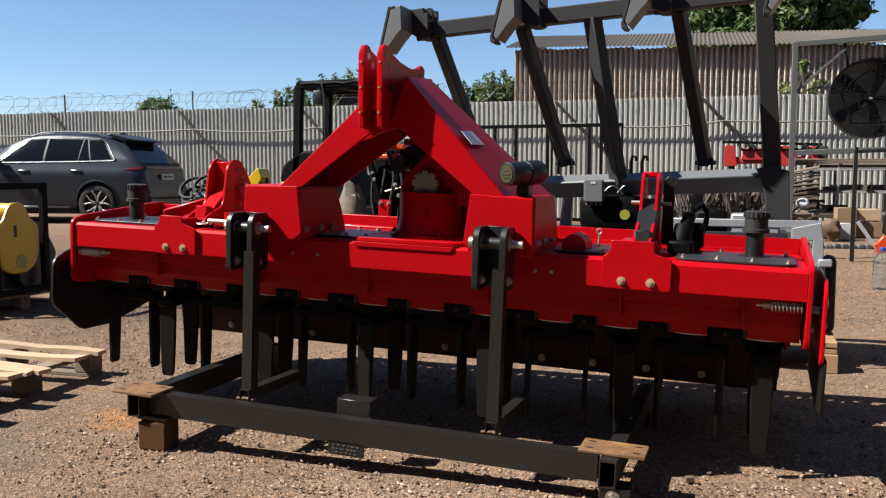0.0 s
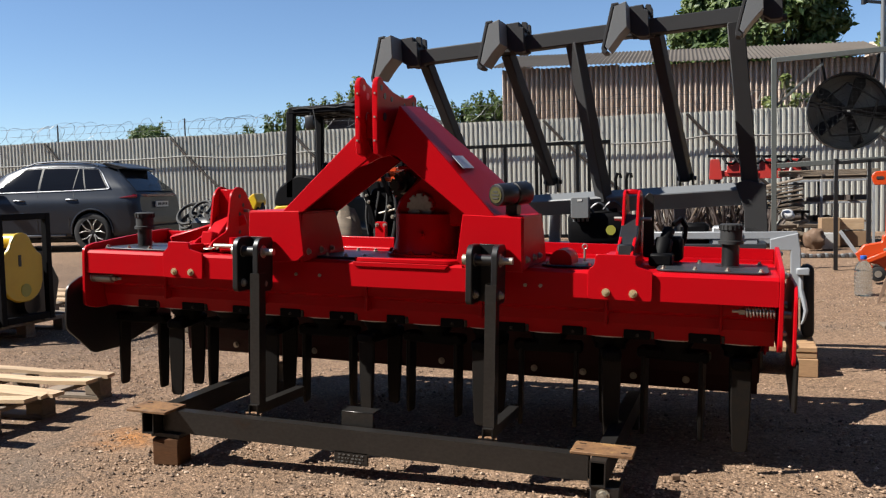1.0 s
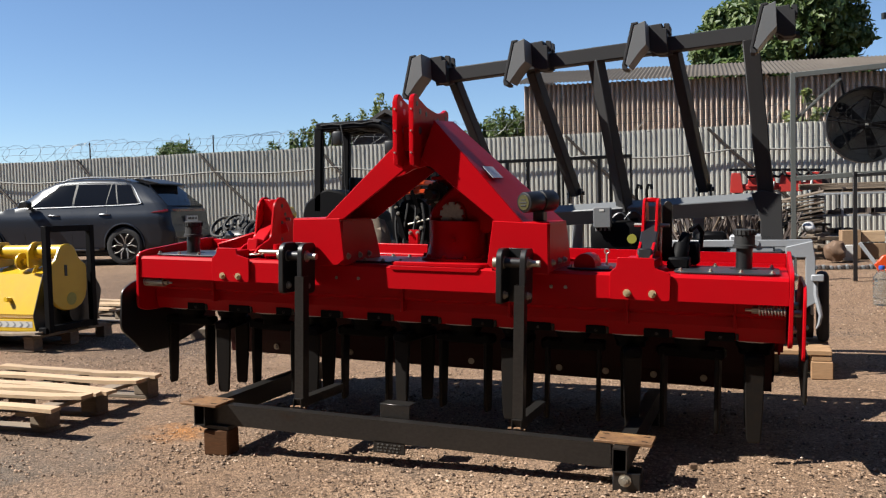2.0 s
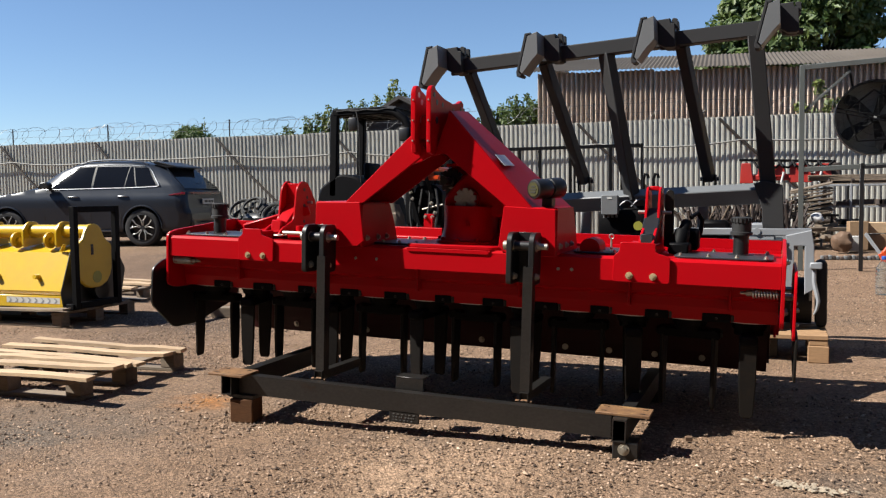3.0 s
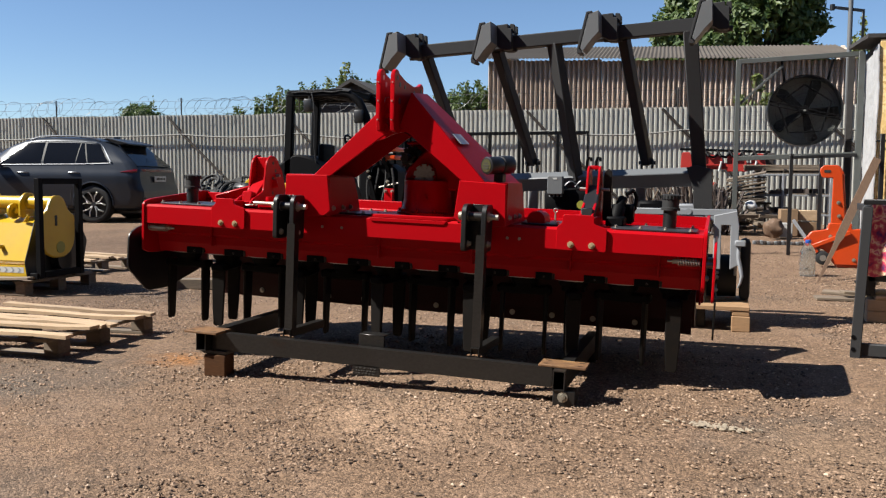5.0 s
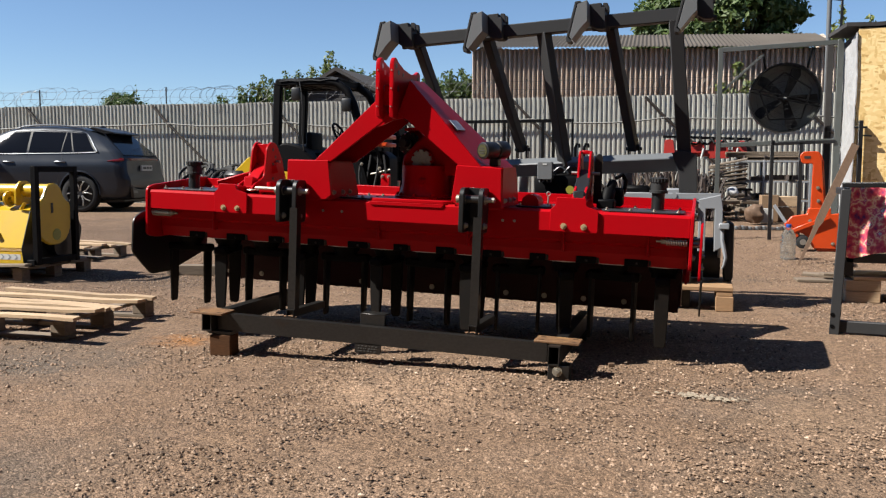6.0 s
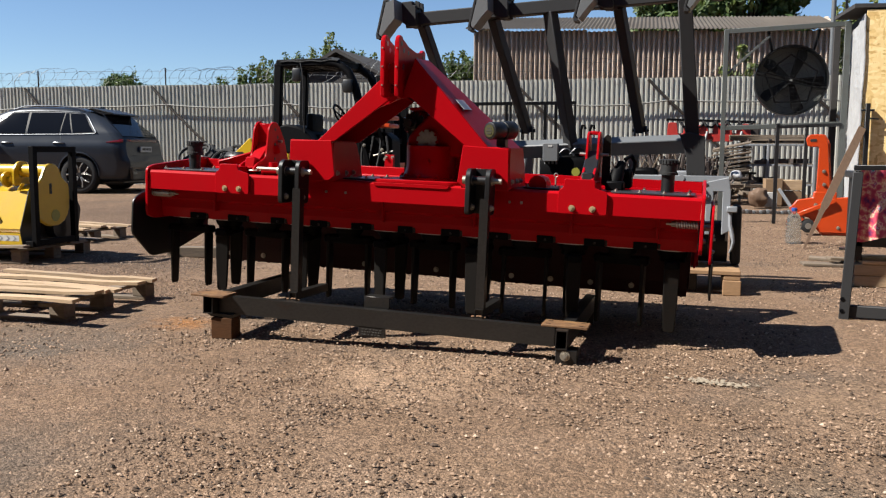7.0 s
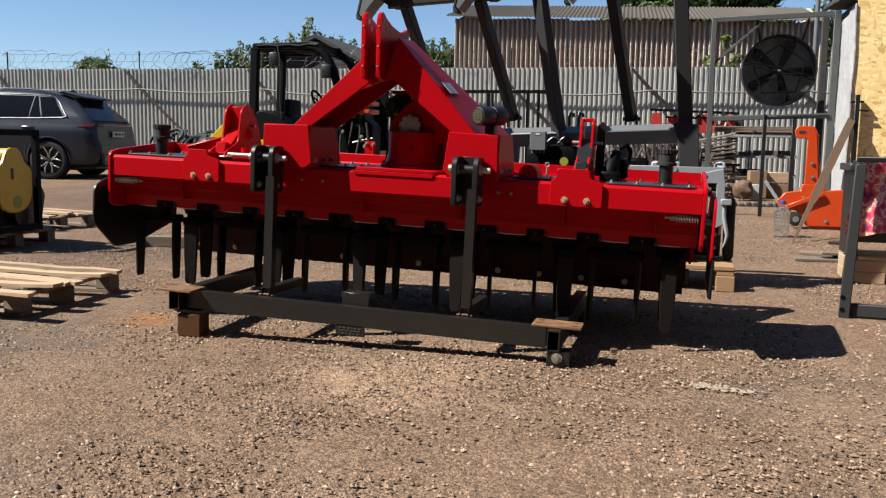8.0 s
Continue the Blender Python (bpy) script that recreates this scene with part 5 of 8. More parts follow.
pallet(pose(0, 0, 0, 0, 0, 2), "empty pallet of pale uneven pine boards on the dirt",
       [(-3.05, -1.775), (-3.05, -1.815), (-3.05, -1.86), (-3.05, -1.83), (-3.05, -1.855), (-3.05, -1.895)], [-0.205, -0.01, 0.165, 0.285, 0.47, 0.71], inset=0.2, board=0.09, back=0.1)
pallet(pose(-4.95, 2.25, 0, 0, 0, 1), "worn wooden pallet under the yellow mulcher", [(-0.75, 0.98)] * 6, [-0.42, -0.25, -0.08, 0.09, 0.26, 0.43], WOODOLD)
pallet(pose(-5.3, 3.75, 0, 0, 0, -6), "empty wooden pallet behind the yellow mulcher", [(-0.6, 0.62), (-0.6, 0.66), (-0.6, 0.6), (-0.6, 0.64), (-0.6, 0.62)], [-0.4, -0.2, 0.0, 0.2, 0.4], WOOD)
bt = thing("timber_beam", "short dark timber lying by the pallet", "timber", pose(-2.95, 2.75, 0, 0, 0, 12))
bm = bm_new()
box(bm, -0.25, 0.25, -0.05, 0.05, -0.004, 0.09, 0.006)
part("beam", bm, WOODOLD, bt, smooth=False)


def build_mulcher():
    M = thing("flail_mulcher", "yellow flail mulcher standing on a wooden pallet", "mulcher", pose(-4.1, 2.0, 0.145))
    # hood: folded sheet
    bm = bm_new()
    prism(bm, [(0.0, 0.02), (-0.03, 0.03), (-0.10, 0.14), (0.02, 0.46), (0.12, 0.50), (0.28, 0.53), (0.52, 0.50), (0.62, 0.3), (0.55, 0.05)], -1.6, 0.0, "x", 0.004)
    part("hood", bm, YELLOW, M, smooth=False)
    bm = bm_new()
    prism(bm, rounded([(-0.11, 0.0), (-0.135, 0.13), (-0.005, 0.49), (0.2, 0.56), (0.5, 0.53), (0.64, 0.28), (0.57, 0.0)], 0.03), 0.0, 0.012, "x", 0.003)
    part("end_plate", bm, BLACK, M, "dark edge of the end plate")
    bm = bm_new()
    cyl(bm, (-1.6, 0.13, 0.635), (0.12, 0.13, 0.635), 0.058, n=24)
    part("top_tube", bm, YELLOW, M)
    for x in (-0.55, -0.18, -0.95, -1.3):
        bm = bm_new()
        prism(bm, rounded([(0.02, 0.50), (0.02, 0.65), (0.08, 0.72), (0.18, 0.72), (0.24, 0.64), (0.24, 0.52)], 0.03), x - 0.012, x + 0.012, "x", 0.003)
        part("tube_bracket", bm, YELLOW, M)
        bm = bm_new()
        cyl(bm, (x - 0.1, 0.05, 0.56), (x - 0.08, 0.05, 0.56), 0.07, n=20)
        cyl(bm, (x - 0.13, 0.05, 0.56), (x - 0.05, 0.05, 0.56), 0.025, n=12)
        part("pulley", bm, YELLOW, M)
        bm = bm_new()
        hexbolt(bm, (x + 0.012, 0.1, 0.6), (1, 0, 0), 0.013)
        part("bracket_bolt", bm, ZINC, M)
    for x in (-0.30, -0.75):
        bm = bm_new()
        cyl(bm, (x, -0.035, 0.25), (x, -0.11, 0.26), 0.02, n=12)
        box(bm, x - 0.035, x + 0.035, -0.045, -0.03, 0.22, 0.28, 0.004)
        part("latch", bm, YELLOW, M)
    bm = bm_new()
    bar(bm, (-0.12, 0.02, 0.47), (-0.03, -0.03, 0.53), 0.03, 0.012, 0.002)
    part("handle", bm, YELLOW, M)
    # hazard strip along the lower edge
    bm = bm_new()
    box(bm, -0.62, -0.03, -0.109, -0.1035, 0.035, 0.085, 0.0, Matrix.Translation((0, 0.0, 0)))
    st = part("warning_strip", bm, WHITE, M, "white strip with dark chevrons")
    for k in range(8):
        bm = bm_new()
        x = -0.60 + 0.072 * k
        prism(bm, [(x, 0.038), (x + 0.016, 0.038), (x + 0.04, 0.06), (x + 0.016, 0.082), (x, 0.082), (x + 0.024, 0.06)], -0.111, -0.1095, "y")
        part("chevron", bm, GREYLIGHT, st, smooth=False)
    bm = bm_new()
    box(bm, -1.6, 0.0, -0.108, -0.06, 0.0, 0.1, 0.004)
    part("lower_sill", bm, YELLOW, M)
    # belt guard: bell-shaped plate
    bm = bm_new()
    prof = [(0.16, 0.05), (0.172, 0.09), (0.20, 0.14), (0.25, 0.18), (0.31, 0.20), (0.40, 0.205), (0.50, 0.205), (0.525, 0.195), (0.55, 0.16), (0.58, 0.125), (0.62, 0.105), (0.66, 0.085), (0.69, 0.055), (0.70, 0.025)]
    out = [(0.10 + w, z) for z, w in prof] + [(0.10 - w, z) for z, w in prof[::-1]]
    prism(bm, out, 0.13, 0.165, "x", 0.008)
    gd = part("belt_guard", bm, YELLOW, M, "bell-shaped yellow belt guard")
    bm = bm_new()
    box(bm, 0.1645, 0.168, 0.055, 0.085, 0.44, 0.53, 0.001)
    part("slot", bm, INK, gd, "dark inspection slot")
    bm = bm_new()
    cyl(bm, (0.1645, 0.12, 0.25), (0.1675, 0.12, 0.25), 0.052, n=20)
    part("round_sticker", bm, LABEL_Y, gd, "faded round sticker")
    bm = bm_new()
    cyl(bm, (-1.5, 0.25, 0.13), (0.1, 0.25, 0.13), 0.09, n=20)
    part("rotor_drum", bm, BLACK, M)
    F = thing("welded_rack", "dark welded steel post rack beside the mulcher", "rack", pose(-3.93, 2.1, 0.145))
    for y in (-0.23, 0.25):
        bm = bm_new()
        bar(bm, (0, y, 0.0), (0, y, 0.85), 0.05, 0.05, 0.003)
        part("post", bm, NIGHT, F)
    for z in (0.825, 0.03):
        bm = bm_new()
        bar(bm, (0, -0.205, z), (0, 0.225, z), 0.05, 0.05, 0.003)
        part("rail", bm, NIGHT, F)
    bm = bm_new()
    box(bm, -0.08, 0.0, -0.27, -0.22, -0.004, 0.045, 0.003)
    part("foot", bm, NIGHT, F)


build_mulcher()


# ---- the parked car ----


def build_car():
    C = thing("car", "graphite grey sport utility car parked along the fence", "car", pose(-9.255, 11.08, 0.138, 0, 0, 12))

    def along(d, keys):
        """Smooth value between keys of (distance from the rear, value)."""
        return float(np.interp(d, [k[0] for k in keys], [k[1] for k in keys]))

    ROOF = [(0, 1.50), (0.3, 1.58), (0.7, 1.635), (1.2, 1.67), (1.8, 1.69), (2.2, 1.68), (2.5, 1.635), (2.8, 1.53), (3.1, 1.36), (3.4, 1.17), (3.5, 1.115), (3.8, 1.08), (4.2, 1.02), (4.5, 0.94), (4.7, 0.80), (4.77, 0.66)]
    WIDE = [(0, 0.83), (0.04, 0.875), (0.1, 0.91), (0.22, 0.937), (0.45, 0.948), (4.0, 0.948), (4.4, 0.91), (4.65, 0.82), (4.77, 0.68)]

    def lean(z):
        """How far the tail lies ahead of the bumper at height z."""
        return float(np.interp(z, [0.2, 0.36, 0.5, 0.62, 0.74, 0.9, 1.02, 1.12, 1.3, 1.5, 1.6], [0.16, 0.05, 0.0, 0.0, 0.05, 0.075, 0.08, 0.16, 0.36, 0.58, 0.66]))

    def section(d):
        """Half section at d: (half width, height) from the sill to the middle of the roof."""
        w, top = along(d, WIDE), along(d, ROOF)
        belt = min(1.12 + 0.03 * max(0.0, 1.2 - d), top - 0.03)
        low = [(0.80, 0.24), (0.92, 0.27), (0.962, 0.33), (0.972, 0.42), (0.982, 0.55), (0.993, 0.66), (1.0, 0.76), (1.0, 0.84), (0.996, 0.90), (0.985, 0.95), (0.968, 1.0), (0.948, 1.05)]
        fine = list(np.arange(0.26, 1.06, 0.03))
        pts = [(w * low[0][0], low[0][1])]
        pts += [(w * float(np.interp(z, [q[1] for q in low], [q[0] for q in low])), min(float(z), belt - 0.008 * (len(fine) - i))) for i, z in enumerate(fine)]
        pts.append((w * 0.925, belt))
        edge = top - 0.075 if top > 1.25 else belt + (top - belt) * 0.5
        rw = 0.60 + 0.05 * min(1.0, d / 0.8)
        for k in range(1, 9):
            u = k / 8
            pts.append((w * 0.925 + (rw - w * 0.925) * (u ** 1.25), belt + (edge - belt) * u))
        pts += [(rw * 0.94, edge + (top - edge) * 0.45), (rw * 0.82, edge + (top - edge) * 0.72), (rw * 0.5, edge + (top - edge) * 0.93), (0.0, top)]
        return pts

    def place(d, y, z):
        fade = max(0.0, 1 - d / 1.3)
        return Vector((-(d + lean(z) * fade), y, z))

    def skin(x, z, out=0.0):
        """A point of the near flank, x metres ahead of the rear bumper at height z, pushed out a little."""
        d = x
        for _ in range(6):
            d = max(0.0, x - lean(z) * max(0.0, 1 - d / 1.3))
        pts = section(d)
        y = float(np.interp(z, [p[1] for p in pts[2:-3]], [p[0] for p in pts[2:-3]]))
        return Vector((-x, -y - out, z + out * 0.3))

    ds = [0.0, 0.012, 0.03, 0.06, 0.1, 0.15] + list(np.arange(0.2, 4.6, 0.03)) + [4.62, 4.68, 4.72, 4.77]
    bm = bm_new()
    rings = []
    for d in ds:
        pts = section(d)
        ring = [(y, z) for y, z in pts] + [(-y, z) for y, z in pts[-2::-1]]
        row = []
        for y, z in ring:
            p = place(d, -y, z)
            for wx in (-0.98, -3.83):
                if abs(p.y) > 0.7 and (p.x - wx) ** 2 + (z - 0.385) ** 2 < 0.40 ** 2:
                    p.y = 0.66 if p.y > 0 else -0.66
            row.append(bm.verts.new(p))
        rings.append(row)
    n = len(rings[0])
    for r0, r1 in zip(rings, rings[1:]):
        for j in range(n):
            bm.faces.new((r0[j], r0[(j + 1) % n], r1[(j + 1) % n], r1[j]))
    h = n // 2
    for row, way in ((rings[0], 1), (rings[-1], -1)):
        for j in range(h):
            q = (row[j], row[j + 1], row[n - 2 - j], row[n - 1 - j]) if j < h - 1 else (row[j], row[j + 1], row[n - 1 - j])
            bm.faces.new(q)
    part("body", bm, CARPAINT, C)

    def pane(name, outline, material=GLASS_DARK, out=0.004):
        """A pane that follows the flank inside a four-cornered outline of (x, z)."""
        bm = bm_new()
        m_, rows = 8, []
        for i in range(m_ + 1):
            u = i / m_
            lo = Vector(outline[0]).lerp(Vector(outline[1]), u)
            hi = Vector(outline[3]).lerp(Vector(outline[2]), u)
            rows.append([bm.verts.new(skin(*lo.lerp(hi, j / 6), out)) for j in range(7)])
        for p, q in zip(rows, rows[1:]):
            for j in range(6):
                bm.faces.new((p[j], q[j], q[j + 1], p[j + 1]))
        ex = bmesh.ops.extrude_face_region(bm, geom=bm.faces[:])
        bmesh.ops.translate(bm, vec=(0, 0.018, -0.004), verts=[v for v in ex["geom"] if isinstance(v, bmesh.types.BMVert)])
        return part(name, bm, material, C)

    pane("window_surround", [(0.62, 1.155), (2.98, 1.125), (2.36, 1.575), (0.97, 1.545)], INK, 0.001)
    pane("front_window", [(2.06, 1.15), (2.9, 1.145), (2.38, 1.545), (2.05, 1.56)])
    pane("rear_window", [(1.37, 1.155), (2.01, 1.15), (2.0, 1.56), (1.33, 1.55)])
    pane("pillar_window", [(1.13, 1.16), (1.345, 1.157), (1.305, 1.55), (1.25, 1.545)])
    pane("quarter_window", [(0.70, 1.18), (1.1, 1.163), (1.22, 1.54), (0.95, 1.525)])
    bm = bm_new()
    sweep(bm, [skin(x, z, 0.005) for x, z in ((3.0, 1.118), (2.6, 1.122), (2.2, 1.126), (1.8, 1.13), (1.4, 1.134), (1.0, 1.14), (0.7, 1.15), (0.63, 1.165))], 0.008, 6)
    sweep(bm, [skin(x, z, 0.006) for x, z in ((0.63, 1.165), (0.66, 1.21), (0.74, 1.31), (0.84, 1.44), (0.93, 1.53), (1.02, 1.56))], [0.02, 0.018, 0.012, 0.010, 0.009, 0.007], 6)
    sweep(bm, [skin(x, z, 0.004) for x, z in ((1.02, 1.56), (1.4, 1.58), (1.8, 1.59), (2.1, 1.588), (2.36, 1.575), (2.6, 1.46), (2.85, 1.27))], 0.007, 6)
    part("window_trim", bm, CHROME, C, "bright chrome window trim")
    bm = bm_new()
    rail = [(0.98, 1.605), (1.1, 1.66), (1.5, 1.70), (1.9, 1.705), (2.2, 1.69), (2.4, 1.63)]
    sweep(bm, [(-x, -0.60, z - 0.012) for x, z in rail], 0.016, 8)
    part("roof_rail", bm, CHROME, C, "bright roof rail")
    # rear glass, spoiler and fin
    bm = bm_new()
    rows = []
    for k in range(9):
        z = 1.11 + 0.41 * k / 8
        hw = 0.80 - 0.19 * k / 8
        rows.append([bm.verts.new((-lean(z) + 0.012 + 0.015 * (1 - (j / 5 - 1) ** 2), hw * (j / 5 - 1), z)) for j in range(11)])
    for p, q in zip(rows, rows[1:]):
        for j in range(10):
            bm.faces.new((p[j], p[j + 1], q[j + 1], q[j]))
    ex = bmesh.ops.extrude_face_region(bm, geom=bm.faces[:])
    bmesh.ops.translate(bm, vec=(-0.02, 0, -0.01), verts=[v for v in ex["geom"] if isinstance(v, bmesh.types.BMVert)])
    part("tailgate_window", bm, GLASS_DARK, C)
    bm = bm_new()
    prism(bm, rounded([(-0.40, 1.525), (-0.42, 1.555), (-0.85, 1.66), (-0.95, 1.64), (-0.62, 1.515)], 0.02), -0.60, 0.60, "y", 0.012)
    part("roof_spoiler", bm, PLASTIC, C, "black roof spoiler")
    bm = bm_new()
    prism(bm, [(-1.05, 1.655), (-0.82, 1.63), (-0.88, 1.705), (-0.92, 1.71)], -0.014, 0.014, "y", 0.004)
    part("antenna_fin", bm, CARPAINT, C)
    # lamp band across the tail and round the corner
    bm = bm_new()
    rows = []
    for k in range(13):
        y = 0.87 * (k / 6 - 1)
        bow = 0.035 * (1 - (y / 0.87) ** 4)
        rows.append([bm.verts.new((-0.085 - 0.06 * abs(y / 0.87) ** 6 + bow, y, z)) for z in (1.0, 1.045)])
    for p, q in zip(rows, rows[1:]):
        bm.faces.new((p[0], q[0], q[1], p[1]))
    ex = bmesh.ops.extrude_face_region(bm, geom=bm.faces[:])
    bmesh.ops.translate(bm, vec=(-0.05, 0, 0), verts=[v for v in ex["geom"] if isinstance(v, bmesh.types.BMVert)])
    lb = part("tail_lamp", bm, TAIL, C, "thin red tail lamp band")
    bm = bm_new()
    sweep(bm, [skin(x, z, 0.0) for x, z in ((0.12, 1.01), (0.2, 1.0), (0.3, 0.995), (0.42, 0.985))], [0.028, 0.028, 0.022, 0.008], 8)
    part("lamp_corner", bm, TAIL, lb)
    bm = bm_new()
    box(bm, -0.05, -0.018, -0.26, 0.26, 0.80, 0.91, 0.004)
    pl = part("number_plate", bm, PLATE, C)
    for y0, y1 in ((-0.2, -0.05), (-0.02, 0.09), (0.12, 0.21)):
        bm = bm_new()
        box(bm, -0.0185, -0.0145, y0, y1, 0.835, 0.88, 0.0)
        part("plate_bar", bm, INK, pl)
    bm = bm_new()
    prism(bm, rounded([(-0.80, 0.27), (0.80, 0.27), (0.86, 0.50), (0.6, 0.44), (-0.6, 0.44), (-0.86, 0.50)], 0.03), -0.03, 0.02, "y", 0.006, Matrix.Translation((0.012, 0, 0)) @ Matrix.Rotation(radians(90), 4, "Z"))
    part("rear_diffuser", bm, PLASTIC, C)
    for s in (-1, 1):
        bm = bm_new()
        prism(bm, [(s * 0.60, 0.37), (s * 0.80, 0.37), (s * 0.84, 0.52), (s * 0.80, 0.43), (s * 0.64, 0.41)], -0.03, 0.02, "y", 0.003, Matrix.Translation((0.02, 0, 0)) @ Matrix.Rotation(radians(90), 4, "Z"))
        part("exhaust_trim", bm, CHROME, C)
    # sill, handles, joints, mirror
    bm = bm_new()
    box(bm, -3.3, -1.5, -0.945, -0.91, 0.285, 0.325, 0.008)
    part("sill_trim", bm, CHROME, C)
    bm = bm_new()
    box(bm, -4.6, -0.2, -0.70, 0.70, 0.17, 0.26, 0.03)
    part("underbody", bm, PLASTIC, C)
    for x in (1.36, 2.40):
        bm = bm_new()
        sweep(bm, [skin(x - 0.11, 0.965, 0.004), skin(x - 0.08, 0.968, 0.022), skin(x + 0.08, 0.97, 0.022), skin(x + 0.11, 0.967, 0.004)], 0.015, 8)
        part("door_handle", bm, CHROME, C)
    for keys in (((1.34, 1.12), (1.32, 1.0), (1.36, 0.8), (1.42, 0.6), (1.44, 0.42)), ((2.04, 1.12), (2.05, 0.9), (2.05, 0.6), (2.05, 0.38)), ((2.98, 1.1), (3.02, 0.9), (3.02, 0.6), (3.0, 0.38))):
        bm = bm_new()
        sweep(bm, [skin(x, z, -0.002) for x, z in keys], 0.005, 4)
        part("door_gap", bm, INK, C)
    bm = bm_new()
    prism(bm, rounded([(-3.06, 1.14), (-2.84, 1.14), (-2.82, 1.22), (-2.88, 1.275), (-3.0, 1.26)], 0.03), -1.10, -0.93, "y", 0.02)
    part("mirror", bm, PLASTIC, C)
    bm = bm_new()
    bar(bm, (-2.93, -0.96, 1.16), (-2.9, -0.86, 1.13), 0.07, 0.03, 0.006)
    part("mirror_foot", bm, PLASTIC, C)
    # wheels
    for wx, s in ((-0.98, -1), (-3.83, -1), (-0.98, 1), (-3.83, 1)):
        m = Matrix.Translation((wx, s * 0.825, 0.362)) @ Matrix.Rotation(radians(90 if s < 0 else -90), 4, "X")
        bm = bm_new()
        lathe(bm, [(0.262, -0.11), (0.33, -0.12), (0.355, -0.105), (0.362, -0.06), (0.362, 0.06), (0.355, 0.105), (0.33, 0.12), (0.264, 0.112), (0.262, -0.108)], 40, m)
        wh = part("tyre", bm, RUBBER, C)
        bm = bm_new()
        lathe(bm, [(0.262, -0.1), (0.264, 0.116), (0.254, 0.118), (0.246, 0.09), (0.235, 0.02), (0.0, 0.02)], 40, m)
        cyl(bm, m @ Vector((0, 0, 0.0)), m @ Vector((0, 0, 0.03)), 0.25, n=28)
        part("rim", bm, BLACK, wh, "dark alloy rim")
        for k in range(5):
            bm = bm_new()
            for da in (-1, 1):
                a = 2 * math.pi * k / 5 + 0.3
                inner, outer = a + 0.16 * da, a + 0.36 * da
                p0 = m @ Vector((0.045 * math.cos(inner), 0.045 * math.sin(inner), 0.085))
                p1 = m @ Vector((0.15 * math.cos(a + 0.17 * da), 0.15 * math.sin(a + 0.17 * da), 0.105))
                p2 = m @ Vector((0.25 * math.cos(outer), 0.25 * math.sin(outer), 0.110))
                bar(bm, p0, p1, 0.017, 0.02, 0.003, up=(0, 1, 0))
                bar(bm, p1, p2, 0.020, 0.02, 0.003, up=(0, 1, 0))
            part("spoke", bm, SILVER, wh)
        bm = bm_new()
        cyl(bm, m @ Vector((0, 0, 0.03)), m @ Vector((0, 0, 0.10)), 0.042, n=16)
        part("hub_cap", bm, COVER, wh)
        bm = bm_new()
        pts = []
        for t in np.linspace(-0.12, math.pi + 0.12, 28):
            q = skin(-wx - 0.405 * math.cos(t), max(0.30, 0.385 + 0.405 * math.sin(t)), 0.002)
            pts.append((q.x, q.y * -s, q.z))
        sweep(bm, pts, 0.017, 6)
        part("arch_lip", bm, CARPAINT, C)


build_car()


# ---- forklift behind the harrow ----


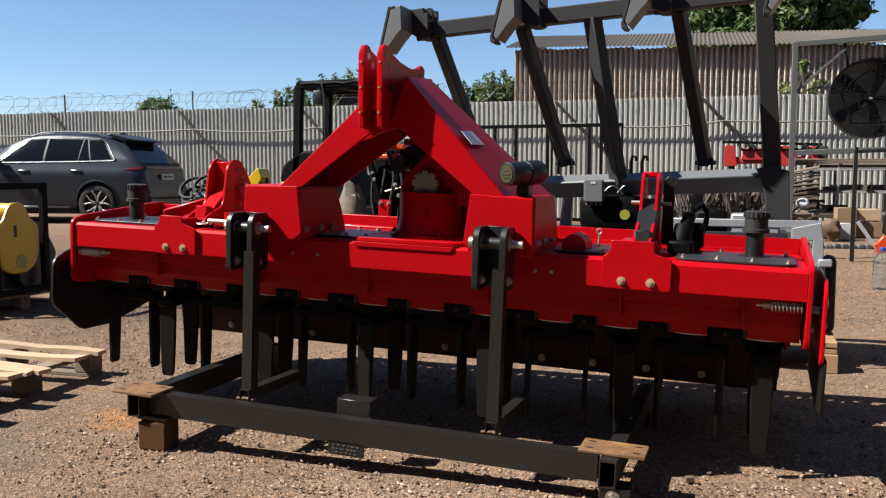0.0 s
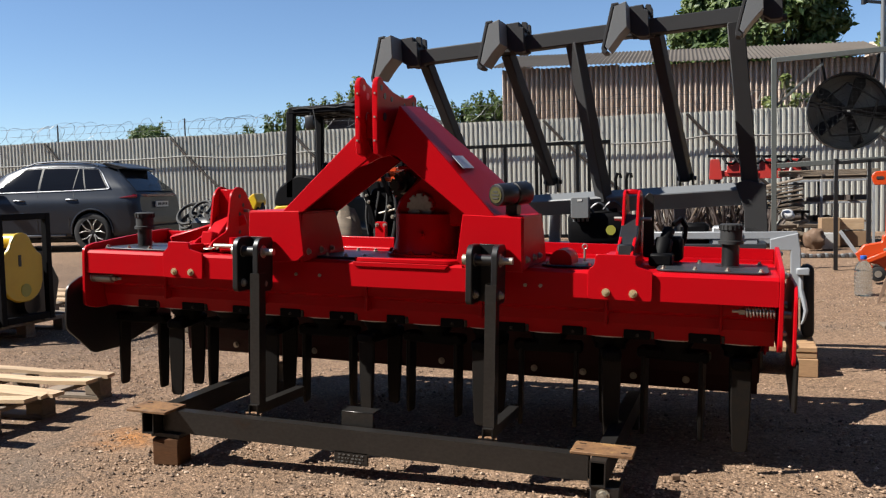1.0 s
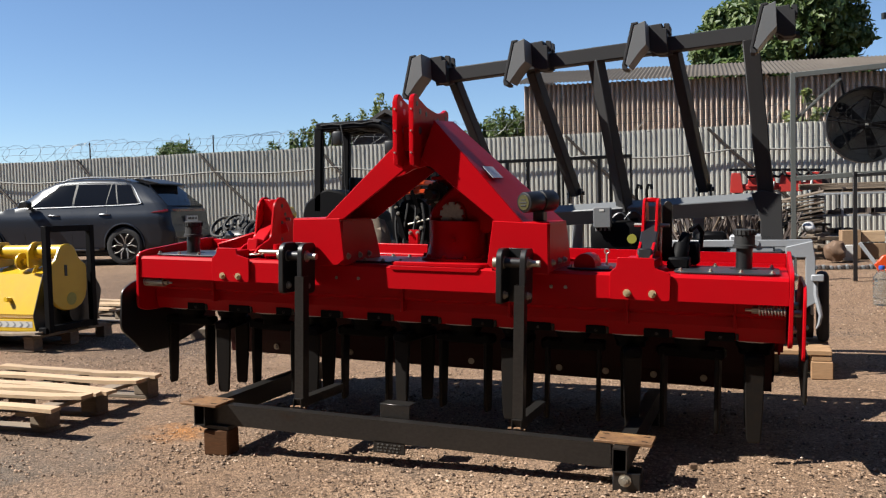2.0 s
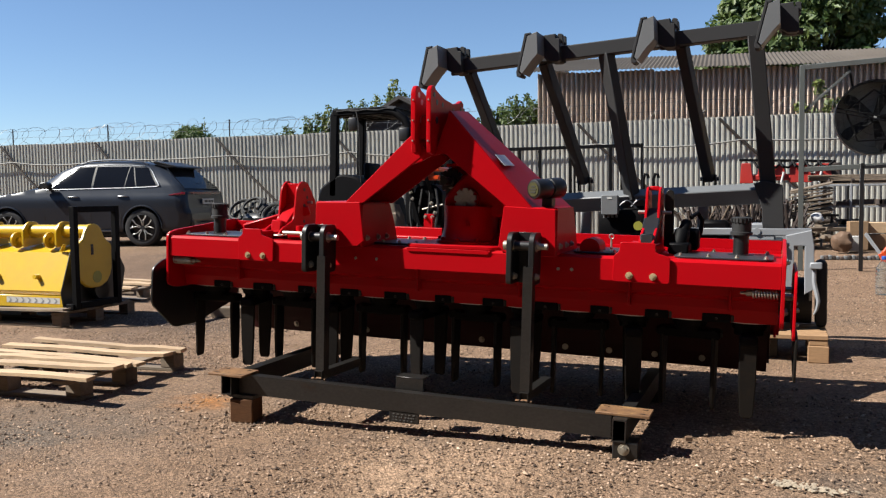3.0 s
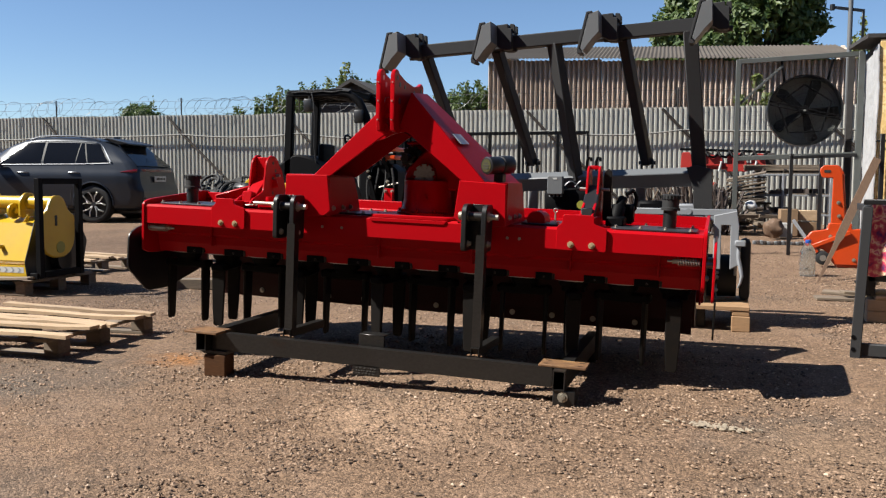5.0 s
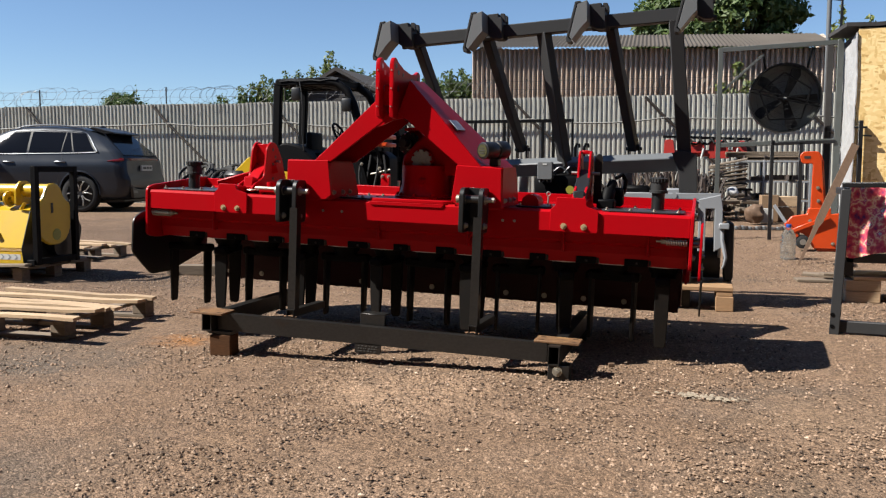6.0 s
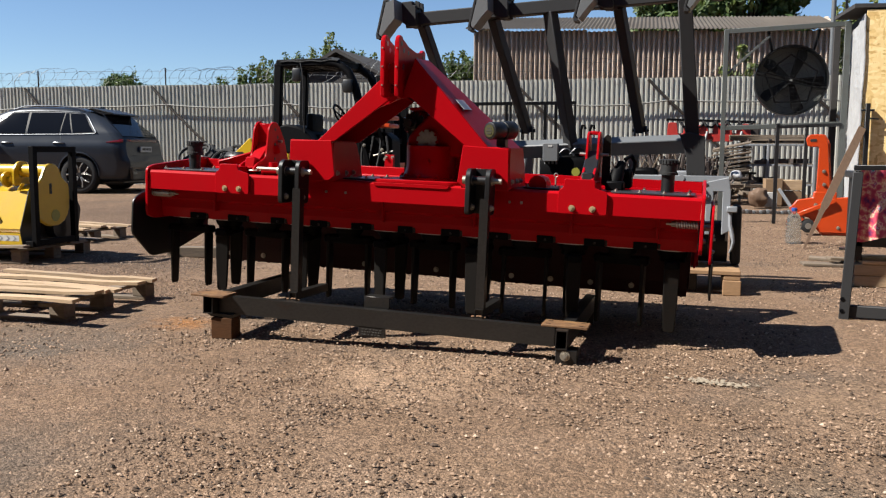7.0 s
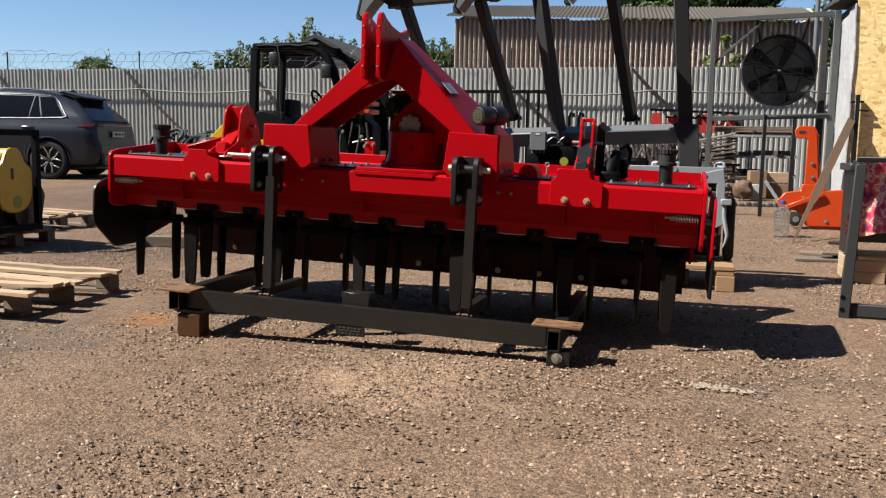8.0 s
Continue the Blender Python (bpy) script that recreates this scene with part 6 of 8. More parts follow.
def build_forklift():
    F = thing("forklift", "forklift truck with dark overhead guard and yellow counterweight", "forklift", pose(-3.95, 8.45, ground_z(0, 8.4)))
    bm = bm_new()
    prism(bm, rounded([(-1.15, 0.25), (-1.2, 0.65), (-1.1, 0.86), (-0.75, 0.88), (-0.6, 0.85), (-0.6, 0.25)], 0.1), -0.5, 0.5, "y", 0.03)
    part("counterweight", bm, YELLOW, F, "yellow rounded counterweight")
    bm = bm_new()
    prism(bm, rounded([(-0.62, 0.3), (-0.62, 0.95), (-0.1, 0.95), (-0.02, 0.55), (0.45, 0.5), (0.5, 0.3)], 0.06), -0.48, 0.48, "y", 0.02)
    part("chassis", bm, NIGHT, F)
    bm = bm_new()
    prism(bm, rounded([(-1.12, 0.84), (-1.05, 1.1), (-0.72, 1.30), (-0.42, 1.24), (-0.16, 1.0), (-0.18, 0.84)], 0.1), -0.5, 0.5, "y", 0.03)
    part("engine_hood", bm, NIGHT, F)
    bm = bm_new()
    box(bm, -0.5, -0.05, -0.24, 0.24, 1.0, 1.14, 0.05, segments=3)
    box(bm, -0.46, -0.36, -0.23, 0.23, 1.02, 1.46, 0.05, segments=3)
    part("seat", bm, NIGHT, F)
    for y in (-0.45, 0.45):
        bm = bm_new()
        bar(bm, (-0.84, y, 0.95), (-0.79, y, 2.2), 0.10, 0.13, 0.02, up=(1, 0, 0))
        part("rear_post", bm, NIGHT, F)
        bm = bm_new()
        pts = [(0.66, y, 0.95), (0.54, y, 1.5), (0.44, y, 1.86), (0.34, y, 2.06), (0.18, y, 2.17), (0.0, y, 2.2)]
        sweep(bm, pts, 0.062, 10)
        part("front_post", bm, NIGHT, F)
        bm = bm_new()
        bar(bm, (-0.82, y, 2.2), (0.10, y, 2.2), 0.11, 0.11, 0.02)
        part("guard_rail", bm, NIGHT, F)
    for x in (-0.80, -0.20, 0.12):
        bm = bm_new()
        bar(bm, (x, -0.46, 2.2), (x, 0.46, 2.2), 0.09, 0.10, 0.015)
        part("crossbar", bm, NIGHT, F)
    # sheet tied over the guard, sagging between the bars
    bm = bm_new()
    rows = []
    for i in range(15):
        x = -0.74 + 0.94 * i / 14
        rows.append([bm.verts.new((x, -0.52 + 1.04 * j / 10, 2.262 + 0.02 * noise.noise((x * 6, j * 0.6, 0.0)) - 0.03 * math.sin(math.pi * j / 10) * abs(math.sin(5 * x)) - (0.05 if j in (0, 10) else 0.0))) for j in range(11)])
    for p, q in zip(rows, rows[1:]):
        for j in range(10):
            bm.faces.new((p[j], p[j + 1], q[j + 1], q[j]))
    ex = bmesh.ops.extrude_face_region(bm, geom=bm.faces[:])
    bmesh.ops.translate(bm, vec=(0, 0, 0.01), verts=[v for v in ex["geom"] if isinstance(v, bmesh.types.BMVert)])
    part("canopy_sheet", bm, RUBBER, F, "black sheet tied over the guard")
    for i in range(6):
        bm = bm_new()
        x = -0.62 + 0.13 * i
        bar(bm, (x, -0.42, 2.185), (x, 0.42, 2.185), 0.03, 0.04, 0.004)
        part("guard_bar", bm, NIGHT, F)
    for x, z in ((-0.46, 1.92), (0.36, 1.74)):
        bm = bm_new()
        box(bm, x - 0.075, x + 0.075, -0.56, -0.47, z, z + 0.2, 0.03, segments=2)
        lamp = part("work_lamp", bm, PLASTIC, F)
        bm = bm_new()
        bar(bm, (x, -0.5, z + 0.19), (x, -0.48, z + 0.28), 0.03, 0.02, 0.003)
        part("lamp_arm", bm, NIGHT, lamp)
    bm = bm_new()
    sweep(bm, [(-0.40, -0.53, 2.2), (-0.36, -0.55, 2.05), (-0.35, -0.54, 1.8), (-0.38, -0.5, 1.4), (-0.36, -0.48, 1.1)], 0.01, 6)
    part("cable", bm, RUBBER, F)
    bm = bm_new()
    m = Matrix.Translation((0.05, -0.05, 1.42)) @ Matrix.Rotation(radians(62), 4, "Y")
    sweep(bm, [m @ Vector((0.19 * math.cos(t), 0.19 * math.sin(t), 0)) for t in np.linspace(0, 2 * math.pi, 25)[:-1]], 0.018, 8, True)
    for k in range(3):
        a = 2 * math.pi * k / 3
        cyl(bm, m @ Vector((0, 0, 0)), m @ Vector((0.18 * math.cos(a), 0.18 * math.sin(a), 0)), 0.012, n=6)
    cyl(bm, m @ Vector((0, 0, 0)), (0.3, -0.05, 1.0), 0.025, n=8)
    part("steering_wheel", bm, NIGHT, F)
    bm = bm_new()
    box(bm, 0.3, 0.55, -0.42, 0.42, 0.5, 1.25, 0.05)
    part("dashboard", bm, NIGHT, F)
    # mast and carriage
    for y in (-0.34, 0.34):
        bm = bm_new()
        box(bm, 0.76, 0.88, y - 0.06, y + 0.06, 0.12, 2.0, 0.01)
        box(bm, 0.89, 1.01, y - 0.045, y + 0.045, 0.14, 1.93, 0.01)
        ma = part("mast_rail", bm, NIGHT, F)
    # the maker's mark on the mast, as plain white bars
    for z, hgt, w in ((1.30, 0.05, 0.07), (1.44, 0.035, 0.10), (1.49, 0.035, 0.10), (1.54, 0.03, 0.05), (1.59, 0.035, 0.10), (1.65, 0.03, 0.09)):
        bm = bm_new()
        box(bm, 0.82 - w / 2, 0.82 + w / 2, -0.405, -0.401, z, z + hgt, 0.0)
        part("mast_mark", bm, WHITE, F, "plain white marking bar")
    # tilt cylinder and orange levers between mast and dashboard
    bm = bm_new()
    bar(bm, (0.56, -0.42, 0.95), (0.92, -0.42, 0.62), 0.07, 0.07, 0.01)
    bar(bm, (0.62, -0.46, 1.30), (0.72, -0.46, 0.72), 0.14, 0.05, 0.01)
    part("tilt_cylinder", bm, NIGHT, F)
    bm = bm_new()
    box(bm, 0.56, 0.86, -0.38, -0.30, 1.18, 1.30, 0.02)
    part("lamp_bracket", bm, ORANGE, F, "orange lamp bracket")
    for z in (0.3, 1.0, 1.95):
        bm = bm_new()
        box(bm, 0.86, 0.93, -0.3, 0.3, z, z + 0.08, 0.006)
        part("mast_tie", bm, NIGHT, F)
    for z in (0.25, 0.62):
        bm = bm_new()
        box(bm, 1.0, 1.05, -0.5, 0.5, z, z + 0.09, 0.006)
        part("carriage_bar", bm, ORANGE, F)
    for y in (-0.3, 0.3):
        bm = bm_new()
        box(bm, 1.05, 1.09, y - 0.05, y + 0.05, 0.06, 0.7, 0.006)
        box(bm, 1.06, 1.96, y - 0.05, y + 0.05, 0.04, 0.075, 0.006)
        part("fork", bm, STEEL, F)
        for x, r in ((-0.75, 0.24), (0.7, 0.3)):
            bm = bm_new()
            yy = 0.5 if y > 0 else -0.5
            cyl(bm, (x, yy - 0.1, r), (x, yy + 0.1, r), r, n=28, bevel=0.03)
            w = part("wheel", bm, RUBBER, F)
            bm = bm_new()
            cyl(bm, (x, yy - 0.11, r), (x, yy + 0.11, r), r * 0.5, n=20)
            part("wheel_hub", bm, ORANGE, w)


build_forklift()

# ---- grey loader frame standing behind the harrow ----


def build_loader_frame():
    G = thing("loader_frame", "tall dark grey welded steel frame with hooked brackets", "steel frame", pose(0, 2.0, 0))
    top = lambda x: 1.985 + 0.052 * x
    bm = bm_new()
    bar(bm, (-0.62, 0, top(-0.62) - 0.025), (1.46, 0, top(1.46) - 0.025), 0.09, 0.09, 0.006)
    part("top_beam", bm, GREY, G)
    for x in (-0.62, 0.06, 0.79, 1.505):
        z = top(x) - 0.02
        # channel clamped over the beam, with two ears
        bm = bm_new()
        prism(bm, [(x + a, z + q) for a, q in ((-0.035, 0.112), (0.045, 0.118), (0.05, 0.09), (0.075, 0.085), (0.078, -0.055), (0.06, -0.062), (0.015, -0.06), (-0.035, -0.03))], -0.095, 0.06, "y", 0.004)
        br = part("bracket_channel", bm, GREY, G)
        for e in (-0.06, 0.03):
            bm = bm_new()
            prism(bm, rounded([(x + 0.048, z + 0.06), (x + 0.09, z + 0.06), (x + 0.088, z + 0.12), (x + 0.056, z + 0.124)], 0.008, 2), e, e + 0.03, "y", 0.002)
            part("ear", bm, GREY, br)
        # slanting flange with a turned foot
        bm = bm_new()
        prism(bm, [(x + 0.86 * a, z + q) for a, q in ((-0.128, 0.102), (-0.085, 0.106), (-0.083, 0.094), (-0.112, 0.090), (-0.178, -0.138), (-0.155, -0.158), (-0.165, -0.17), (-0.192, -0.166), (-0.196, -0.14))], -0.27, -0.15, "y", 0.002)
        part("bracket_flange", bm, GREY, G)
        # gusset plate between flange and channel, its paler grey standing in for sunlight
        bm = bm_new()
        prism(bm, [(x + 0.86 * a, z + q) for a, q in ((-0.108, 0.088), (-0.035, 0.108), (-0.03, -0.03), (-0.08, -0.075), (-0.15, -0.152), (-0.172, -0.132))], -0.268, -0.085, "y", 0.002)
        part("bracket_gusset", bm, LIDGREY, G, "gusset plate coloured paler to look sunlit")
        bm = bm_new()
        cyl(bm, (x - 0.02, -0.02, z - 0.045), (x + 0.1, -0.02, z - 0.045), 0.02, n=14)
        part("bracket_pin", bm, GREY, G)
    # slanting struts from the brackets to the lower beam
    for x0, x1, y1 in ((-0.535, -0.37, 0.5), (0.0, 0.185, 0.45), (0.895, 1.04, 0.42)):
        bm = bm_new()
        bar(bm, (x0, 0.05, top(x0) - 0.06), (x1, y1, 1.12), 0.07, 0.07, 0.006)
        st = part("strut", bm, GREY, G)
        bm = bm_new()
        box(bm, x1 - 0.045, x1 - 0.033, y1 - 0.04, y1 + 0.04, 1.06, 1.16, 0.004)
        box(bm, x1 + 0.033, x1 + 0.045, y1 - 0.04, y1 + 0.04, 1.06, 1.16, 0.004)
        cyl(bm, (x1 - 0.06, y1, 1.13), (x1 + 0.06, y1, 1.13), 0.014, n=12)
        part("strut_clamp", bm, BLACK, st)
    for x0, x1, w in ((0.42, 0.56, 0.08), (1.335, 1.42, 0.095)):
        bm = bm_new()
        bar(bm, (x0, 0.0, top(x0) - 0.05), (x1, 0.2, 1.0), w, w, 0.006)
        part("column", bm, GREY, G)
    bm = bm_new()
    prism(bm, [(1.33, 1.09), (1.39, 1.11), (1.50, 1.08), (1.51, 0.80), (1.38, 0.80), (1.38, 0.93)], 0.10, 0.26, "y", 0.004)
    part("corner_gusset", bm, GREY, G)
    bm = bm_new()
    bar(bm, (-0.06, 0.22, 0.975), (1.40, 0.22, 1.03), 0.105, 0.105, 0.006, up=(0, -0.42, 0.9))
    part("lower_beam", bm, LIDGREY, G)
    bm = bm_new()
    bar(bm, (-0.06, 0.60, 0.995), (1.40, 0.60, 1.05), 0.08, 0.08, 0.006)
    part("rear_beam", bm, GREY, G)
    for x in (0.575, 0.645):
        bm = bm_new()
        sweep(bm, [(x, 0.60, 1.04), (x, 0.60, 1.14), (x + 0.012, 0.60, 1.175), (x + 0.03, 0.60, 1.17), (x + 0.034, 0.60, 1.145)], 0.011, 8)
        part("hook", bm, NIGHT, G, "small black hook")
    for x in (0.20, 0.99):
        bm = bm_new()
        bar(bm, (x + 0.015, 0.38, 0.96), (x - 0.03, 0.40, -0.004), 0.07, 0.05, 0.004)
        part("leg", bm, GREYLIGHT, G, "light grey support leg")
    bm = bm_new()
    bar(bm, (0.0, 0.40, 0.94), (1.42, 0.40, 0.99), 0.06, 0.05, 0.004)
    part("support_rail", bm, GREYLIGHT, G)


build_loader_frame()


def build_engine():
    E = thing("engine_unit", "black small engine with hoses on a grey bench", "engine", pose(0.5, 2.25, 0))
    bm = bm_new()
    box(bm, -0.16, 0.2, -0.14, 0.16, 0.74, 0.93, 0.03, segments=2)
    cyl(bm, (-0.12, -0.02, 0.9), (0.14, -0.02, 0.94), 0.05, n=16)
    part("engine_body", bm, NIGHT, E)
    bm = bm_new()
    cyl(bm, (0.11, -0.14, 0.825), (0.11, -0.148, 0.825), 0.03, n=20)
    part("round_label", bm, LABEL_Y, E, "round yellow-green label")
    bm = bm_new()
    for k in range(3):
        sweep(bm, [(-0.12 + 0.09 * k + 0.12 * t, -0.1, 0.93 + 0.05 * math.sin(3.1 * t) + 0.01 * k) for t in np.linspace(0, 1, 9)], 0.008, 6)
    part("hoses", bm, COVER, E)
    bm = bm_new()
    box(bm, -0.5, 1.0, -0.2, 0.2, 0.68, 0.739, 0.005)
    part("bench_top", bm, COVER, E)
    for x in (-0.45, 0.95):
        bm = bm_new()
        box(bm, x - 0.03, x + 0.03, -0.15, 0.15, -0.004, 0.679, 0.004)
        part("bench_leg", bm, STEEL, E)
    B = thing("switch_box", "small light grey switch box fixed to the frame beam", "switch box", pose(0.43, 2.085, 0.90))
    bm = bm_new()
    prism(bm, rounded([(-0.055, 0), (0.055, 0), (0.055, 0.13), (-0.055, 0.13)], 0.012), -0.03, 0.03, "y", 0.004)
    bx = part("box_body", bm, LIDGREY, B)
    bm = bm_new()
    box(bm, -0.015, 0.015, -0.0325, -0.0305, 0.105, 0.118, 0.0)
    part("clip", bm, WHITE, bx)
    for k in range(4):
        bm = bm_new()
        cyl(bm, (-0.04 + 0.027 * k, 0, 0.0), (-0.04 + 0.027 * k, 0, -0.02), 0.008, n=8)
        part("cable_gland", bm, LIDGREY, bx)


build_engine()


def build_grey_machine():
    M = thing("grey_implement", "light grey implement with black roller on wooden blocks", "implement", pose(1.3, 2.2, 0))
    bm = bm_new()
    bar(bm, (-0.55, -0.08, 0.79), (0.37, -0.08, 0.785), 0.05, 0.045, 0.005)
    part("top_rail", bm, GREYLIGHT, M)
    bm = bm_new()
    bar(bm, (-0.55, 0.25, 0.75), (0.37, 0.25, 0.745), 0.06, 0.06, 0.005)
    part("rear_rail", bm, GREYLIGHT, M)
    bm = bm_new()
    prism(bm, [(0.22, 0.40), (0.22, 0.765), (0.37, 0.80), (0.385, 0.70), (0.385, 0.43), (0.33, 0.40), (0.33, 0.70), (0.27, 0.70), (0.27, 0.40)], -0.12, -0.06, "y", 0.004)
    part("side_frame", bm, GREYLIGHT, M)
    bm = bm_new()
    prism(bm, rounded([(0.0, 0.35), (0.0, 0.77), (0.3, 0.74), (0.36, 0.35)], 0.03), 0.36, 0.375, "x", 0.002, Matrix.Translation((0, -0.06, 0)))
    part("side_plate", bm, GREYLIGHT, M)
    bm = bm_new()
    sweep(bm, [(0.385, -0.12, 0.56), (0.385, -0.13, 0.48), (0.40, -0.14, 0.41), (0.41, -0.15, 0.36), (0.40, -0.15, 0.31), (0.385, -0.15, 0.28)], [0.012, 0.013, 0.014, 0.012, 0.009, 0.005], 8)
    part("curved_arm", bm, GREYLIGHT, M, "bright curved steel arm")
    bm = bm_new()
    box(bm, 0.36, 0.43, -0.15, -0.09, 0.56, 0.60, 0.005)
    part("arm_bracket", bm, GREYLIGHT, M)
    bm = bm_new()
    box(bm, 0.40, 0.47, 0.05, 0.22, 0.17, 0.60, 0.03, segments=2)
    part("rubber_flap", bm, RUBBER, M)
    bm = bm_new()
    cyl(bm, (-0.5, 0.18, 0.33), (0.38, 0.18, 0.33), 0.15, n=28)
    part("roller", bm, RUBBER, M)
    bm = bm_new()
    box(bm, -0.1, 0.16, -0.1, 0.12, 0.72, 0.84, 0.01)
    cyl(bm, (0.05, -0.11, 0.79), (0.05, -0.1, 0.79), 0.022, n=14)
    part("valve_block", bm, GREYLIGHT, M)
    bm = bm_new()
    cyl(bm, (-0.3, -0.02, 0.80), (-0.12, -0.02, 0.80), 0.05, n=16)
    box(bm, -0.3, -0.12, -0.08, 0.06, 0.72, 0.86, 0.02)
    part("black_motor", bm, NIGHT, M)
    B = thing("pallet", "short raw wooden pallet with thick end blocks", "pallet", pose(1.325, 2.2, 0), "wooden pallets")
    for k in range(4):
        bm = bm_new()
        y = -0.17 + 0.16 * k
        box(bm, -0.75, 0.44, y - 0.065, y + 0.065, 0.135, 0.165, 0.004)
        part("board", bm, BRICKWOOD, B, smooth=False)
    for x in (-0.7, -0.15, 0.385):
        bm = bm_new()
        box(bm, x - 0.055, x + 0.055, -0.23, 0.40, 0.1, 0.134, 0.004)
        part("stringer", bm, BRICKWOOD, B, smooth=False)
        for y in (-0.19, 0.08, 0.35):
            bm = bm_new()
            box(bm, x - 0.06, x + 0.06, y - 0.05, y + 0.05, -0.004, 0.099, 0.004)
            part("block", bm, BRICKWOOD, B, smooth=False)


build_grey_machine()


# ---- things at the right: bench with cloth, orange machine, bottle, plank ----


def build_right():
    S = thing("workbench", "dark grey steel workbench standing on the dirt", "workbench", pose(2.3, 1.27, 0, 0, 0, -6))
    bm = bm_new()
    bar(bm, (0.018, 0, -0.004), (0.052, 0, 0.86), 0.055, 0.06, 0.004)
    part("post", bm, GREY, S)
    bm = bm_new()
    bar(bm, (0.03, 0.02, 0.045), (1.5, 0.02, 0.045), 0.05, 0.07, 0.004)
    part("bottom_rail", bm, GREY, S)
    bm = bm_new()
    bar(bm, (0.03, 0.02, 0.885), (1.5, 0.02, 0.90), 0.05, 0.03, 0.004)
    part("top_rail", bm, BLACK, S)
    bm = bm_new()
    bar(bm, (0.05, 0.03, 0.85), (0.12, 1.35, 0.85), 0.04, 0.03, 0.004)
    part("side_rail", bm, BLACK, S)
    bm = bm_new()
    bar(bm, (1.45, 0, -0.004), (1.47, 0, 0.87), 0.075, 0.06, 0.004)
    part("far_post", bm, GREY, S)
    for z in (0.12, 0.05):
        bm = bm_new()
        cyl(bm, (0.005, -0.03, z), (0.005, -0.034, z), 0.012, n=10)
        part("bolt_hole", bm, NIGHT, S)
    # cloth hung over the far side
    C = thing("red_blanket", "red patterned blanket hanging over the bench", "blanket", pose(2.54, 2.55, 0))
    verts, faces = [], []
    n, k = 90, 16
    for i in range(n + 1):
        u = i / n
        for j in range(k + 1):
            v = j / k
            y = 0.085 * math.sin(u * 23 + 0.6 * math.sin(u * 9)) * (0.25 + v) + 0.025 * math.sin(u * 47 + 2 * v)
            z = 0.855 - v * (0.42 + 0.09 * math.sin(u * 8 + 1) + 0.03 * math.sin(u * 27)) + 0.015 * math.sin(u * 23)
            verts.append((u * 1.3 + 0.02 * math.sin(v * 5 + u * 9), y, z))
    for i in range(n):
        for j in range(k):
            a = i * (k + 1) + j
            faces.append((a, a + 1, a + k + 2, a + k + 1))
    bmc = bm_new()
    vs = [bmc.verts.new(v) for v in verts]
    for f in faces:
        bmc.faces.new([vs[i] for i in f])
    ex = bmesh.ops.extrude_face_region(bmc, geom=bmc.faces[:])
    bmesh.ops.translate(bmc, vec=(0, 0.012, 0), verts=[v for v in ex["geom"] if isinstance(v, bmesh.types.BMVert)])
    part("cloth", bmc, CLOTH, C)
    D = thing("pallet", "wooden pallet under the blanket bench", "pallet", pose(3.25, 2.85, 0), "wooden pallets")
    for y in (-0.1, 0.07, 0.24):
        bm = bm_new()
        box(bm, -0.62, 0.6, y - 0.07, y + 0.07, 0.165, 0.19, 0.004)
        part("board", bm, WOOD, D, smooth=False)
    for x in (-0.55, 0.0, 0.5):
        for z0, z1 in ((-0.004, 0.08), (0.081, 0.164)):
            bm = bm_new()
            box(bm, x - 0.12, x + 0.12, -0.16, 0.3, z0, z1, 0.005)
            part("block", bm, WOOD, D, smooth=False)
    T = thing("bench", "dark low bench table behind the blanket", "bench", pose(3.2, 2.8, 0.19))
    bm = bm_new()
    box(bm, -0.66, 0.6, -0.12, 0.3, 0.60, 0.65, 0.005)
    part("top", bm, COVER, T)
    bm = bm_new()
    box(bm, -0.62, 0.6, -0.1, 0.28, 0.1, 0.17, 0.005)
    part("shelf", bm, COVER, T)
    for x in (-0.6, 0.55):
        bm = bm_new()
        box(bm, x - 0.03, x + 0.03, -0.1, 0.28, 0.0, 0.599, 0.004)
        part("leg", bm, BLACK, T)

    # orange machine
    O = thing("orange_implement", "orange hitch implement with upright post and black wheel", "implement", pose(2.84, 6.6, ground_z(0, 6.6) + 0.03))
    bm = bm_new()
    prism(bm, rounded([(-0.05, 0.0), (-0.16, 0.17), (-0.34, 0.20), (-0.37, 0.27), (-0.30, 0.37), (-0.13, 0.40), (-0.12, 0.47), (0.12, 0.47), (0.12, 0.40), (0.34, 0.42), (0.36, 0.0)], 0.02), -0.06, 0.02, "y", 0.008)
    part("side_plate", bm, ORANGE, O)
    bm = bm_new()
    prism(bm, rounded([(-0.02, 0.02), (-0.1, 0.2), (-0.1, 0.36), (0.5, 0.38), (0.5, 0.02)], 0.02), 0.18, 0.24, "y", 0.008)
    part("far_side_plate", bm, ORANGE, O)
    bm = bm_new()
    box(bm, -0.05, 0.36, 0.02, 0.18, 0.05, 0.34, 0.02)
    part("gear_case", bm, ORANGE, O)
    for y0, y1, o in ((-0.055, -0.02, 0.0), (0.05, 0.09, 0.03)):
        bm = bm_new()
        prism(bm, rounded([(-0.10 + o, 0.46), (-0.09 + o, 0.98), (-0.21 + o, 0.975), (-0.235 + o, 1.07), (-0.20 + o, 1.115), (-0.05 + o, 1.12), (0.0 + o, 1.04), (0.05 + o, 0.46)], 0.03), y0, y1, "y", 0.006)
        part("mast_plate", bm, ORANGE, O)
    bm = bm_new()
    box(bm, -0.05, 0.03, -0.02, 0.05, 0.46, 1.02, 0.006)
    part("mast_web", bm, ORANGE, O)
    bm = bm_new()
    prism(bm, rounded([(-0.19, 1.035), (-0.12, 1.035), (-0.12, 1.065), (-0.19, 1.065)], 0.012), -0.0585, -0.0555, "y")
    part("slot", bm, INK, O)
    bm = bm_new()
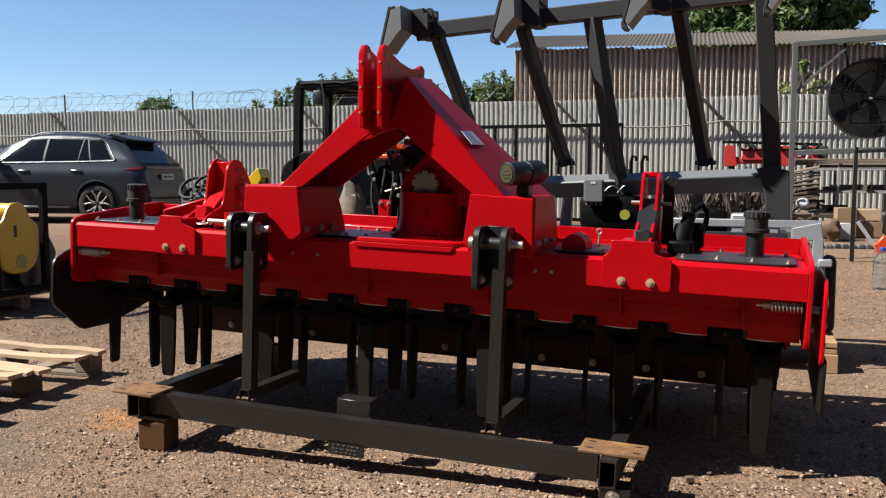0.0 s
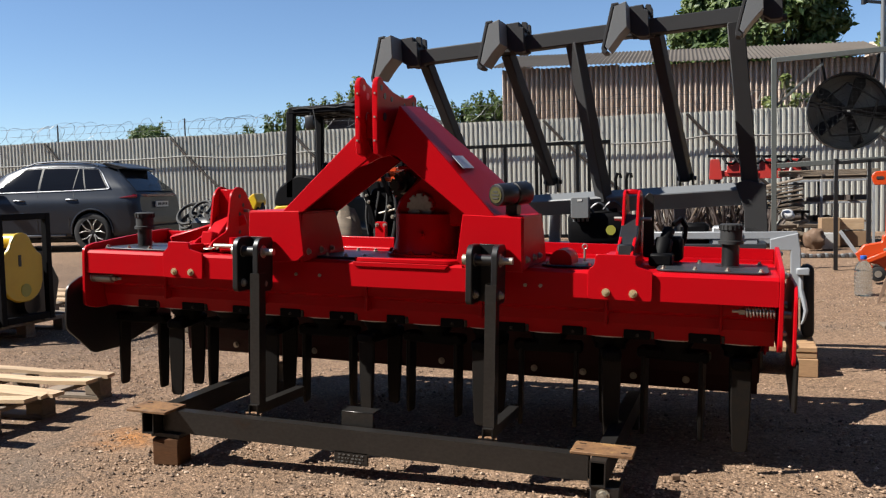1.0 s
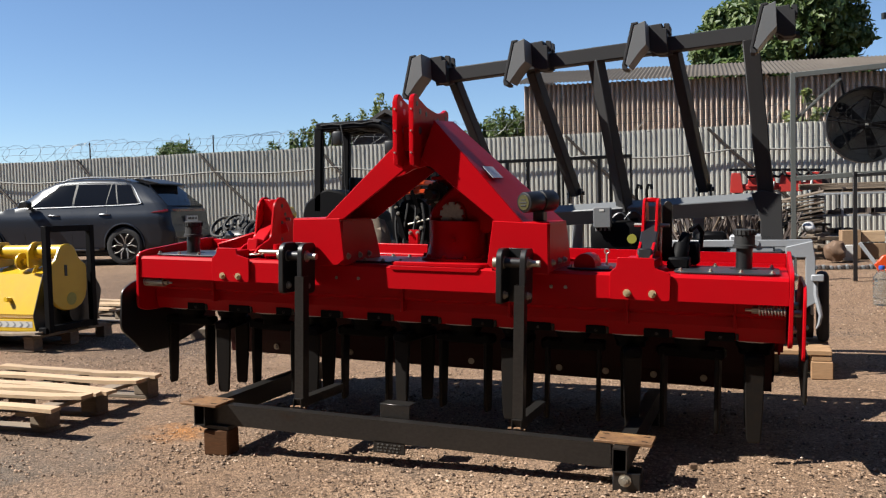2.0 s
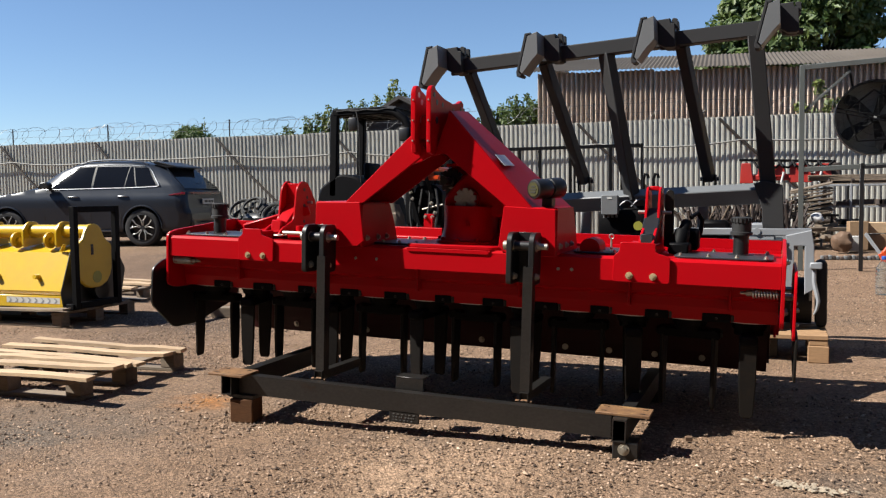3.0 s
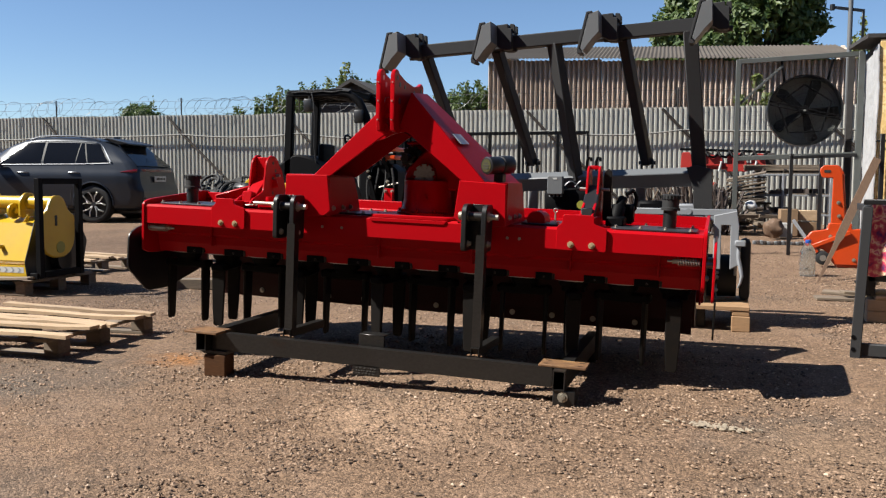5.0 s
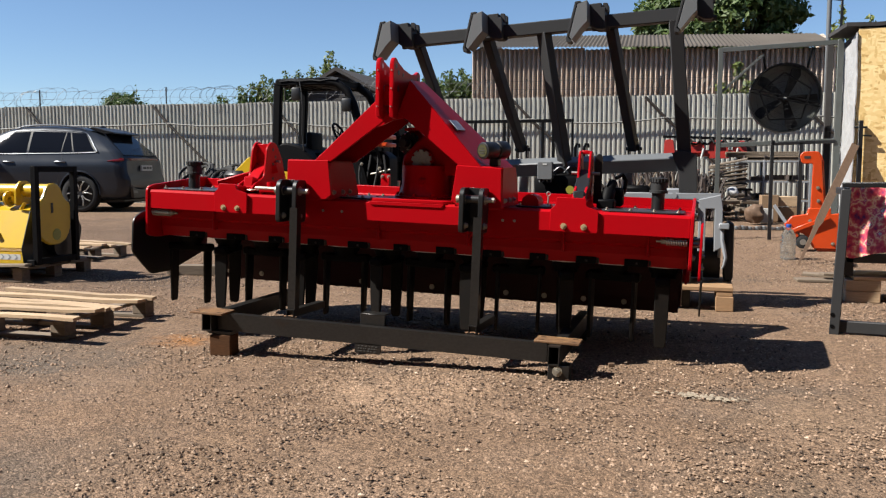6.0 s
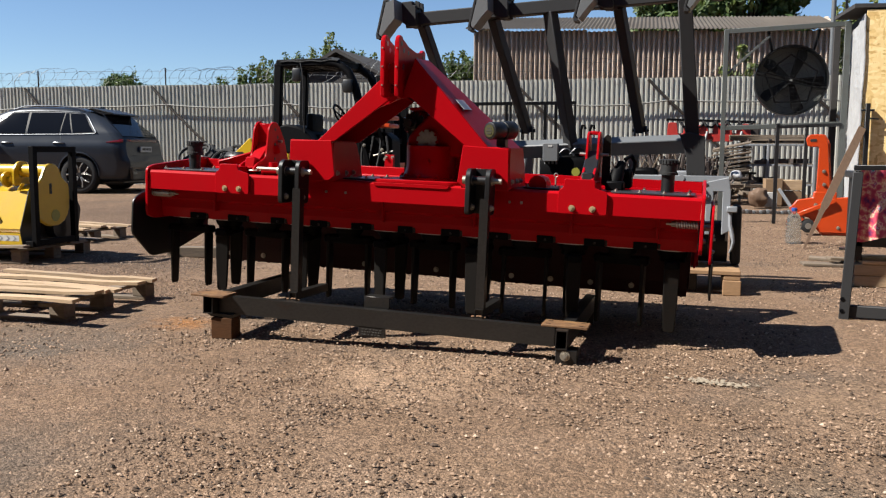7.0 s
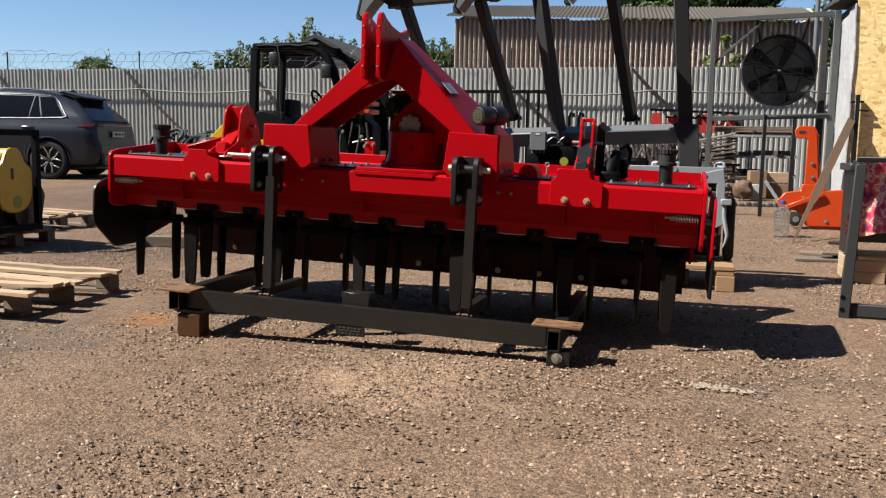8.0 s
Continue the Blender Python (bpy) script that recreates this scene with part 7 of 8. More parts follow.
    cyl(bm, (-0.17, -0.09, 0.075), (-0.17, 0.05, 0.075), 0.078, n=24, bevel=0.015)
    wl = part("wheel", bm, RUBBER, O)
    bm = bm_new()
    cyl(bm, (-0.17, -0.095, 0.075), (-0.17, -0.085, 0.075), 0.035, n=16)
    part("wheel_hub", bm, ZINC, wl)
    bm = bm_new()
    bar(bm, (-0.34, -0.085, 0.18), (0.10, -0.085, 0.37), 0.03, 0.045, 0.004)
    part("front_bar", bm, ORANGE, O)
    bm = bm_new()
    bar(bm, (-0.36, -0.075, 0.30), (-0.24, -0.075, 0.13), 0.03, 0.06, 0.004)
    part("toe_plate", bm, ORANGE, O)
    for x, z in ((-0.06, 0.27), (0.15, 0.06), (-0.24, 0.22), (-0.10, 0.32), (-0.03, 0.7), (-0.02, 0.55)):
        bm = bm_new()
        hexbolt(bm, (x, -0.06, z), (0, -1, 0), 0.014)
        part("bolt", bm, ZINC, O)
    bm = bm_new()
    box(bm, -0.02, 0.5, -0.03, 0.22, -0.034, 0.0, 0.005)
    part("skid", bm, ORANGE, O)
    # bottle of water
    W = thing("water_bottle", "large clear plastic water bottle with blue cap", "bottle", pose(2.44, 5.72, ground_z(0, 5.72)) @ Matrix.Scale(0.8, 4))
    bm = bm_new()
    pr = [(0.0, 0.0), (0.088, 0.0), (0.098, 0.012)]
    for k in range(6):
        z = 0.03 + 0.042 * k
        pr += [(0.098, z), (0.098, z + 0.026), (0.092, z + 0.034)]
    pr += [(0.098, 0.29), (0.09, 0.33), (0.06, 0.385), (0.035, 0.41), (0.03, 0.43)]
    lathe(bm, pr, 24)
    part("bottle", bm, WATER, W)
    bm = bm_new()
    cyl(bm, (0, 0, 0.425), (0, 0, 0.47), 0.036, n=18, bevel=0.005)
    part("cap", bm, BLUECAP, W)
    # leaning plank and boards
    P = thing("leaning_plank", "rough brown plank leaning against a post", "plank", pose(0, 0, 0))
    bm = bm_new()
    v = []
    p0, p1 = Vector((2.5, 5.25, 0.0)), Vector((3.22, 6.75, 1.27))
    for t, w in ((0.0, 0.012), (0.1, 0.03), (0.3, 0.045), (0.34, 0.072), (0.6, 0.078), (1.0, 0.075)):
        p = p0.lerp(p1, t)
        for dx, dy in ((-w / 2, 0), (w / 2, 0), (w / 2, 0.028), (-w / 2, 0.028)):
            v.append(bm.verts.new(p + Vector((dx, dy, -dx * 0.45))))
    for i in range(5):
        for j in range(4):
            q = (j + 1) % 4
            bm.faces.new((v[4 * i + j], v[4 * i + q], v[4 * i + 4 + q], v[4 * i + 4 + j]))
    bm.faces.new((v[0], v[3], v[2], v[1]))
    bm.faces.new(v[-4:])
    part("plank", bm, PLANK, P, smooth=False)
    K = thing("dark_post", "dark upright post with crossbar by the board wall", "post", pose(3.27, 6.80, ground_z(0, 6.8)))
    bm = bm_new()
    bar(bm, (0, 0, 0), (0, 0, 1.5), 0.05, 0.05, 0.004)
    bar(bm, (-0.07, -0.01, 1.42), (0.07, -0.01, 1.42), 0.025, 0.025, 0.003)
    bar(bm, (0.0, -0.01, 1.33), (0.12, -0.01, 1.32), 0.02, 0.02, 0.003)
    part("post", bm, BLACK, K)
    for i, (x, y, a, l, w) in enumerate(((2.55, 3.93, 4, 0.40, 0.20), (2.68, 4.12, -8, 0.5, 0.18), (2.78, 3.98, 12, 0.45, 0.12))):
        Q = thing("loose_board", "short weathered brown board lying on the dirt", "board", pose(x, y, 0.0 + 0.022 * i, 0, 1.5 * i, a), "loose boards")
        bm = bm_new()
        box(bm, -l / 2, l / 2, -w / 2, w / 2, 0, 0.022, 0.003)
        part("board", bm, WOODOLD, Q, smooth=False)
    ST = thing("dark_strip", "thin dark offcut lying on the dirt", "offcut", pose(2.95, 5.3, ground_z(0, 5.3), 0, 0, -20))
    bm = bm_new()
    box(bm, -0.1, 0.1, -0.07, 0.07, -0.002, 0.02, 0.003)
    part("offcut", bm, BLACK, ST)
    # roller chain on the ground
    CH = thing("chain", "grey steel chain strip lying on the dirt", "chain", pose(2.35, 9.1, ground_z(0, 9.1), 0, 0, 4))
    for i in range(26):
        bm = bm_new()
        x = -0.35 + 0.048 * i
        box(bm, x, x + 0.04, -0.05, 0.05, 0.0, 0.05 + 0.008 * math.sin(i), 0.006)
        part("chain_link", bm, SCRAP if i % 2 else LIDGREY, CH)


build_right()


# ---- caged fan, shelves and scrap in front of the fence ----


def build_cage():
    z0 = ground_z(0, 7.8)
    C = thing("mesh_partition", "grey steel frame partition with welded wire mesh", "mesh screen", pose(0, 7.75, z0))
    for x, w in ((1.72, 0.06), (3.15, 0.075)):
        bm = bm_new()
        bar(bm, (x, 0, -0.004), (x, 0, 2.47 + 0.04 * (x - 1.7)), w, 0.05, 0.004)
        part("post", bm, MESHGREY, C)
    for z in (2.445, 1.22):
        bm = bm_new()
        bar(bm, (1.72, 0.0, z), (3.17, 0.0, z + 0.05), 0.045, 0.06, 0.004)
        part("rail", bm, MESHGREY, C)
    bm = bm_new()
    bar(bm, (1.75, 0.02, 1.92), (2.25, 0.02, 2.38), 0.03, 0.03, 0.003)
    part("corner_brace", bm, MESHGREY, C)
    bm = bm_new()
    for i in range(29):
        x = 1.75 + 0.05 * i
        cyl(bm, (x, -0.01, 1.24), (x, -0.01, 2.42), 0.0006, n=4)
    for i in range(24):
        z = 1.26 + 0.05 * i
        cyl(bm, (1.74, -0.013, z), (3.15, -0.013, z + 0.03), 0.0006, n=4)
    ms = part("wire_mesh", bm, GREY, C, smooth=False)
    ms["kind"] = "stuff"
    for x, zz in ((2.385, 1.28), (2.73, 1.25)):
        bm = bm_new()
        bar(bm, (x, -0.02, 0.0), (x, -0.02, zz), 0.045, 0.04, 0.003)
        part("black_post", bm, BLACK, C)
    bm = bm_new()
    bar(bm, (2.385, -0.02, 1.235), (3.13, -0.02, 1.26), 0.04, 0.04, 0.003)
    part("black_rail", bm, BLACK, C)
    bm = bm_new()
    bar(bm, (2.43, -0.04, 0.45), (2.72, -0.06, 0.02), 0.05, 0.04, 0.003)
    part("pale_brace", bm, GREYLIGHT, C)
    # industrial fan hung behind the mesh
    F = thing("industrial_fan", "large black drum fan behind wire mesh", "fan", pose(2.53, 7.95, 1.90))
    bm = bm_new()
    lathe(bm, [(0.435, -0.12), (0.445, -0.12), (0.445, 0.12), (0.435, 0.12), (0.435, -0.12)], 48, Matrix.Rotation(radians(90), 4, "X"))
    part("drum", bm, PLASTIC, F)
    bm = bm_new()
    lathe(bm, [(0.0, -0.02), (0.43, -0.02), (0.43, 0.0), (0.0, 0.0)], 40, Matrix.Translation((0, 0.11, 0)) @ Matrix.Rotation(radians(90), 4, "X"))
    part("back_disc", bm, FANGREY, F)
    for k in range(5):
        bm = bm_new()
        a = radians(72 * k + 20)
        m = Matrix.Rotation(a, 4, "Y") @ Matrix.Translation((0, 0.0, 0.22)) @ Matrix.Rotation(radians(24), 4, "Z")
        prism(bm, rounded([(-0.035, -0.17), (0.035, -0.17), (0.085, 0.12), (0.05, 0.195), (-0.07, 0.17)], 0.02), -0.006, 0.006, "y", 0.002, m)
        part("blade", bm, NIGHT, F)
    bm = bm_new()
    cyl(bm, (0, -0.06, 0), (0, 0.08, 0), 0.06, n=20)
    part("hub", bm, NIGHT, F)
    bm = bm_new()
    cyl(bm, (0, -0.075, 0), (0, -0.06, 0), 0.018, n=14)
    part("hub_cap", bm, WHITE, F)
    bm = bm_new()
    for k in range(6):
        r = 0.07 + 0.07 * k
        sweep(bm, [(r * math.cos(t), -0.122, r * math.sin(t)) for t in np.linspace(0, 2 * math.pi, 33)[:-1]], 0.0016, 3, True)
    part("guard_grille", bm, NIGHT, F)
    for k in range(5):
        a = 2 * math.pi * k / 5 + 0.35
        b = a + 2 * math.pi / 5
        bm = bm_new()
        cyl(bm, (0.33 * math.cos(a), -0.05, 0.33 * math.sin(a)), (0.33 * math.cos(b), -0.05, 0.33 * math.sin(b)), 0.011, n=6)
        part("tie_rod", bm, NIGHT, F)
    for dz in (-0.022, 0.022):
        bm = bm_new()
        bar(bm, (-0.42, -0.1, 0.10 + dz), (0.42, -0.1, -0.10 + dz), 0.018, 0.018, 0.003)
        part("bracing_bar", bm, NIGHT, F)
    for s in (-1, 1):
        bm = bm_new()
        bar(bm, (s * 0.25, -0.1, 0.36), (s * 0.3, -0.19, 0.62), 0.025, 0.02, 0.003)
        part("hanger", bm, NIGHT, F)


build_cage()


def build_scrap():
    gz = ground_z(0, 11.5)
    # shelf racks along the fence
    R = thing("pipe_rack", "weathered steel pipe rack loaded with scrap", "rack", pose(2.1, 11.4, gz))
    for x in (0.0, 0.42, 1.15):
        for y in (0, 0.6):
            bm = bm_new()
            bar(bm, (x, y, -0.004), (x, y, 0.98), 0.035, 0.035, 0.003)
            part("post", bm, GREYLIGHT, R)
    for z in (0.3, 0.62, 0.96):
        for y in (0, 0.6):
            bm = bm_new()
            bar(bm, (-0.02, y, z), (1.17, y, z), 0.03, 0.03, 0.003)
            part("rail", bm, GREYLIGHT, R)
        bm = bm_new()
        box(bm, 0.0, 1.15, 0.03, 0.57, z + 0.016, z + 0.03, 0.002)
        part("shelf_board", bm, WOODOLD, R)
    r = random.Random(21)
    for k in range(16):
        T = thing("scrap_part", "rusty dark steel offcut on the rack", "scrap", pose(2.2 + r.uniform(0, 0.95), 11.5 + r.uniform(0, 0.35), gz + r.choice((0.332, 0.652, 0.992)), 0, 0, r.uniform(0, 180)), "scrap on the rack")
        bm = bm_new()
        if k % 3 == 0:
            cyl(bm, (-r.uniform(0.1, 0.3), 0, 0.04), (r.uniform(0.1, 0.3), 0, 0.04), 0.04, n=12)
        elif k % 3 == 1:
            open_tube(bm, (-0.25, 0, 0.04), (0.25, 0, 0.04), 0.06, 0.08, 0.005)
        else:
            prism(bm, rounded([(-0.12, -0.1), (0.14, -0.08), (0.1, 0.1), (-0.1, 0.08)], 0.03), 0, r.uniform(0.03, 0.09), "z", 0.004)
        part("steel_piece", bm, SCRAP, T)
    # long boards on the rack
    for k in range(4):
        T = thing("long_board", "weathered board stacked on the pipe rack", "board", pose(2.45, 11.6, gz + 1.03 + 0.025 * k, 0, 0, 2 * k - 3), "stacked boards")
        bm = bm_new()
        box(bm, -0.55, 0.9, -0.08, 0.08, 0, 0.023, 0.003)
        part("board", bm, WOODOLD, T, smooth=False)
    # cartons, crates, log, bag
    for x, y, w, h, d, m_, lab, cat in ((2.56, 10.6, 0.26, 0.42, 0.25, CARTON, "brown cardboard carton standing on the dirt", "carton"),
                                       (2.86, 10.75, 0.36, 0.22, 0.3, CARTON, "wide brown cardboard carton", "carton"),
                                       (2.86, 10.75, 0.32, 0.16, 0.26, WOOD, "pale wooden crate on a brown carton", "crate"),
                                       (2.50, 10.2, 0.18, 0.22, 0.2, WHITE, "white paper wrapped box", "box")):
        zz = gz + (0.24 if cat == "crate" else 0.0)
        T = thing(cat, lab, cat, pose(x, y, zz, 0, 0, 6))
        bm = bm_new()
        box(bm, -w / 2, w / 2, -d / 2, d / 2, -0.002, h, 0.006)
        part("box_body", bm, m_, T)
        bm = bm_new()
        box(bm, -w / 2 - 0.002, w / 2 + 0.002, -0.03, 0.03, h - 0.001, h + 0.003, 0.0)
        part("tape", bm, WOODOLD, T)
    L_ = thing("burlap_bundle", "lumpy tan burlap bundle lying on the dirt", "bundle", pose(2.33, 10.0, gz))
    bm = bm_new()
    bmesh.ops.create_icosphere(bm, subdivisions=3, radius=1.0)
    for v in bm.verts:
        k = 1 + 0.3 * noise.noise(v.co * 1.7) + 0.12 * noise.noise(v.co * 5)
        v.co = Vector((v.co.x * 0.15 * k, v.co.y * 0.13 * k, max(-0.003, 0.14 + v.co.z * 0.15 * k)))
    part("bundle_body", bm, PLANK, L_)
    B = thing("white_bag", "crumpled white plastic bag on the scrap", "bag", pose(2.02, 10.9, gz + 0.36))
    bm = bm_new()
    bmesh.ops.create_icosphere(bm, subdivisions=3, radius=0.09)
    for v in bm.verts:
        k = 1 + 0.3 * noise.noise(v.co * 14)
        v.co = Vector((v.co.x * k * 1.1, v.co.y * k, v.co.z * k * 0.9 + 0.1))
    part("bag_body", bm, FILM, B)
    W = thing("stone_pile", "pile of weathered planks and broken stone", "rubble", pose(1.9, 10.9, gz))
    bm = bm_new()
    for k in range(22):
        a = r.uniform(0, 6.28)
        m = Matrix.Translation((r.uniform(-0.4, 0.45), r.uniform(-0.3, 0.3), 0.04 + 0.016 * k * r.uniform(0.6, 1.1))) @ Euler((r.uniform(-0.3, 0.3), r.uniform(-0.3, 0.3), a)).to_matrix().to_4x4()
        box(bm, -0.16, 0.16, -0.06, 0.06, -0.03, 0.03, 0.008, m)
    ob = part("rubble", bm, WOODOLD, W, smooth=False)
    ob["kind"] = "stuff"
    # stacked flat boards at the right of the red machine
    for k in range(9):
        T = thing("flat_board", "grey weathered plank in a leaning stack", "plank", pose(1.95, 11.2, gz + 0.5 + 0.055 * k, 6 * math.sin(k), -9 + 3 * math.sin(k * 2.1), 8 * math.sin(k * 1.3)), "leaning stack of planks")
        bm = bm_new()
        box(bm, -0.32, 0.3, -0.12, 0.12, -0.012, 0.012, 0.003)
        part("board", bm, WOODOLD, T, smooth=False)
    U = thing("trestle", "dark steel trestle under the plank stack", "trestle", pose(1.7, 11.4, gz))
    for x in (0.0, 0.55):
        bm = bm_new()
        bar(bm, (x, 0, -0.004), (x, 0, 0.48), 0.04, 0.04, 0.003)
        part("leg", bm, BLACK, U)
    bm = bm_new()
    bar(bm, (-0.1, 0, 0.485), (0.65, 0, 0.485), 0.04, 0.04, 0.003)
    part("rail", bm, BLACK, U)
    # tangle of bars and branches
    S = thing("scrap_heap", "tangled heap of rusty bars, pipes and sticks", "scrap heap", pose(0.95, 11.0, gz))
    bm = bm_new()
    for k in range(300):
        p = Vector((r.uniform(-0.8, 0.8), r.uniform(-0.5, 0.5), 0.0))
        h = r.uniform(0.35, 1.02) * (1 - 0.3 * abs(p.x))
        w = Vector((r.uniform(-0.35, 0.35), r.uniform(-0.3, 0.3), h))
        cyl(bm, p, p + w, r.uniform(0.008, 0.026), n=5)
    ob = part("bar_tangle", bm, SCRAP, S, smooth=False)
    ob["kind"] = "stuff"
    bm = bm_new()
    for k in range(50):
        p = Vector((r.uniform(-0.7, 0.5), r.uniform(-0.5, 0.4), r.uniform(0.0, 0.2)))
        w = Vector((r.uniform(-0.4, 0.4), r.uniform(-0.3, 0.3), r.uniform(0.3, 0.8)))
        cyl(bm, p, p + w, r.uniform(0.008, 0.018), n=5)
    ob = part("stick_tangle", bm, WOODOLD, S, smooth=False)
    ob["kind"] = "stuff"
    # red implement stored high
    M = thing("red_implement", "faded red implement with black hoses against the fence", "implement", pose(1.56, 12.3, gz))
    bm = bm_new()
    box(bm, -0.70, 0.70, -0.2, 0.3, 1.06, 1.17, 0.02)
    part("main_beam", bm, RED_OLD, M)
    for x0, x1, z0, z1 in ((-0.72, -0.5, 1.02, 1.36), (-0.44, 0.02, 1.12, 1.31), (0.06, 0.42, 1.02, 1.34), (0.46, 0.72, 1.12, 1.33)):
        bm = bm_new()
        prism(bm, rounded([(x0, z0), (x0 + 0.02, z1), (x1 - 0.05, z1), (x1, z0)], 0.03), -0.23, -0.19, "y", 0.006)
        part("guard_panel", bm, RED_OLD, M)
    bm = bm_new()
    bar(bm, (-0.74, -0.1, 1.42), (0.78, -0.1, 1.36), 0.05, 0.045, 0.004)
    part("black_top_bar", bm, NIGHT, M)
    bm = bm_new()
    bar(bm, (-0.6, -0.24, 0.86), (-0.1, -0.24, 0.80), 0.05, 0.05, 0.004)
    part("lower_bar", bm, RED_OLD, M)
    for k in range(6):
        bm = bm_new()
        x = -0.5 + 0.2 * k
        sweep(bm, [(x, -0.2, 1.38), (x + 0.06, -0.27, 1.29), (x + 0.15, -0.26, 1.27), (x + 0.24, -0.22, 1.36)], 0.022, 6)
        part("hose", bm, NIGHT, M)
    for x in (-0.06, 0.52):
        bm = bm_new()
        cyl(bm, (x, -0.26, 1.02), (x + 0.04, -0.26, 1.2), 0.02, n=10)
        part("white_rod", bm, WHITE, M)
    bm = bm_new()
    box(bm, 0.66, 0.86, -0.15, 0.2, 0.95, 1.34, 0.02)
    part("end_box", bm, SCRAP, M)
    for x in (-0.6, 0.6):
        bm = bm_new()
        box(bm, x - 0.05, x + 0.05, -0.1, 0.2, -0.004, 1.06, 0.006)
        part("support", bm, STEEL, M)
    # black gate frame
    K = thing("gate_frame", "black square tube gate frame standing upright", "gate frame", pose(-2.1, 12.0, ground_z(0, 12)))
    for x in (-1.35, -0.93, -0.55, 0.02, 0.1, 0.75, 0.95, 1.3):
        bm = bm_new()
        w = 0.03 if x in (0.1, 1.3) else 0.05
        bar(bm, (x, 0, 0), (x, 0, 1.69), w, 0.05, 0.003)
        part("post", bm, NIGHT, K)
    for z in (1.72, 0.1):
        bm = bm_new()
        bar(bm, (-1.38, 0, z), (1.32, 0, z), 0.05, 0.06, 0.003)
        part("rail", bm, NIGHT, K)
    # orange and black machine glimpsed behind the harrow mast
    N_ = thing("orange_implement", "orange and black implement head standing behind the harrow", "implement", pose(-1.29, 3.1, ground_z(0, 3.1)))
    for z in (1.175, 1.245):
        bm = bm_new()
        box(bm, -0.13, 0.13, -0.06, 0.2, z, z + 0.036, 0.008)
        part("orange_bar", bm, ORANGE, N_)
    bm = bm_new()
    prism(bm, rounded([(-0.14, 0.0), (0.14, 0.0), (0.14, 1.08), (0.06, 1.14), (-0.10, 1.12), (-0.14, 1.0)], 0.03), -0.02, 0.2, "y", 0.008)
    box(bm, -0.12, 0.10, -0.05, -0.02, 0.86, 1.02, 0.008)
    part("black_body", bm, NIGHT, N_)
    bm = bm_new()
    bar(bm, (-0.05, -0.09, 1.40), (0.06, -0.05, 1.06), 0.05, 0.03, 0.006)
    bar(bm, (-0.16, -0.07, 1.22), (-0.05, -0.06, 0.80), 0.06, 0.04, 0.006)
    part("black_lever", bm, NIGHT, N_)
    for x, z in ((-0.115, 1.07), (-0.10, 1.02), (0.07, 0.98), (0.1, 0.9)):
        bm = bm_new()
        hexbolt(bm, (x, -0.092, z), (0, -1, 0), 0.011)
        cyl(bm, (x, -0.09, z), (x, 0.0, z), 0.007, n=8)
        part("bolt", bm, ZINC, N_)
    bm = bm_new()
    cyl(bm, (-0.02, -0.07, 0.93), (0.16, -0.06, 0.97), 0.008, n=8)
    part("rod", bm, ZINC, N_)
    for k in range(4):
        bm = bm_new()
        sweep(bm, [(0.10 - 0.07 * k + 0.02 * math.sin(4 * t + k), -0.06 - 0.03 * t, 1.1 - 0.4 * t) for t in np.linspace(0, 1, 9)], 0.011, 6)
        part("hose", bm, RUBBER, N_)
    S_ = thing("canvas_sack", "tan canvas sack leaning on the black implement", "sack", pose(-1.58, 3.0, ground_z(0, 3.0)))
    bm = bm_new()
    bmesh.ops.create_icosphere(bm, subdivisions=3, radius=1.0)
    for v in bm.verts:
        k = 1 + 0.16 * noise.noise(v.co * 2.2)
        v.co = Vector((v.co.x * 0.15 * k, v.co.y * 0.13 * k, 0.5 + v.co.z * 0.5 * k))
    part("sack_body", bm, WOODOLD, S_)
    # hoses and engine parts on a low table at the left
    H = thing("hose_pile", "black hydraulic hoses and parts piled on pipes", "hoses", pose(-4.0, 5.0, ground_z(0, 5)))
    bm = bm_new()
    for k in range(34):
        a0 = r.uniform(0, 6.28)
        c = Vector((r.uniform(-0.4, 0.45), r.uniform(-0.18, 0.18), 0.76 + r.uniform(0, 0.2)))
        rr = r.uniform(0.06, 0.15)
        sweep(bm, [c + Vector((rr * math.cos(a0 + t), 0.1 * math.sin(t + a0), rr * 0.75 * math.sin(a0 + t))) for t in np.linspace(0, 5.0, 16)], 0.018, 6)
    ob = part("hose_tangle", bm, RUBBER, H)
    ob["kind"] = "stuff"
    bm = bm_new()
    box(bm, -0.3, 0.1, -0.2, 0.2, 0.66, 0.86, 0.05)
    box(bm, 0.1, 0.4, -0.15, 0.15, 0.66, 0.95, 0.05)
    part("engine_parts", bm, BLACK, H)
    bm = bm_new()
    prism(bm, rounded([(0.2, 0.9), (0.45, 1.12), (0.5, 1.02), (0.42, 0.88)], 0.03), -0.1, 0.1, "y", 0.01)
    part("yellow_cover", bm, YELLOW, H)
    for y in (-0.12, 0.12):
        bm = bm_new()
        cyl(bm, (-0.6, y, 0.64), (0.9, y, 0.64), 0.022, n=10)
        part("pipe", bm, WHITE, H)
    for x in (-0.45, 0.7):
        bm = bm_new()
        box(bm, x - 0.03, x + 0.03, -0.2, 0.2, -0.004, 0.617, 0.004)
        part("trestle", bm, STEEL, H)


build_scrap()


# ---- buildings and trees ----


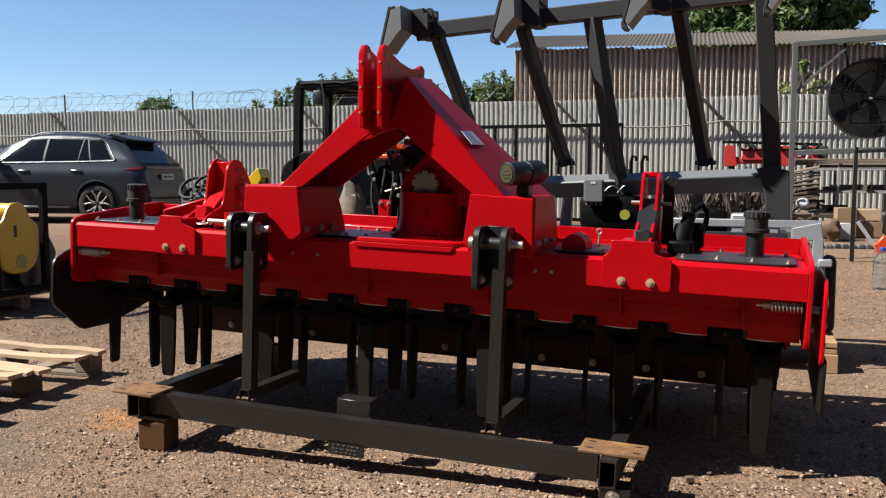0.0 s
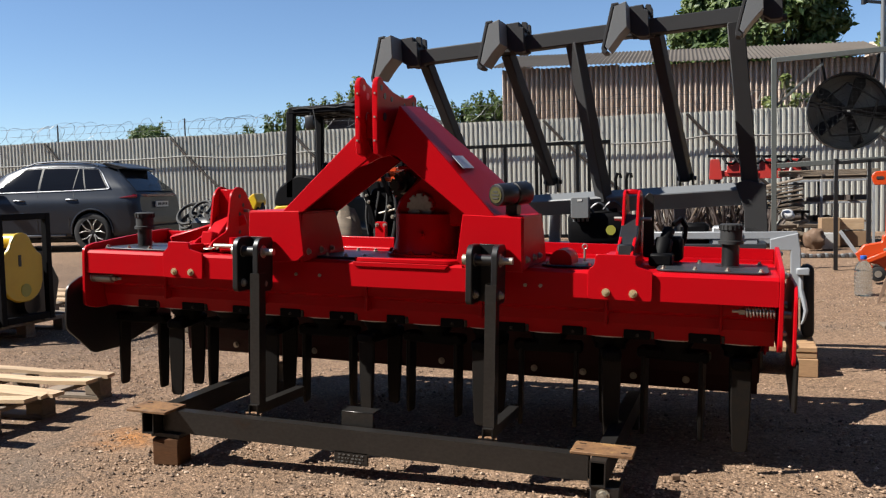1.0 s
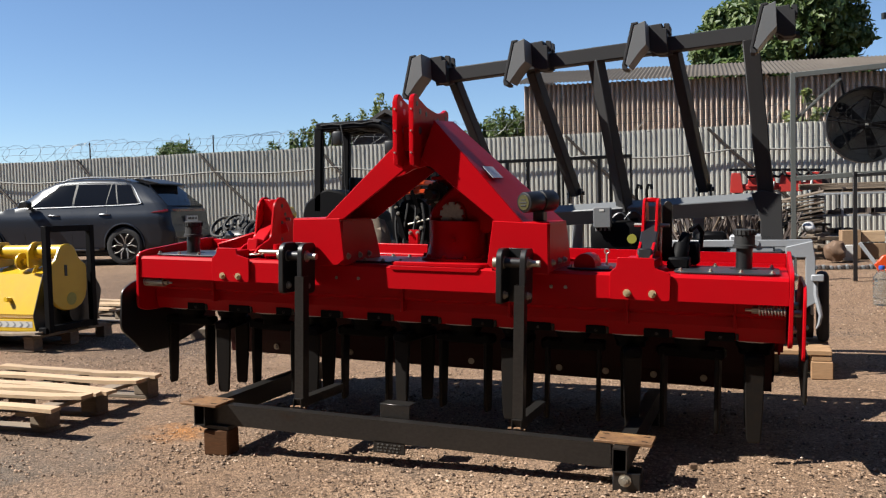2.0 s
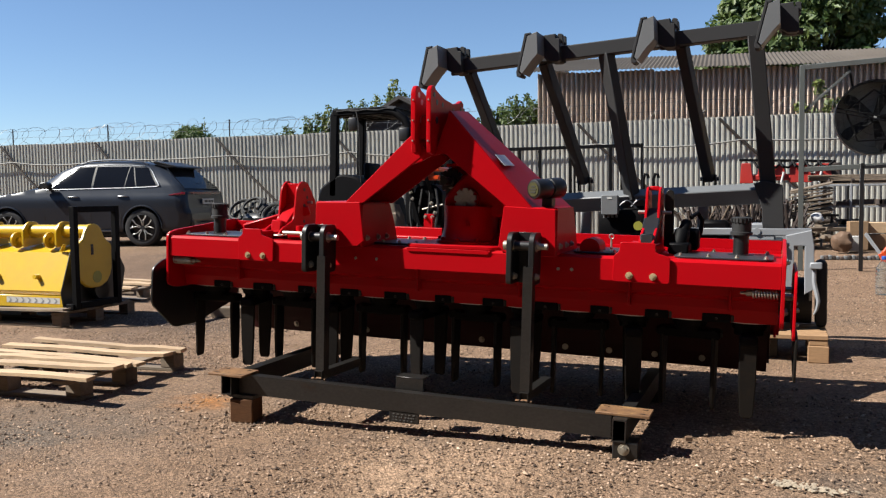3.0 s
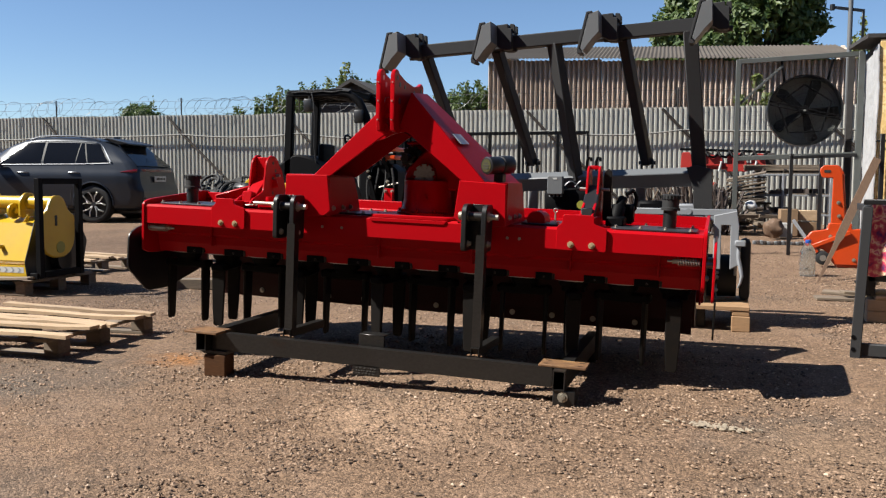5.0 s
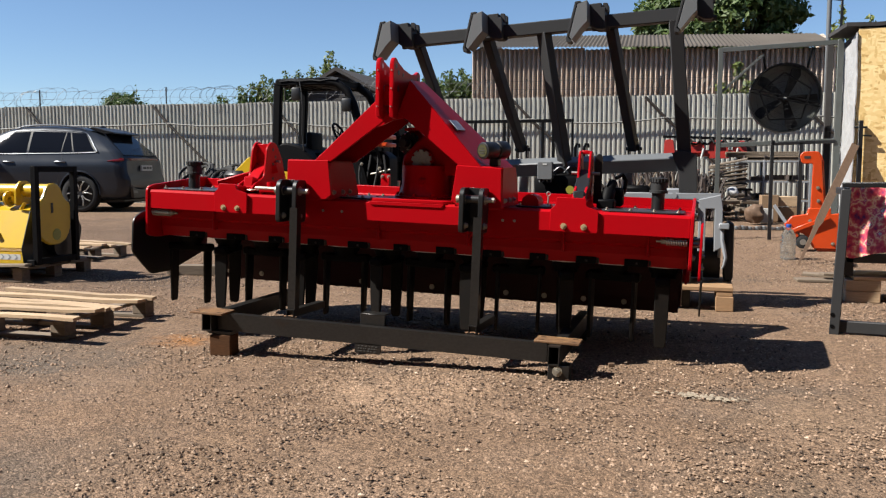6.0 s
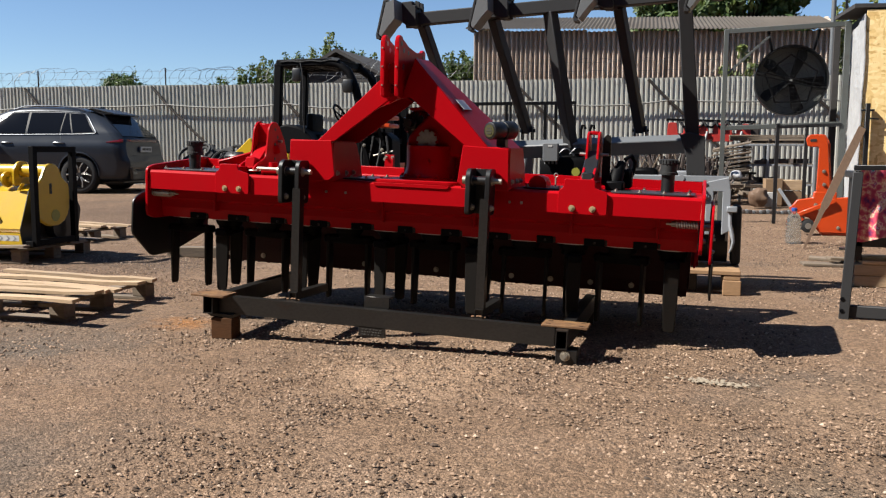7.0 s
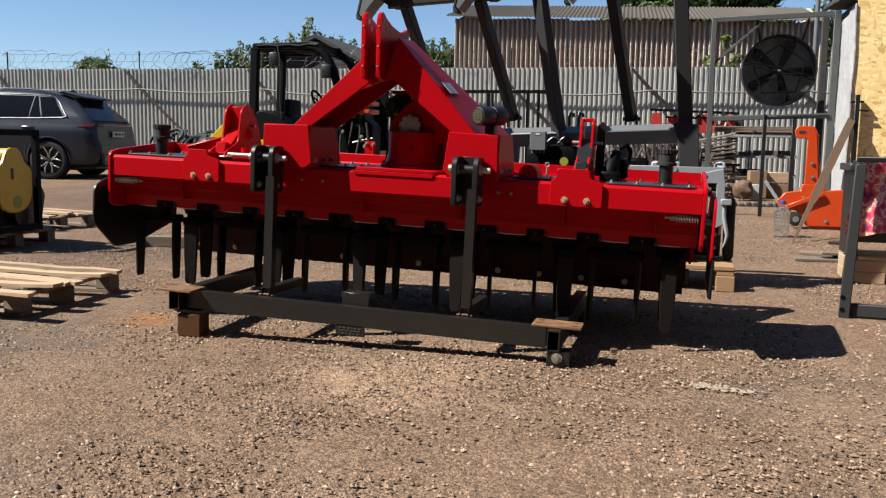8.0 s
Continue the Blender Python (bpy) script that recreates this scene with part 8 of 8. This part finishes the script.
def build_osb_building():
    x0, y0, x1, y1 = 3.215, 6.86, 9.2, 8.5
    B = thing("board_building", "building with strand board wall and white film", "building", pose(0, 0, 0), kind="structure")
    w = 1.22
    for k in range(5):
        bm = bm_new()
        a = x0 + w * k
        box(bm, a + 0.003, min(a + w, x1) - 0.003, y0, y0 + 0.018, 0.1, 2.60 + 0.02 * k, 0.002)
        part("strand_board", bm, OSB, B, "bright yellow strand board")
    bm = bm_new()
    box(bm, x0 + 0.02, x1, y0 + 0.021, y1, 0.0, 2.60, 0.004)
    part("inner_block", bm, DARKWOOD, B)
    # film hung over the side, folded and torn at the top
    bm = bm_new()
    rows = []
    for j in range(33):
        z = 0.05 + 2.5 * j / 32
        row = []
        for i in range(13):
            u = i / 12
            y = y0 - 0.02 + 1.5 * u
            zz = z - (0.16 * u * (j / 32) ** 6)
            row.append(bm.verts.new((x0 - 0.016 + 0.014 * noise.noise((y * 5, zz * 2.2, 1)) + 0.012 * noise.noise((y * 14, zz * 7, 4)), y, zz)))
        rows.append(row)
    for p, q in zip(rows, rows[1:]):
        for i in range(12):
            bm.faces.new((p[i], p[i + 1], q[i + 1], q[i]))
    ex = bmesh.ops.extrude_face_region(bm, geom=bm.faces[:])
    bmesh.ops.translate(bm, vec=(0.012, 0, 0), verts=[v for v in ex["geom"] if isinstance(v, bmesh.types.BMVert)])
    part("film_sheet", bm, FILM, B, "white plastic film over the wall edge")
    bm = bm_new()
    box(bm, x0 - 0.14, x0 - 0.06, y1 - 0.1, y1, 0.0, 2.62, 0.004)
    part("corner_post", bm, DARKWOOD, B, "dark corner post")
    # thin flat roof with a ragged felt edge
    bm = bm_new()
    top, low = [], []
    n = 40
    for i in range(n + 1):
        x = x0 - 0.13 + (x1 - x0 + 0.13) * i / n
        e = y0 - 0.012 + 0.01 * noise.noise((x * 3, 1.0, 0.0))
        z = 2.665 + 0.012 * noise.noise((x * 4, 2.0, 0.0)) + 0.008 * (x - x0)
        top.append([bm.verts.new((x, e, z)), bm.verts.new((x, y1 + 0.02, z + 0.10))])
        low.append([bm.verts.new((x, e, z - 0.045)), bm.verts.new((x, y1 + 0.02, z + 0.055))])
    for i in range(n):
        bm.faces.new((top[i][0], top[i + 1][0], top[i + 1][1], top[i][1]))
        bm.faces.new((low[i][0], low[i][1], low[i + 1][1], low[i + 1][0]))
        bm.faces.new((low[i][0], low[i + 1][0], top[i + 1][0], top[i][0]))
        bm.faces.new((low[i][1], top[i][1], top[i + 1][1], low[i + 1][1]))
    bm.faces.new((low[0][0], top[0][0], top[0][1], low[0][1]))
    bm.faces.new((low[n][0], low[n][1], top[n][1], top[n][0]))
    part("roof_slab", bm, DARKWOOD, B, "dark weathered roof edge", smooth=False)


build_osb_building()


def build_shed():
    S = thing("slate_shed", "long shed clad in weathered corrugated cement sheets", "shed", pose(0, 0, 0), kind="structure")
    y0 = 22.0
    x0, x1 = -5.35, 4.95
    n = 9
    first = corrugated("wall_sheet", (x1 - x0) / n, 2.35, (x1 - x0) / n / 8, 0.115, SLATE, S, wavy=True)
    first.location = (x0, y0, 2.26)
    lower = corrugated("wall_sheet", (x1 - x0) / n, 2.3, (x1 - x0) / n / 8, 0.115, SLATE, S, wavy=True)
    lower.location = (x0, y0, 0.0)
    for i in range(n):
        for src, z in ((first, 2.30 - 0.034 * (x1 - x0) * (i + 1) / n), (lower, 0.0)):
            if i == 0:
                continue
            o = new("wall_sheet", src.data)
            o.parent = S
            o.location = (x0 + (x1 - x0) * i / n, y0 + 0.015 * (i % 2), z + 0.01 * ((i * 7) % 3))
    # roof slope up to the ridge, gable falling at the right
    bm = bm_new()
    w = 90
    rows = []
    for t in (0.0, 0.5, 1.0):
        row = []
        for i in range(w * 2 + 1):
            u = i / (w * 2)
            xl = x0 - 0.15 - 0.05 * t
            xr = x1 + 0.05 - 0.35 * t
            x = xl + (xr - xl) * u
            z_eave = 4.66 - 0.034 * (x - x0)
            z = z_eave + (0.77 + 0.003 * (x - x0)) * t + 0.018 * math.cos(math.pi * i)
            row.append(bm.verts.new((x, y0 - 0.35 + 3.2 * t, z)))
        rows.append(row)
    for a, c in zip(rows, rows[1:]):
        for i in range(w * 2):
            bm.faces.new((a[i], a[i + 1], c[i + 1], c[i]))
    ex = bmesh.ops.extrude_face_region(bm, geom=bm.faces[:])
    bmesh.ops.translate(bm, vec=(0, 0, -0.012), verts=[v for v in ex["geom"] if isinstance(v, bmesh.types.BMVert)])
    part("roof", bm, SLATEROOF, S, "corrugated cement roof, coloured darker to offset strong sun", smooth=False)
    bm = bm_new()
    prism(bm, [(y0 + 0.1, 0), (y0 + 0.1, 4.3), (y0 + 2.9, 5.1), (y0 + 6, 4.3), (y0 + 6, 0)], x1 - 0.12, x1 - 0.02, "x")
    prism(bm, [(y0 + 0.1, 0), (y0 + 0.1, 4.55), (y0 + 2.9, 5.4), (y0 + 6, 4.5), (y0 + 6, 0)], x0 + 0.02, x0 + 0.12, "x")
    part("gable_wall", bm, SLATE, S)
    bm = bm_new()
    box(bm, x0, x1, y0 + 6, y0 + 6.1, 0, 4.3, 0.0)
    part("rear_wall", bm, SLATE, S)
    # house with dark gable behind the fence at the left
    H = thing("old_house", "old house with dark board gable and roof", "house", pose(-9.1, 20.5, 0))
    bm = bm_new()
    prism(bm, [(-1.2, 0), (1.4, 0), (1.4, 3.2), (0.0, 3.88), (-1.2, 3.2)], 0, 3.2, "y")
    part("wall", bm, DARKWOOD, H, smooth=False)
    for s, xe in ((-1, -1.35), (1, 1.75)):
        bm = bm_new()
        ze = 3.3 if s < 0 else 3.12
        prism(bm, [(0, 4.03), (xe, ze), (xe, ze - 0.1), (0, 3.92)], -0.25, 3.4, "y")
        part("roof_slope", bm, DARKWOOD, H, smooth=False)
    for k in range(9):
        bm = bm_new()
        z = 2.3 + 0.17 * k
        hw = min(1.15, max(0.08, (3.85 - z) * 1.75))
        box(bm, -hw, hw, -0.03, -0.002, z, z + 0.155, 0.004)
        part("cladding_board", bm, DARKWOOD, H, smooth=False)


build_shed()


def tree(at, height, crown_w, crown_z0, leaves, seed, material, label, leaf=0.12, clumps=26):
    r = random.Random(seed)
    T = thing("tree", label, "tree", at, "trees behind the fence")
    bm = bm_new()
    pts, p = [], Vector((0, 0, -0.05))
    for i in range(7):
        pts.append(p.copy())
        p = p + Vector((r.uniform(-0.08, 0.08) * height / 6, r.uniform(-0.08, 0.08) * height / 6, height * 0.85 / 6))
    r0 = 0.022 * height
    sweep(bm, pts, [r0 * (1 - 0.8 * i / 6) for i in range(7)], 8)
    centres = []
    for k in range(clumps):
        a = 2.4 * k + r.uniform(-0.4, 0.4)
        u = r.random() ** 0.8
        z = crown_z0 + (height - crown_z0) * u
        rad = crown_w / 2 * (0.35 + 0.65 * math.sin(math.pi * min(1, 0.18 + 0.82 * u))) * r.uniform(0.45, 1.05)
        c = Vector((rad * math.cos(a), rad * math.sin(a), z))
        base = pts[min(6, max(2, int(u * 5) + 1))]
        mid = base.lerp(c, 0.55) + Vector((0, 0, -0.05 * height * r.random()))
        sweep(bm, [base, mid, c], [r0 * 0.34, r0 * 0.2, r0 * 0.07], 5)
        centres.append((c, r.uniform(0.55, 1.2) * crown_w / 6.5))
    part("trunk", bm, BARK, T)
    verts, faces = [], []
    per = leaves // clumps
    for c, cr in centres:
        for _ in range(per):
            d = Vector((r.gauss(0, 1), r.gauss(0, 1), r.gauss(0, 0.8)))
            d = d.normalized() * cr * r.random() ** 0.45
            p = c + d
            n = (d.normalized() + Vector((r.uniform(-1, 1), r.uniform(-1, 1), r.uniform(-0.2, 1)))).normalized()
            u = n.orthogonal().normalized()
            u = Matrix.Rotation(r.uniform(0, 6.28), 3, n) @ u
            w = n.cross(u)
            s = leaf * r.uniform(0.6, 1.3)
            k = len(verts)
            verts += [p - u * s, p + w * s * 0.45 + n * s * 0.1, p + u * s, p - w * s * 0.45 + n * s * 0.1]
            faces.append((k, k + 1, k + 2, k + 3))
    cr_ = raw("crown", verts, faces, material, T)
    cr_["kind"] = "stuff"
    return T


def slender_tree(at, height, width, seed, material, label, leaf=0.07, shoots=11, per=430):
    """A young tree: several upright shoots, each set with leaves that thin out to a pointed tip."""
    r = random.Random(seed)
    T = thing("tree", label, "tree", at, "trees behind the fence")
    bm = bm_new()
    fork = height * 0.35
    sweep(bm, [(0, 0, -0.05), (0.03, 0.02, fork * 0.6), (0, 0, fork)], [0.05, 0.045, 0.04], 7)
    verts, faces = [], []
    for k in range(shoots):
        a = 2.4 * k + r.uniform(-0.5, 0.5)
        reach = width / 2 * (0.15 + 0.85 * ((k + 0.5) / shoots)) * r.uniform(0.7, 1.1)
        top = height * (1.0 if k == 0 else r.uniform(0.72, 0.97) - 0.10 * reach / width)
        foot = Vector((0, 0, fork * r.uniform(0.7, 1.0)))
        tip = Vector((reach * math.cos(a), reach * math.sin(a), top))
        mid = foot.lerp(tip, 0.5) + Vector((reach * 0.3 * math.cos(a), reach * 0.3 * math.sin(a), 0))
        sweep(bm, [foot, mid, tip], [0.026, 0.016, 0.004], 5)
        for _ in range(per):
            t = 0.12 + 0.88 * r.random()
            p = foot * (1 - t) ** 2 + mid * (2 * t * (1 - t)) + tip * t * t
            spread_ = (0.06 + 0.16 * width * (1 - t) ** 0.8) * (0.7 + 0.5 * math.sin(9 * t + k))
            p = p + Vector((r.gauss(0, spread_), r.gauss(0, spread_), r.gauss(0, 0.06)))
            n = Vector((r.uniform(-1, 1), r.uniform(-1, 1), r.uniform(-0.3, 1))).normalized()
            u = Matrix.Rotation(r.uniform(0, 6.28), 3, n) @ n.orthogonal().normalized()
            w = n.cross(u)
            s = leaf * r.uniform(0.55, 1.25)
            i = len(verts)
            verts += [p - u * s, p + w * s * 0.5 + n * s * 0.1, p + u * s, p - w * s * 0.5 + n * s * 0.1]
            faces.append((i, i + 1, i + 2, i + 3))
    part("trunk", bm, BARK, T)
    crown = raw("crown", verts, faces, material, T)
    crown["kind"] = "stuff"
    return T


tree(pose(0.4, 40, 0), 9.8, 4.8, 4.5, 34000, 1, LEAF, "large dark green broadleaf tree behind the shed", 0.19, 90)
tree(pose(3.2, 41, 0), 11.8, 5.6, 4.5, 40000, 2, LEAF, "large dark green broadleaf tree behind the shed", 0.19, 110)
slender_tree(pose(7.3, 40, 0), 8.4, 1.7, 3, LEAF_LIGHT, "slim young green tree beside the shed", 0.15, 9, 260)
slender_tree(pose(8.8, 42, 0), 8.3, 1.9, 13, LEAF_LIGHT, "slim young green tree beside the shed", 0.15, 9, 260)


tr = random.Random(77)
for x, h, w in ((-15.7, 3.7, 0.7), (-15.2, 3.5, 0.7), (-14.8, 3.95, 0.7), (-14.2, 4.05, 0.75), (-13.85, 4.3, 0.8), (-13.4, 4.15, 0.8), (-12.9, 4.42, 0.9),
                (-12.3, 4.38, 0.95), (-11.75, 4.55, 1.0), (-11.2, 5.1, 1.1), (-10.95, 4.7, 0.9), (-10.5, 4.5, 0.9), (-9.95, 4.4, 0.9), (-9.5, 4.3, 0.9), (-9.0, 4.1, 0.9)):
    slender_tree(pose(x, 24.5 + tr.uniform(-0.3, 0.3), 0), h, w, tr.randint(1, 999), LEAF_LIGHT if x in (-11.2, -11.75, -13.85) else LEAF, "slender green tree with upright shoots above the fence", 0.07)
for k in range(7):
    x = -7.9 + 0.34 * k
    slender_tree(pose(x, 24.9 + 0.2 * (k % 3), 0), 4.05 + 0.06 * k + tr.uniform(-0.12, 0.2), 0.95, tr.randint(1, 999), LEAF, "dense green poplar with upright shoots behind the fence", 0.07, 13, 480)
tree(pose(-19.3, 24, 0), 3.62, 1.9, 2.6, 5200, 50, LEAF, "round green bush above the fence", 0.07, 44)
slender_tree(pose(-18.75, 24, 0), 4.0, 0.45, 51, LEAF, "single upright shoot above the round bush", 0.06, 4, 130)


def build_lamp_pole():
    P = thing("street_lamp", "thin grey pole with dark lamp arm behind the building", "street lamp", pose(4.05, 16.5, 0))
    bm = bm_new()
    cyl(bm, (0, 0, -0.05), (0, 0, 5.6), 0.05, n=10)
    part("pole", bm, LIDGREY, P)
    bm = bm_new()
    bar(bm, (-0.35, 0, 4.72), (0.25, 0, 4.62), 0.05, 0.06, 0.005)
    bar(bm, (0.25, 0, 4.65), (0.25, 0, 4.0), 0.05, 0.05, 0.005)
    part("arm", bm, BLACK, P)
    bm = bm_new()
    cyl(bm, (-0.36, 0, 4.78), (-0.36, 0, 4.66), 0.05, n=12)
    part("lamp_head", bm, BLACK, P)


build_lamp_pole()

tree(pose(2.13, 16.2, 0), 3.25, 0.9, 2.3, 420, 71, LEAF_LIGHT, "thin light green sapling rising behind the fence", 0.075, 16)
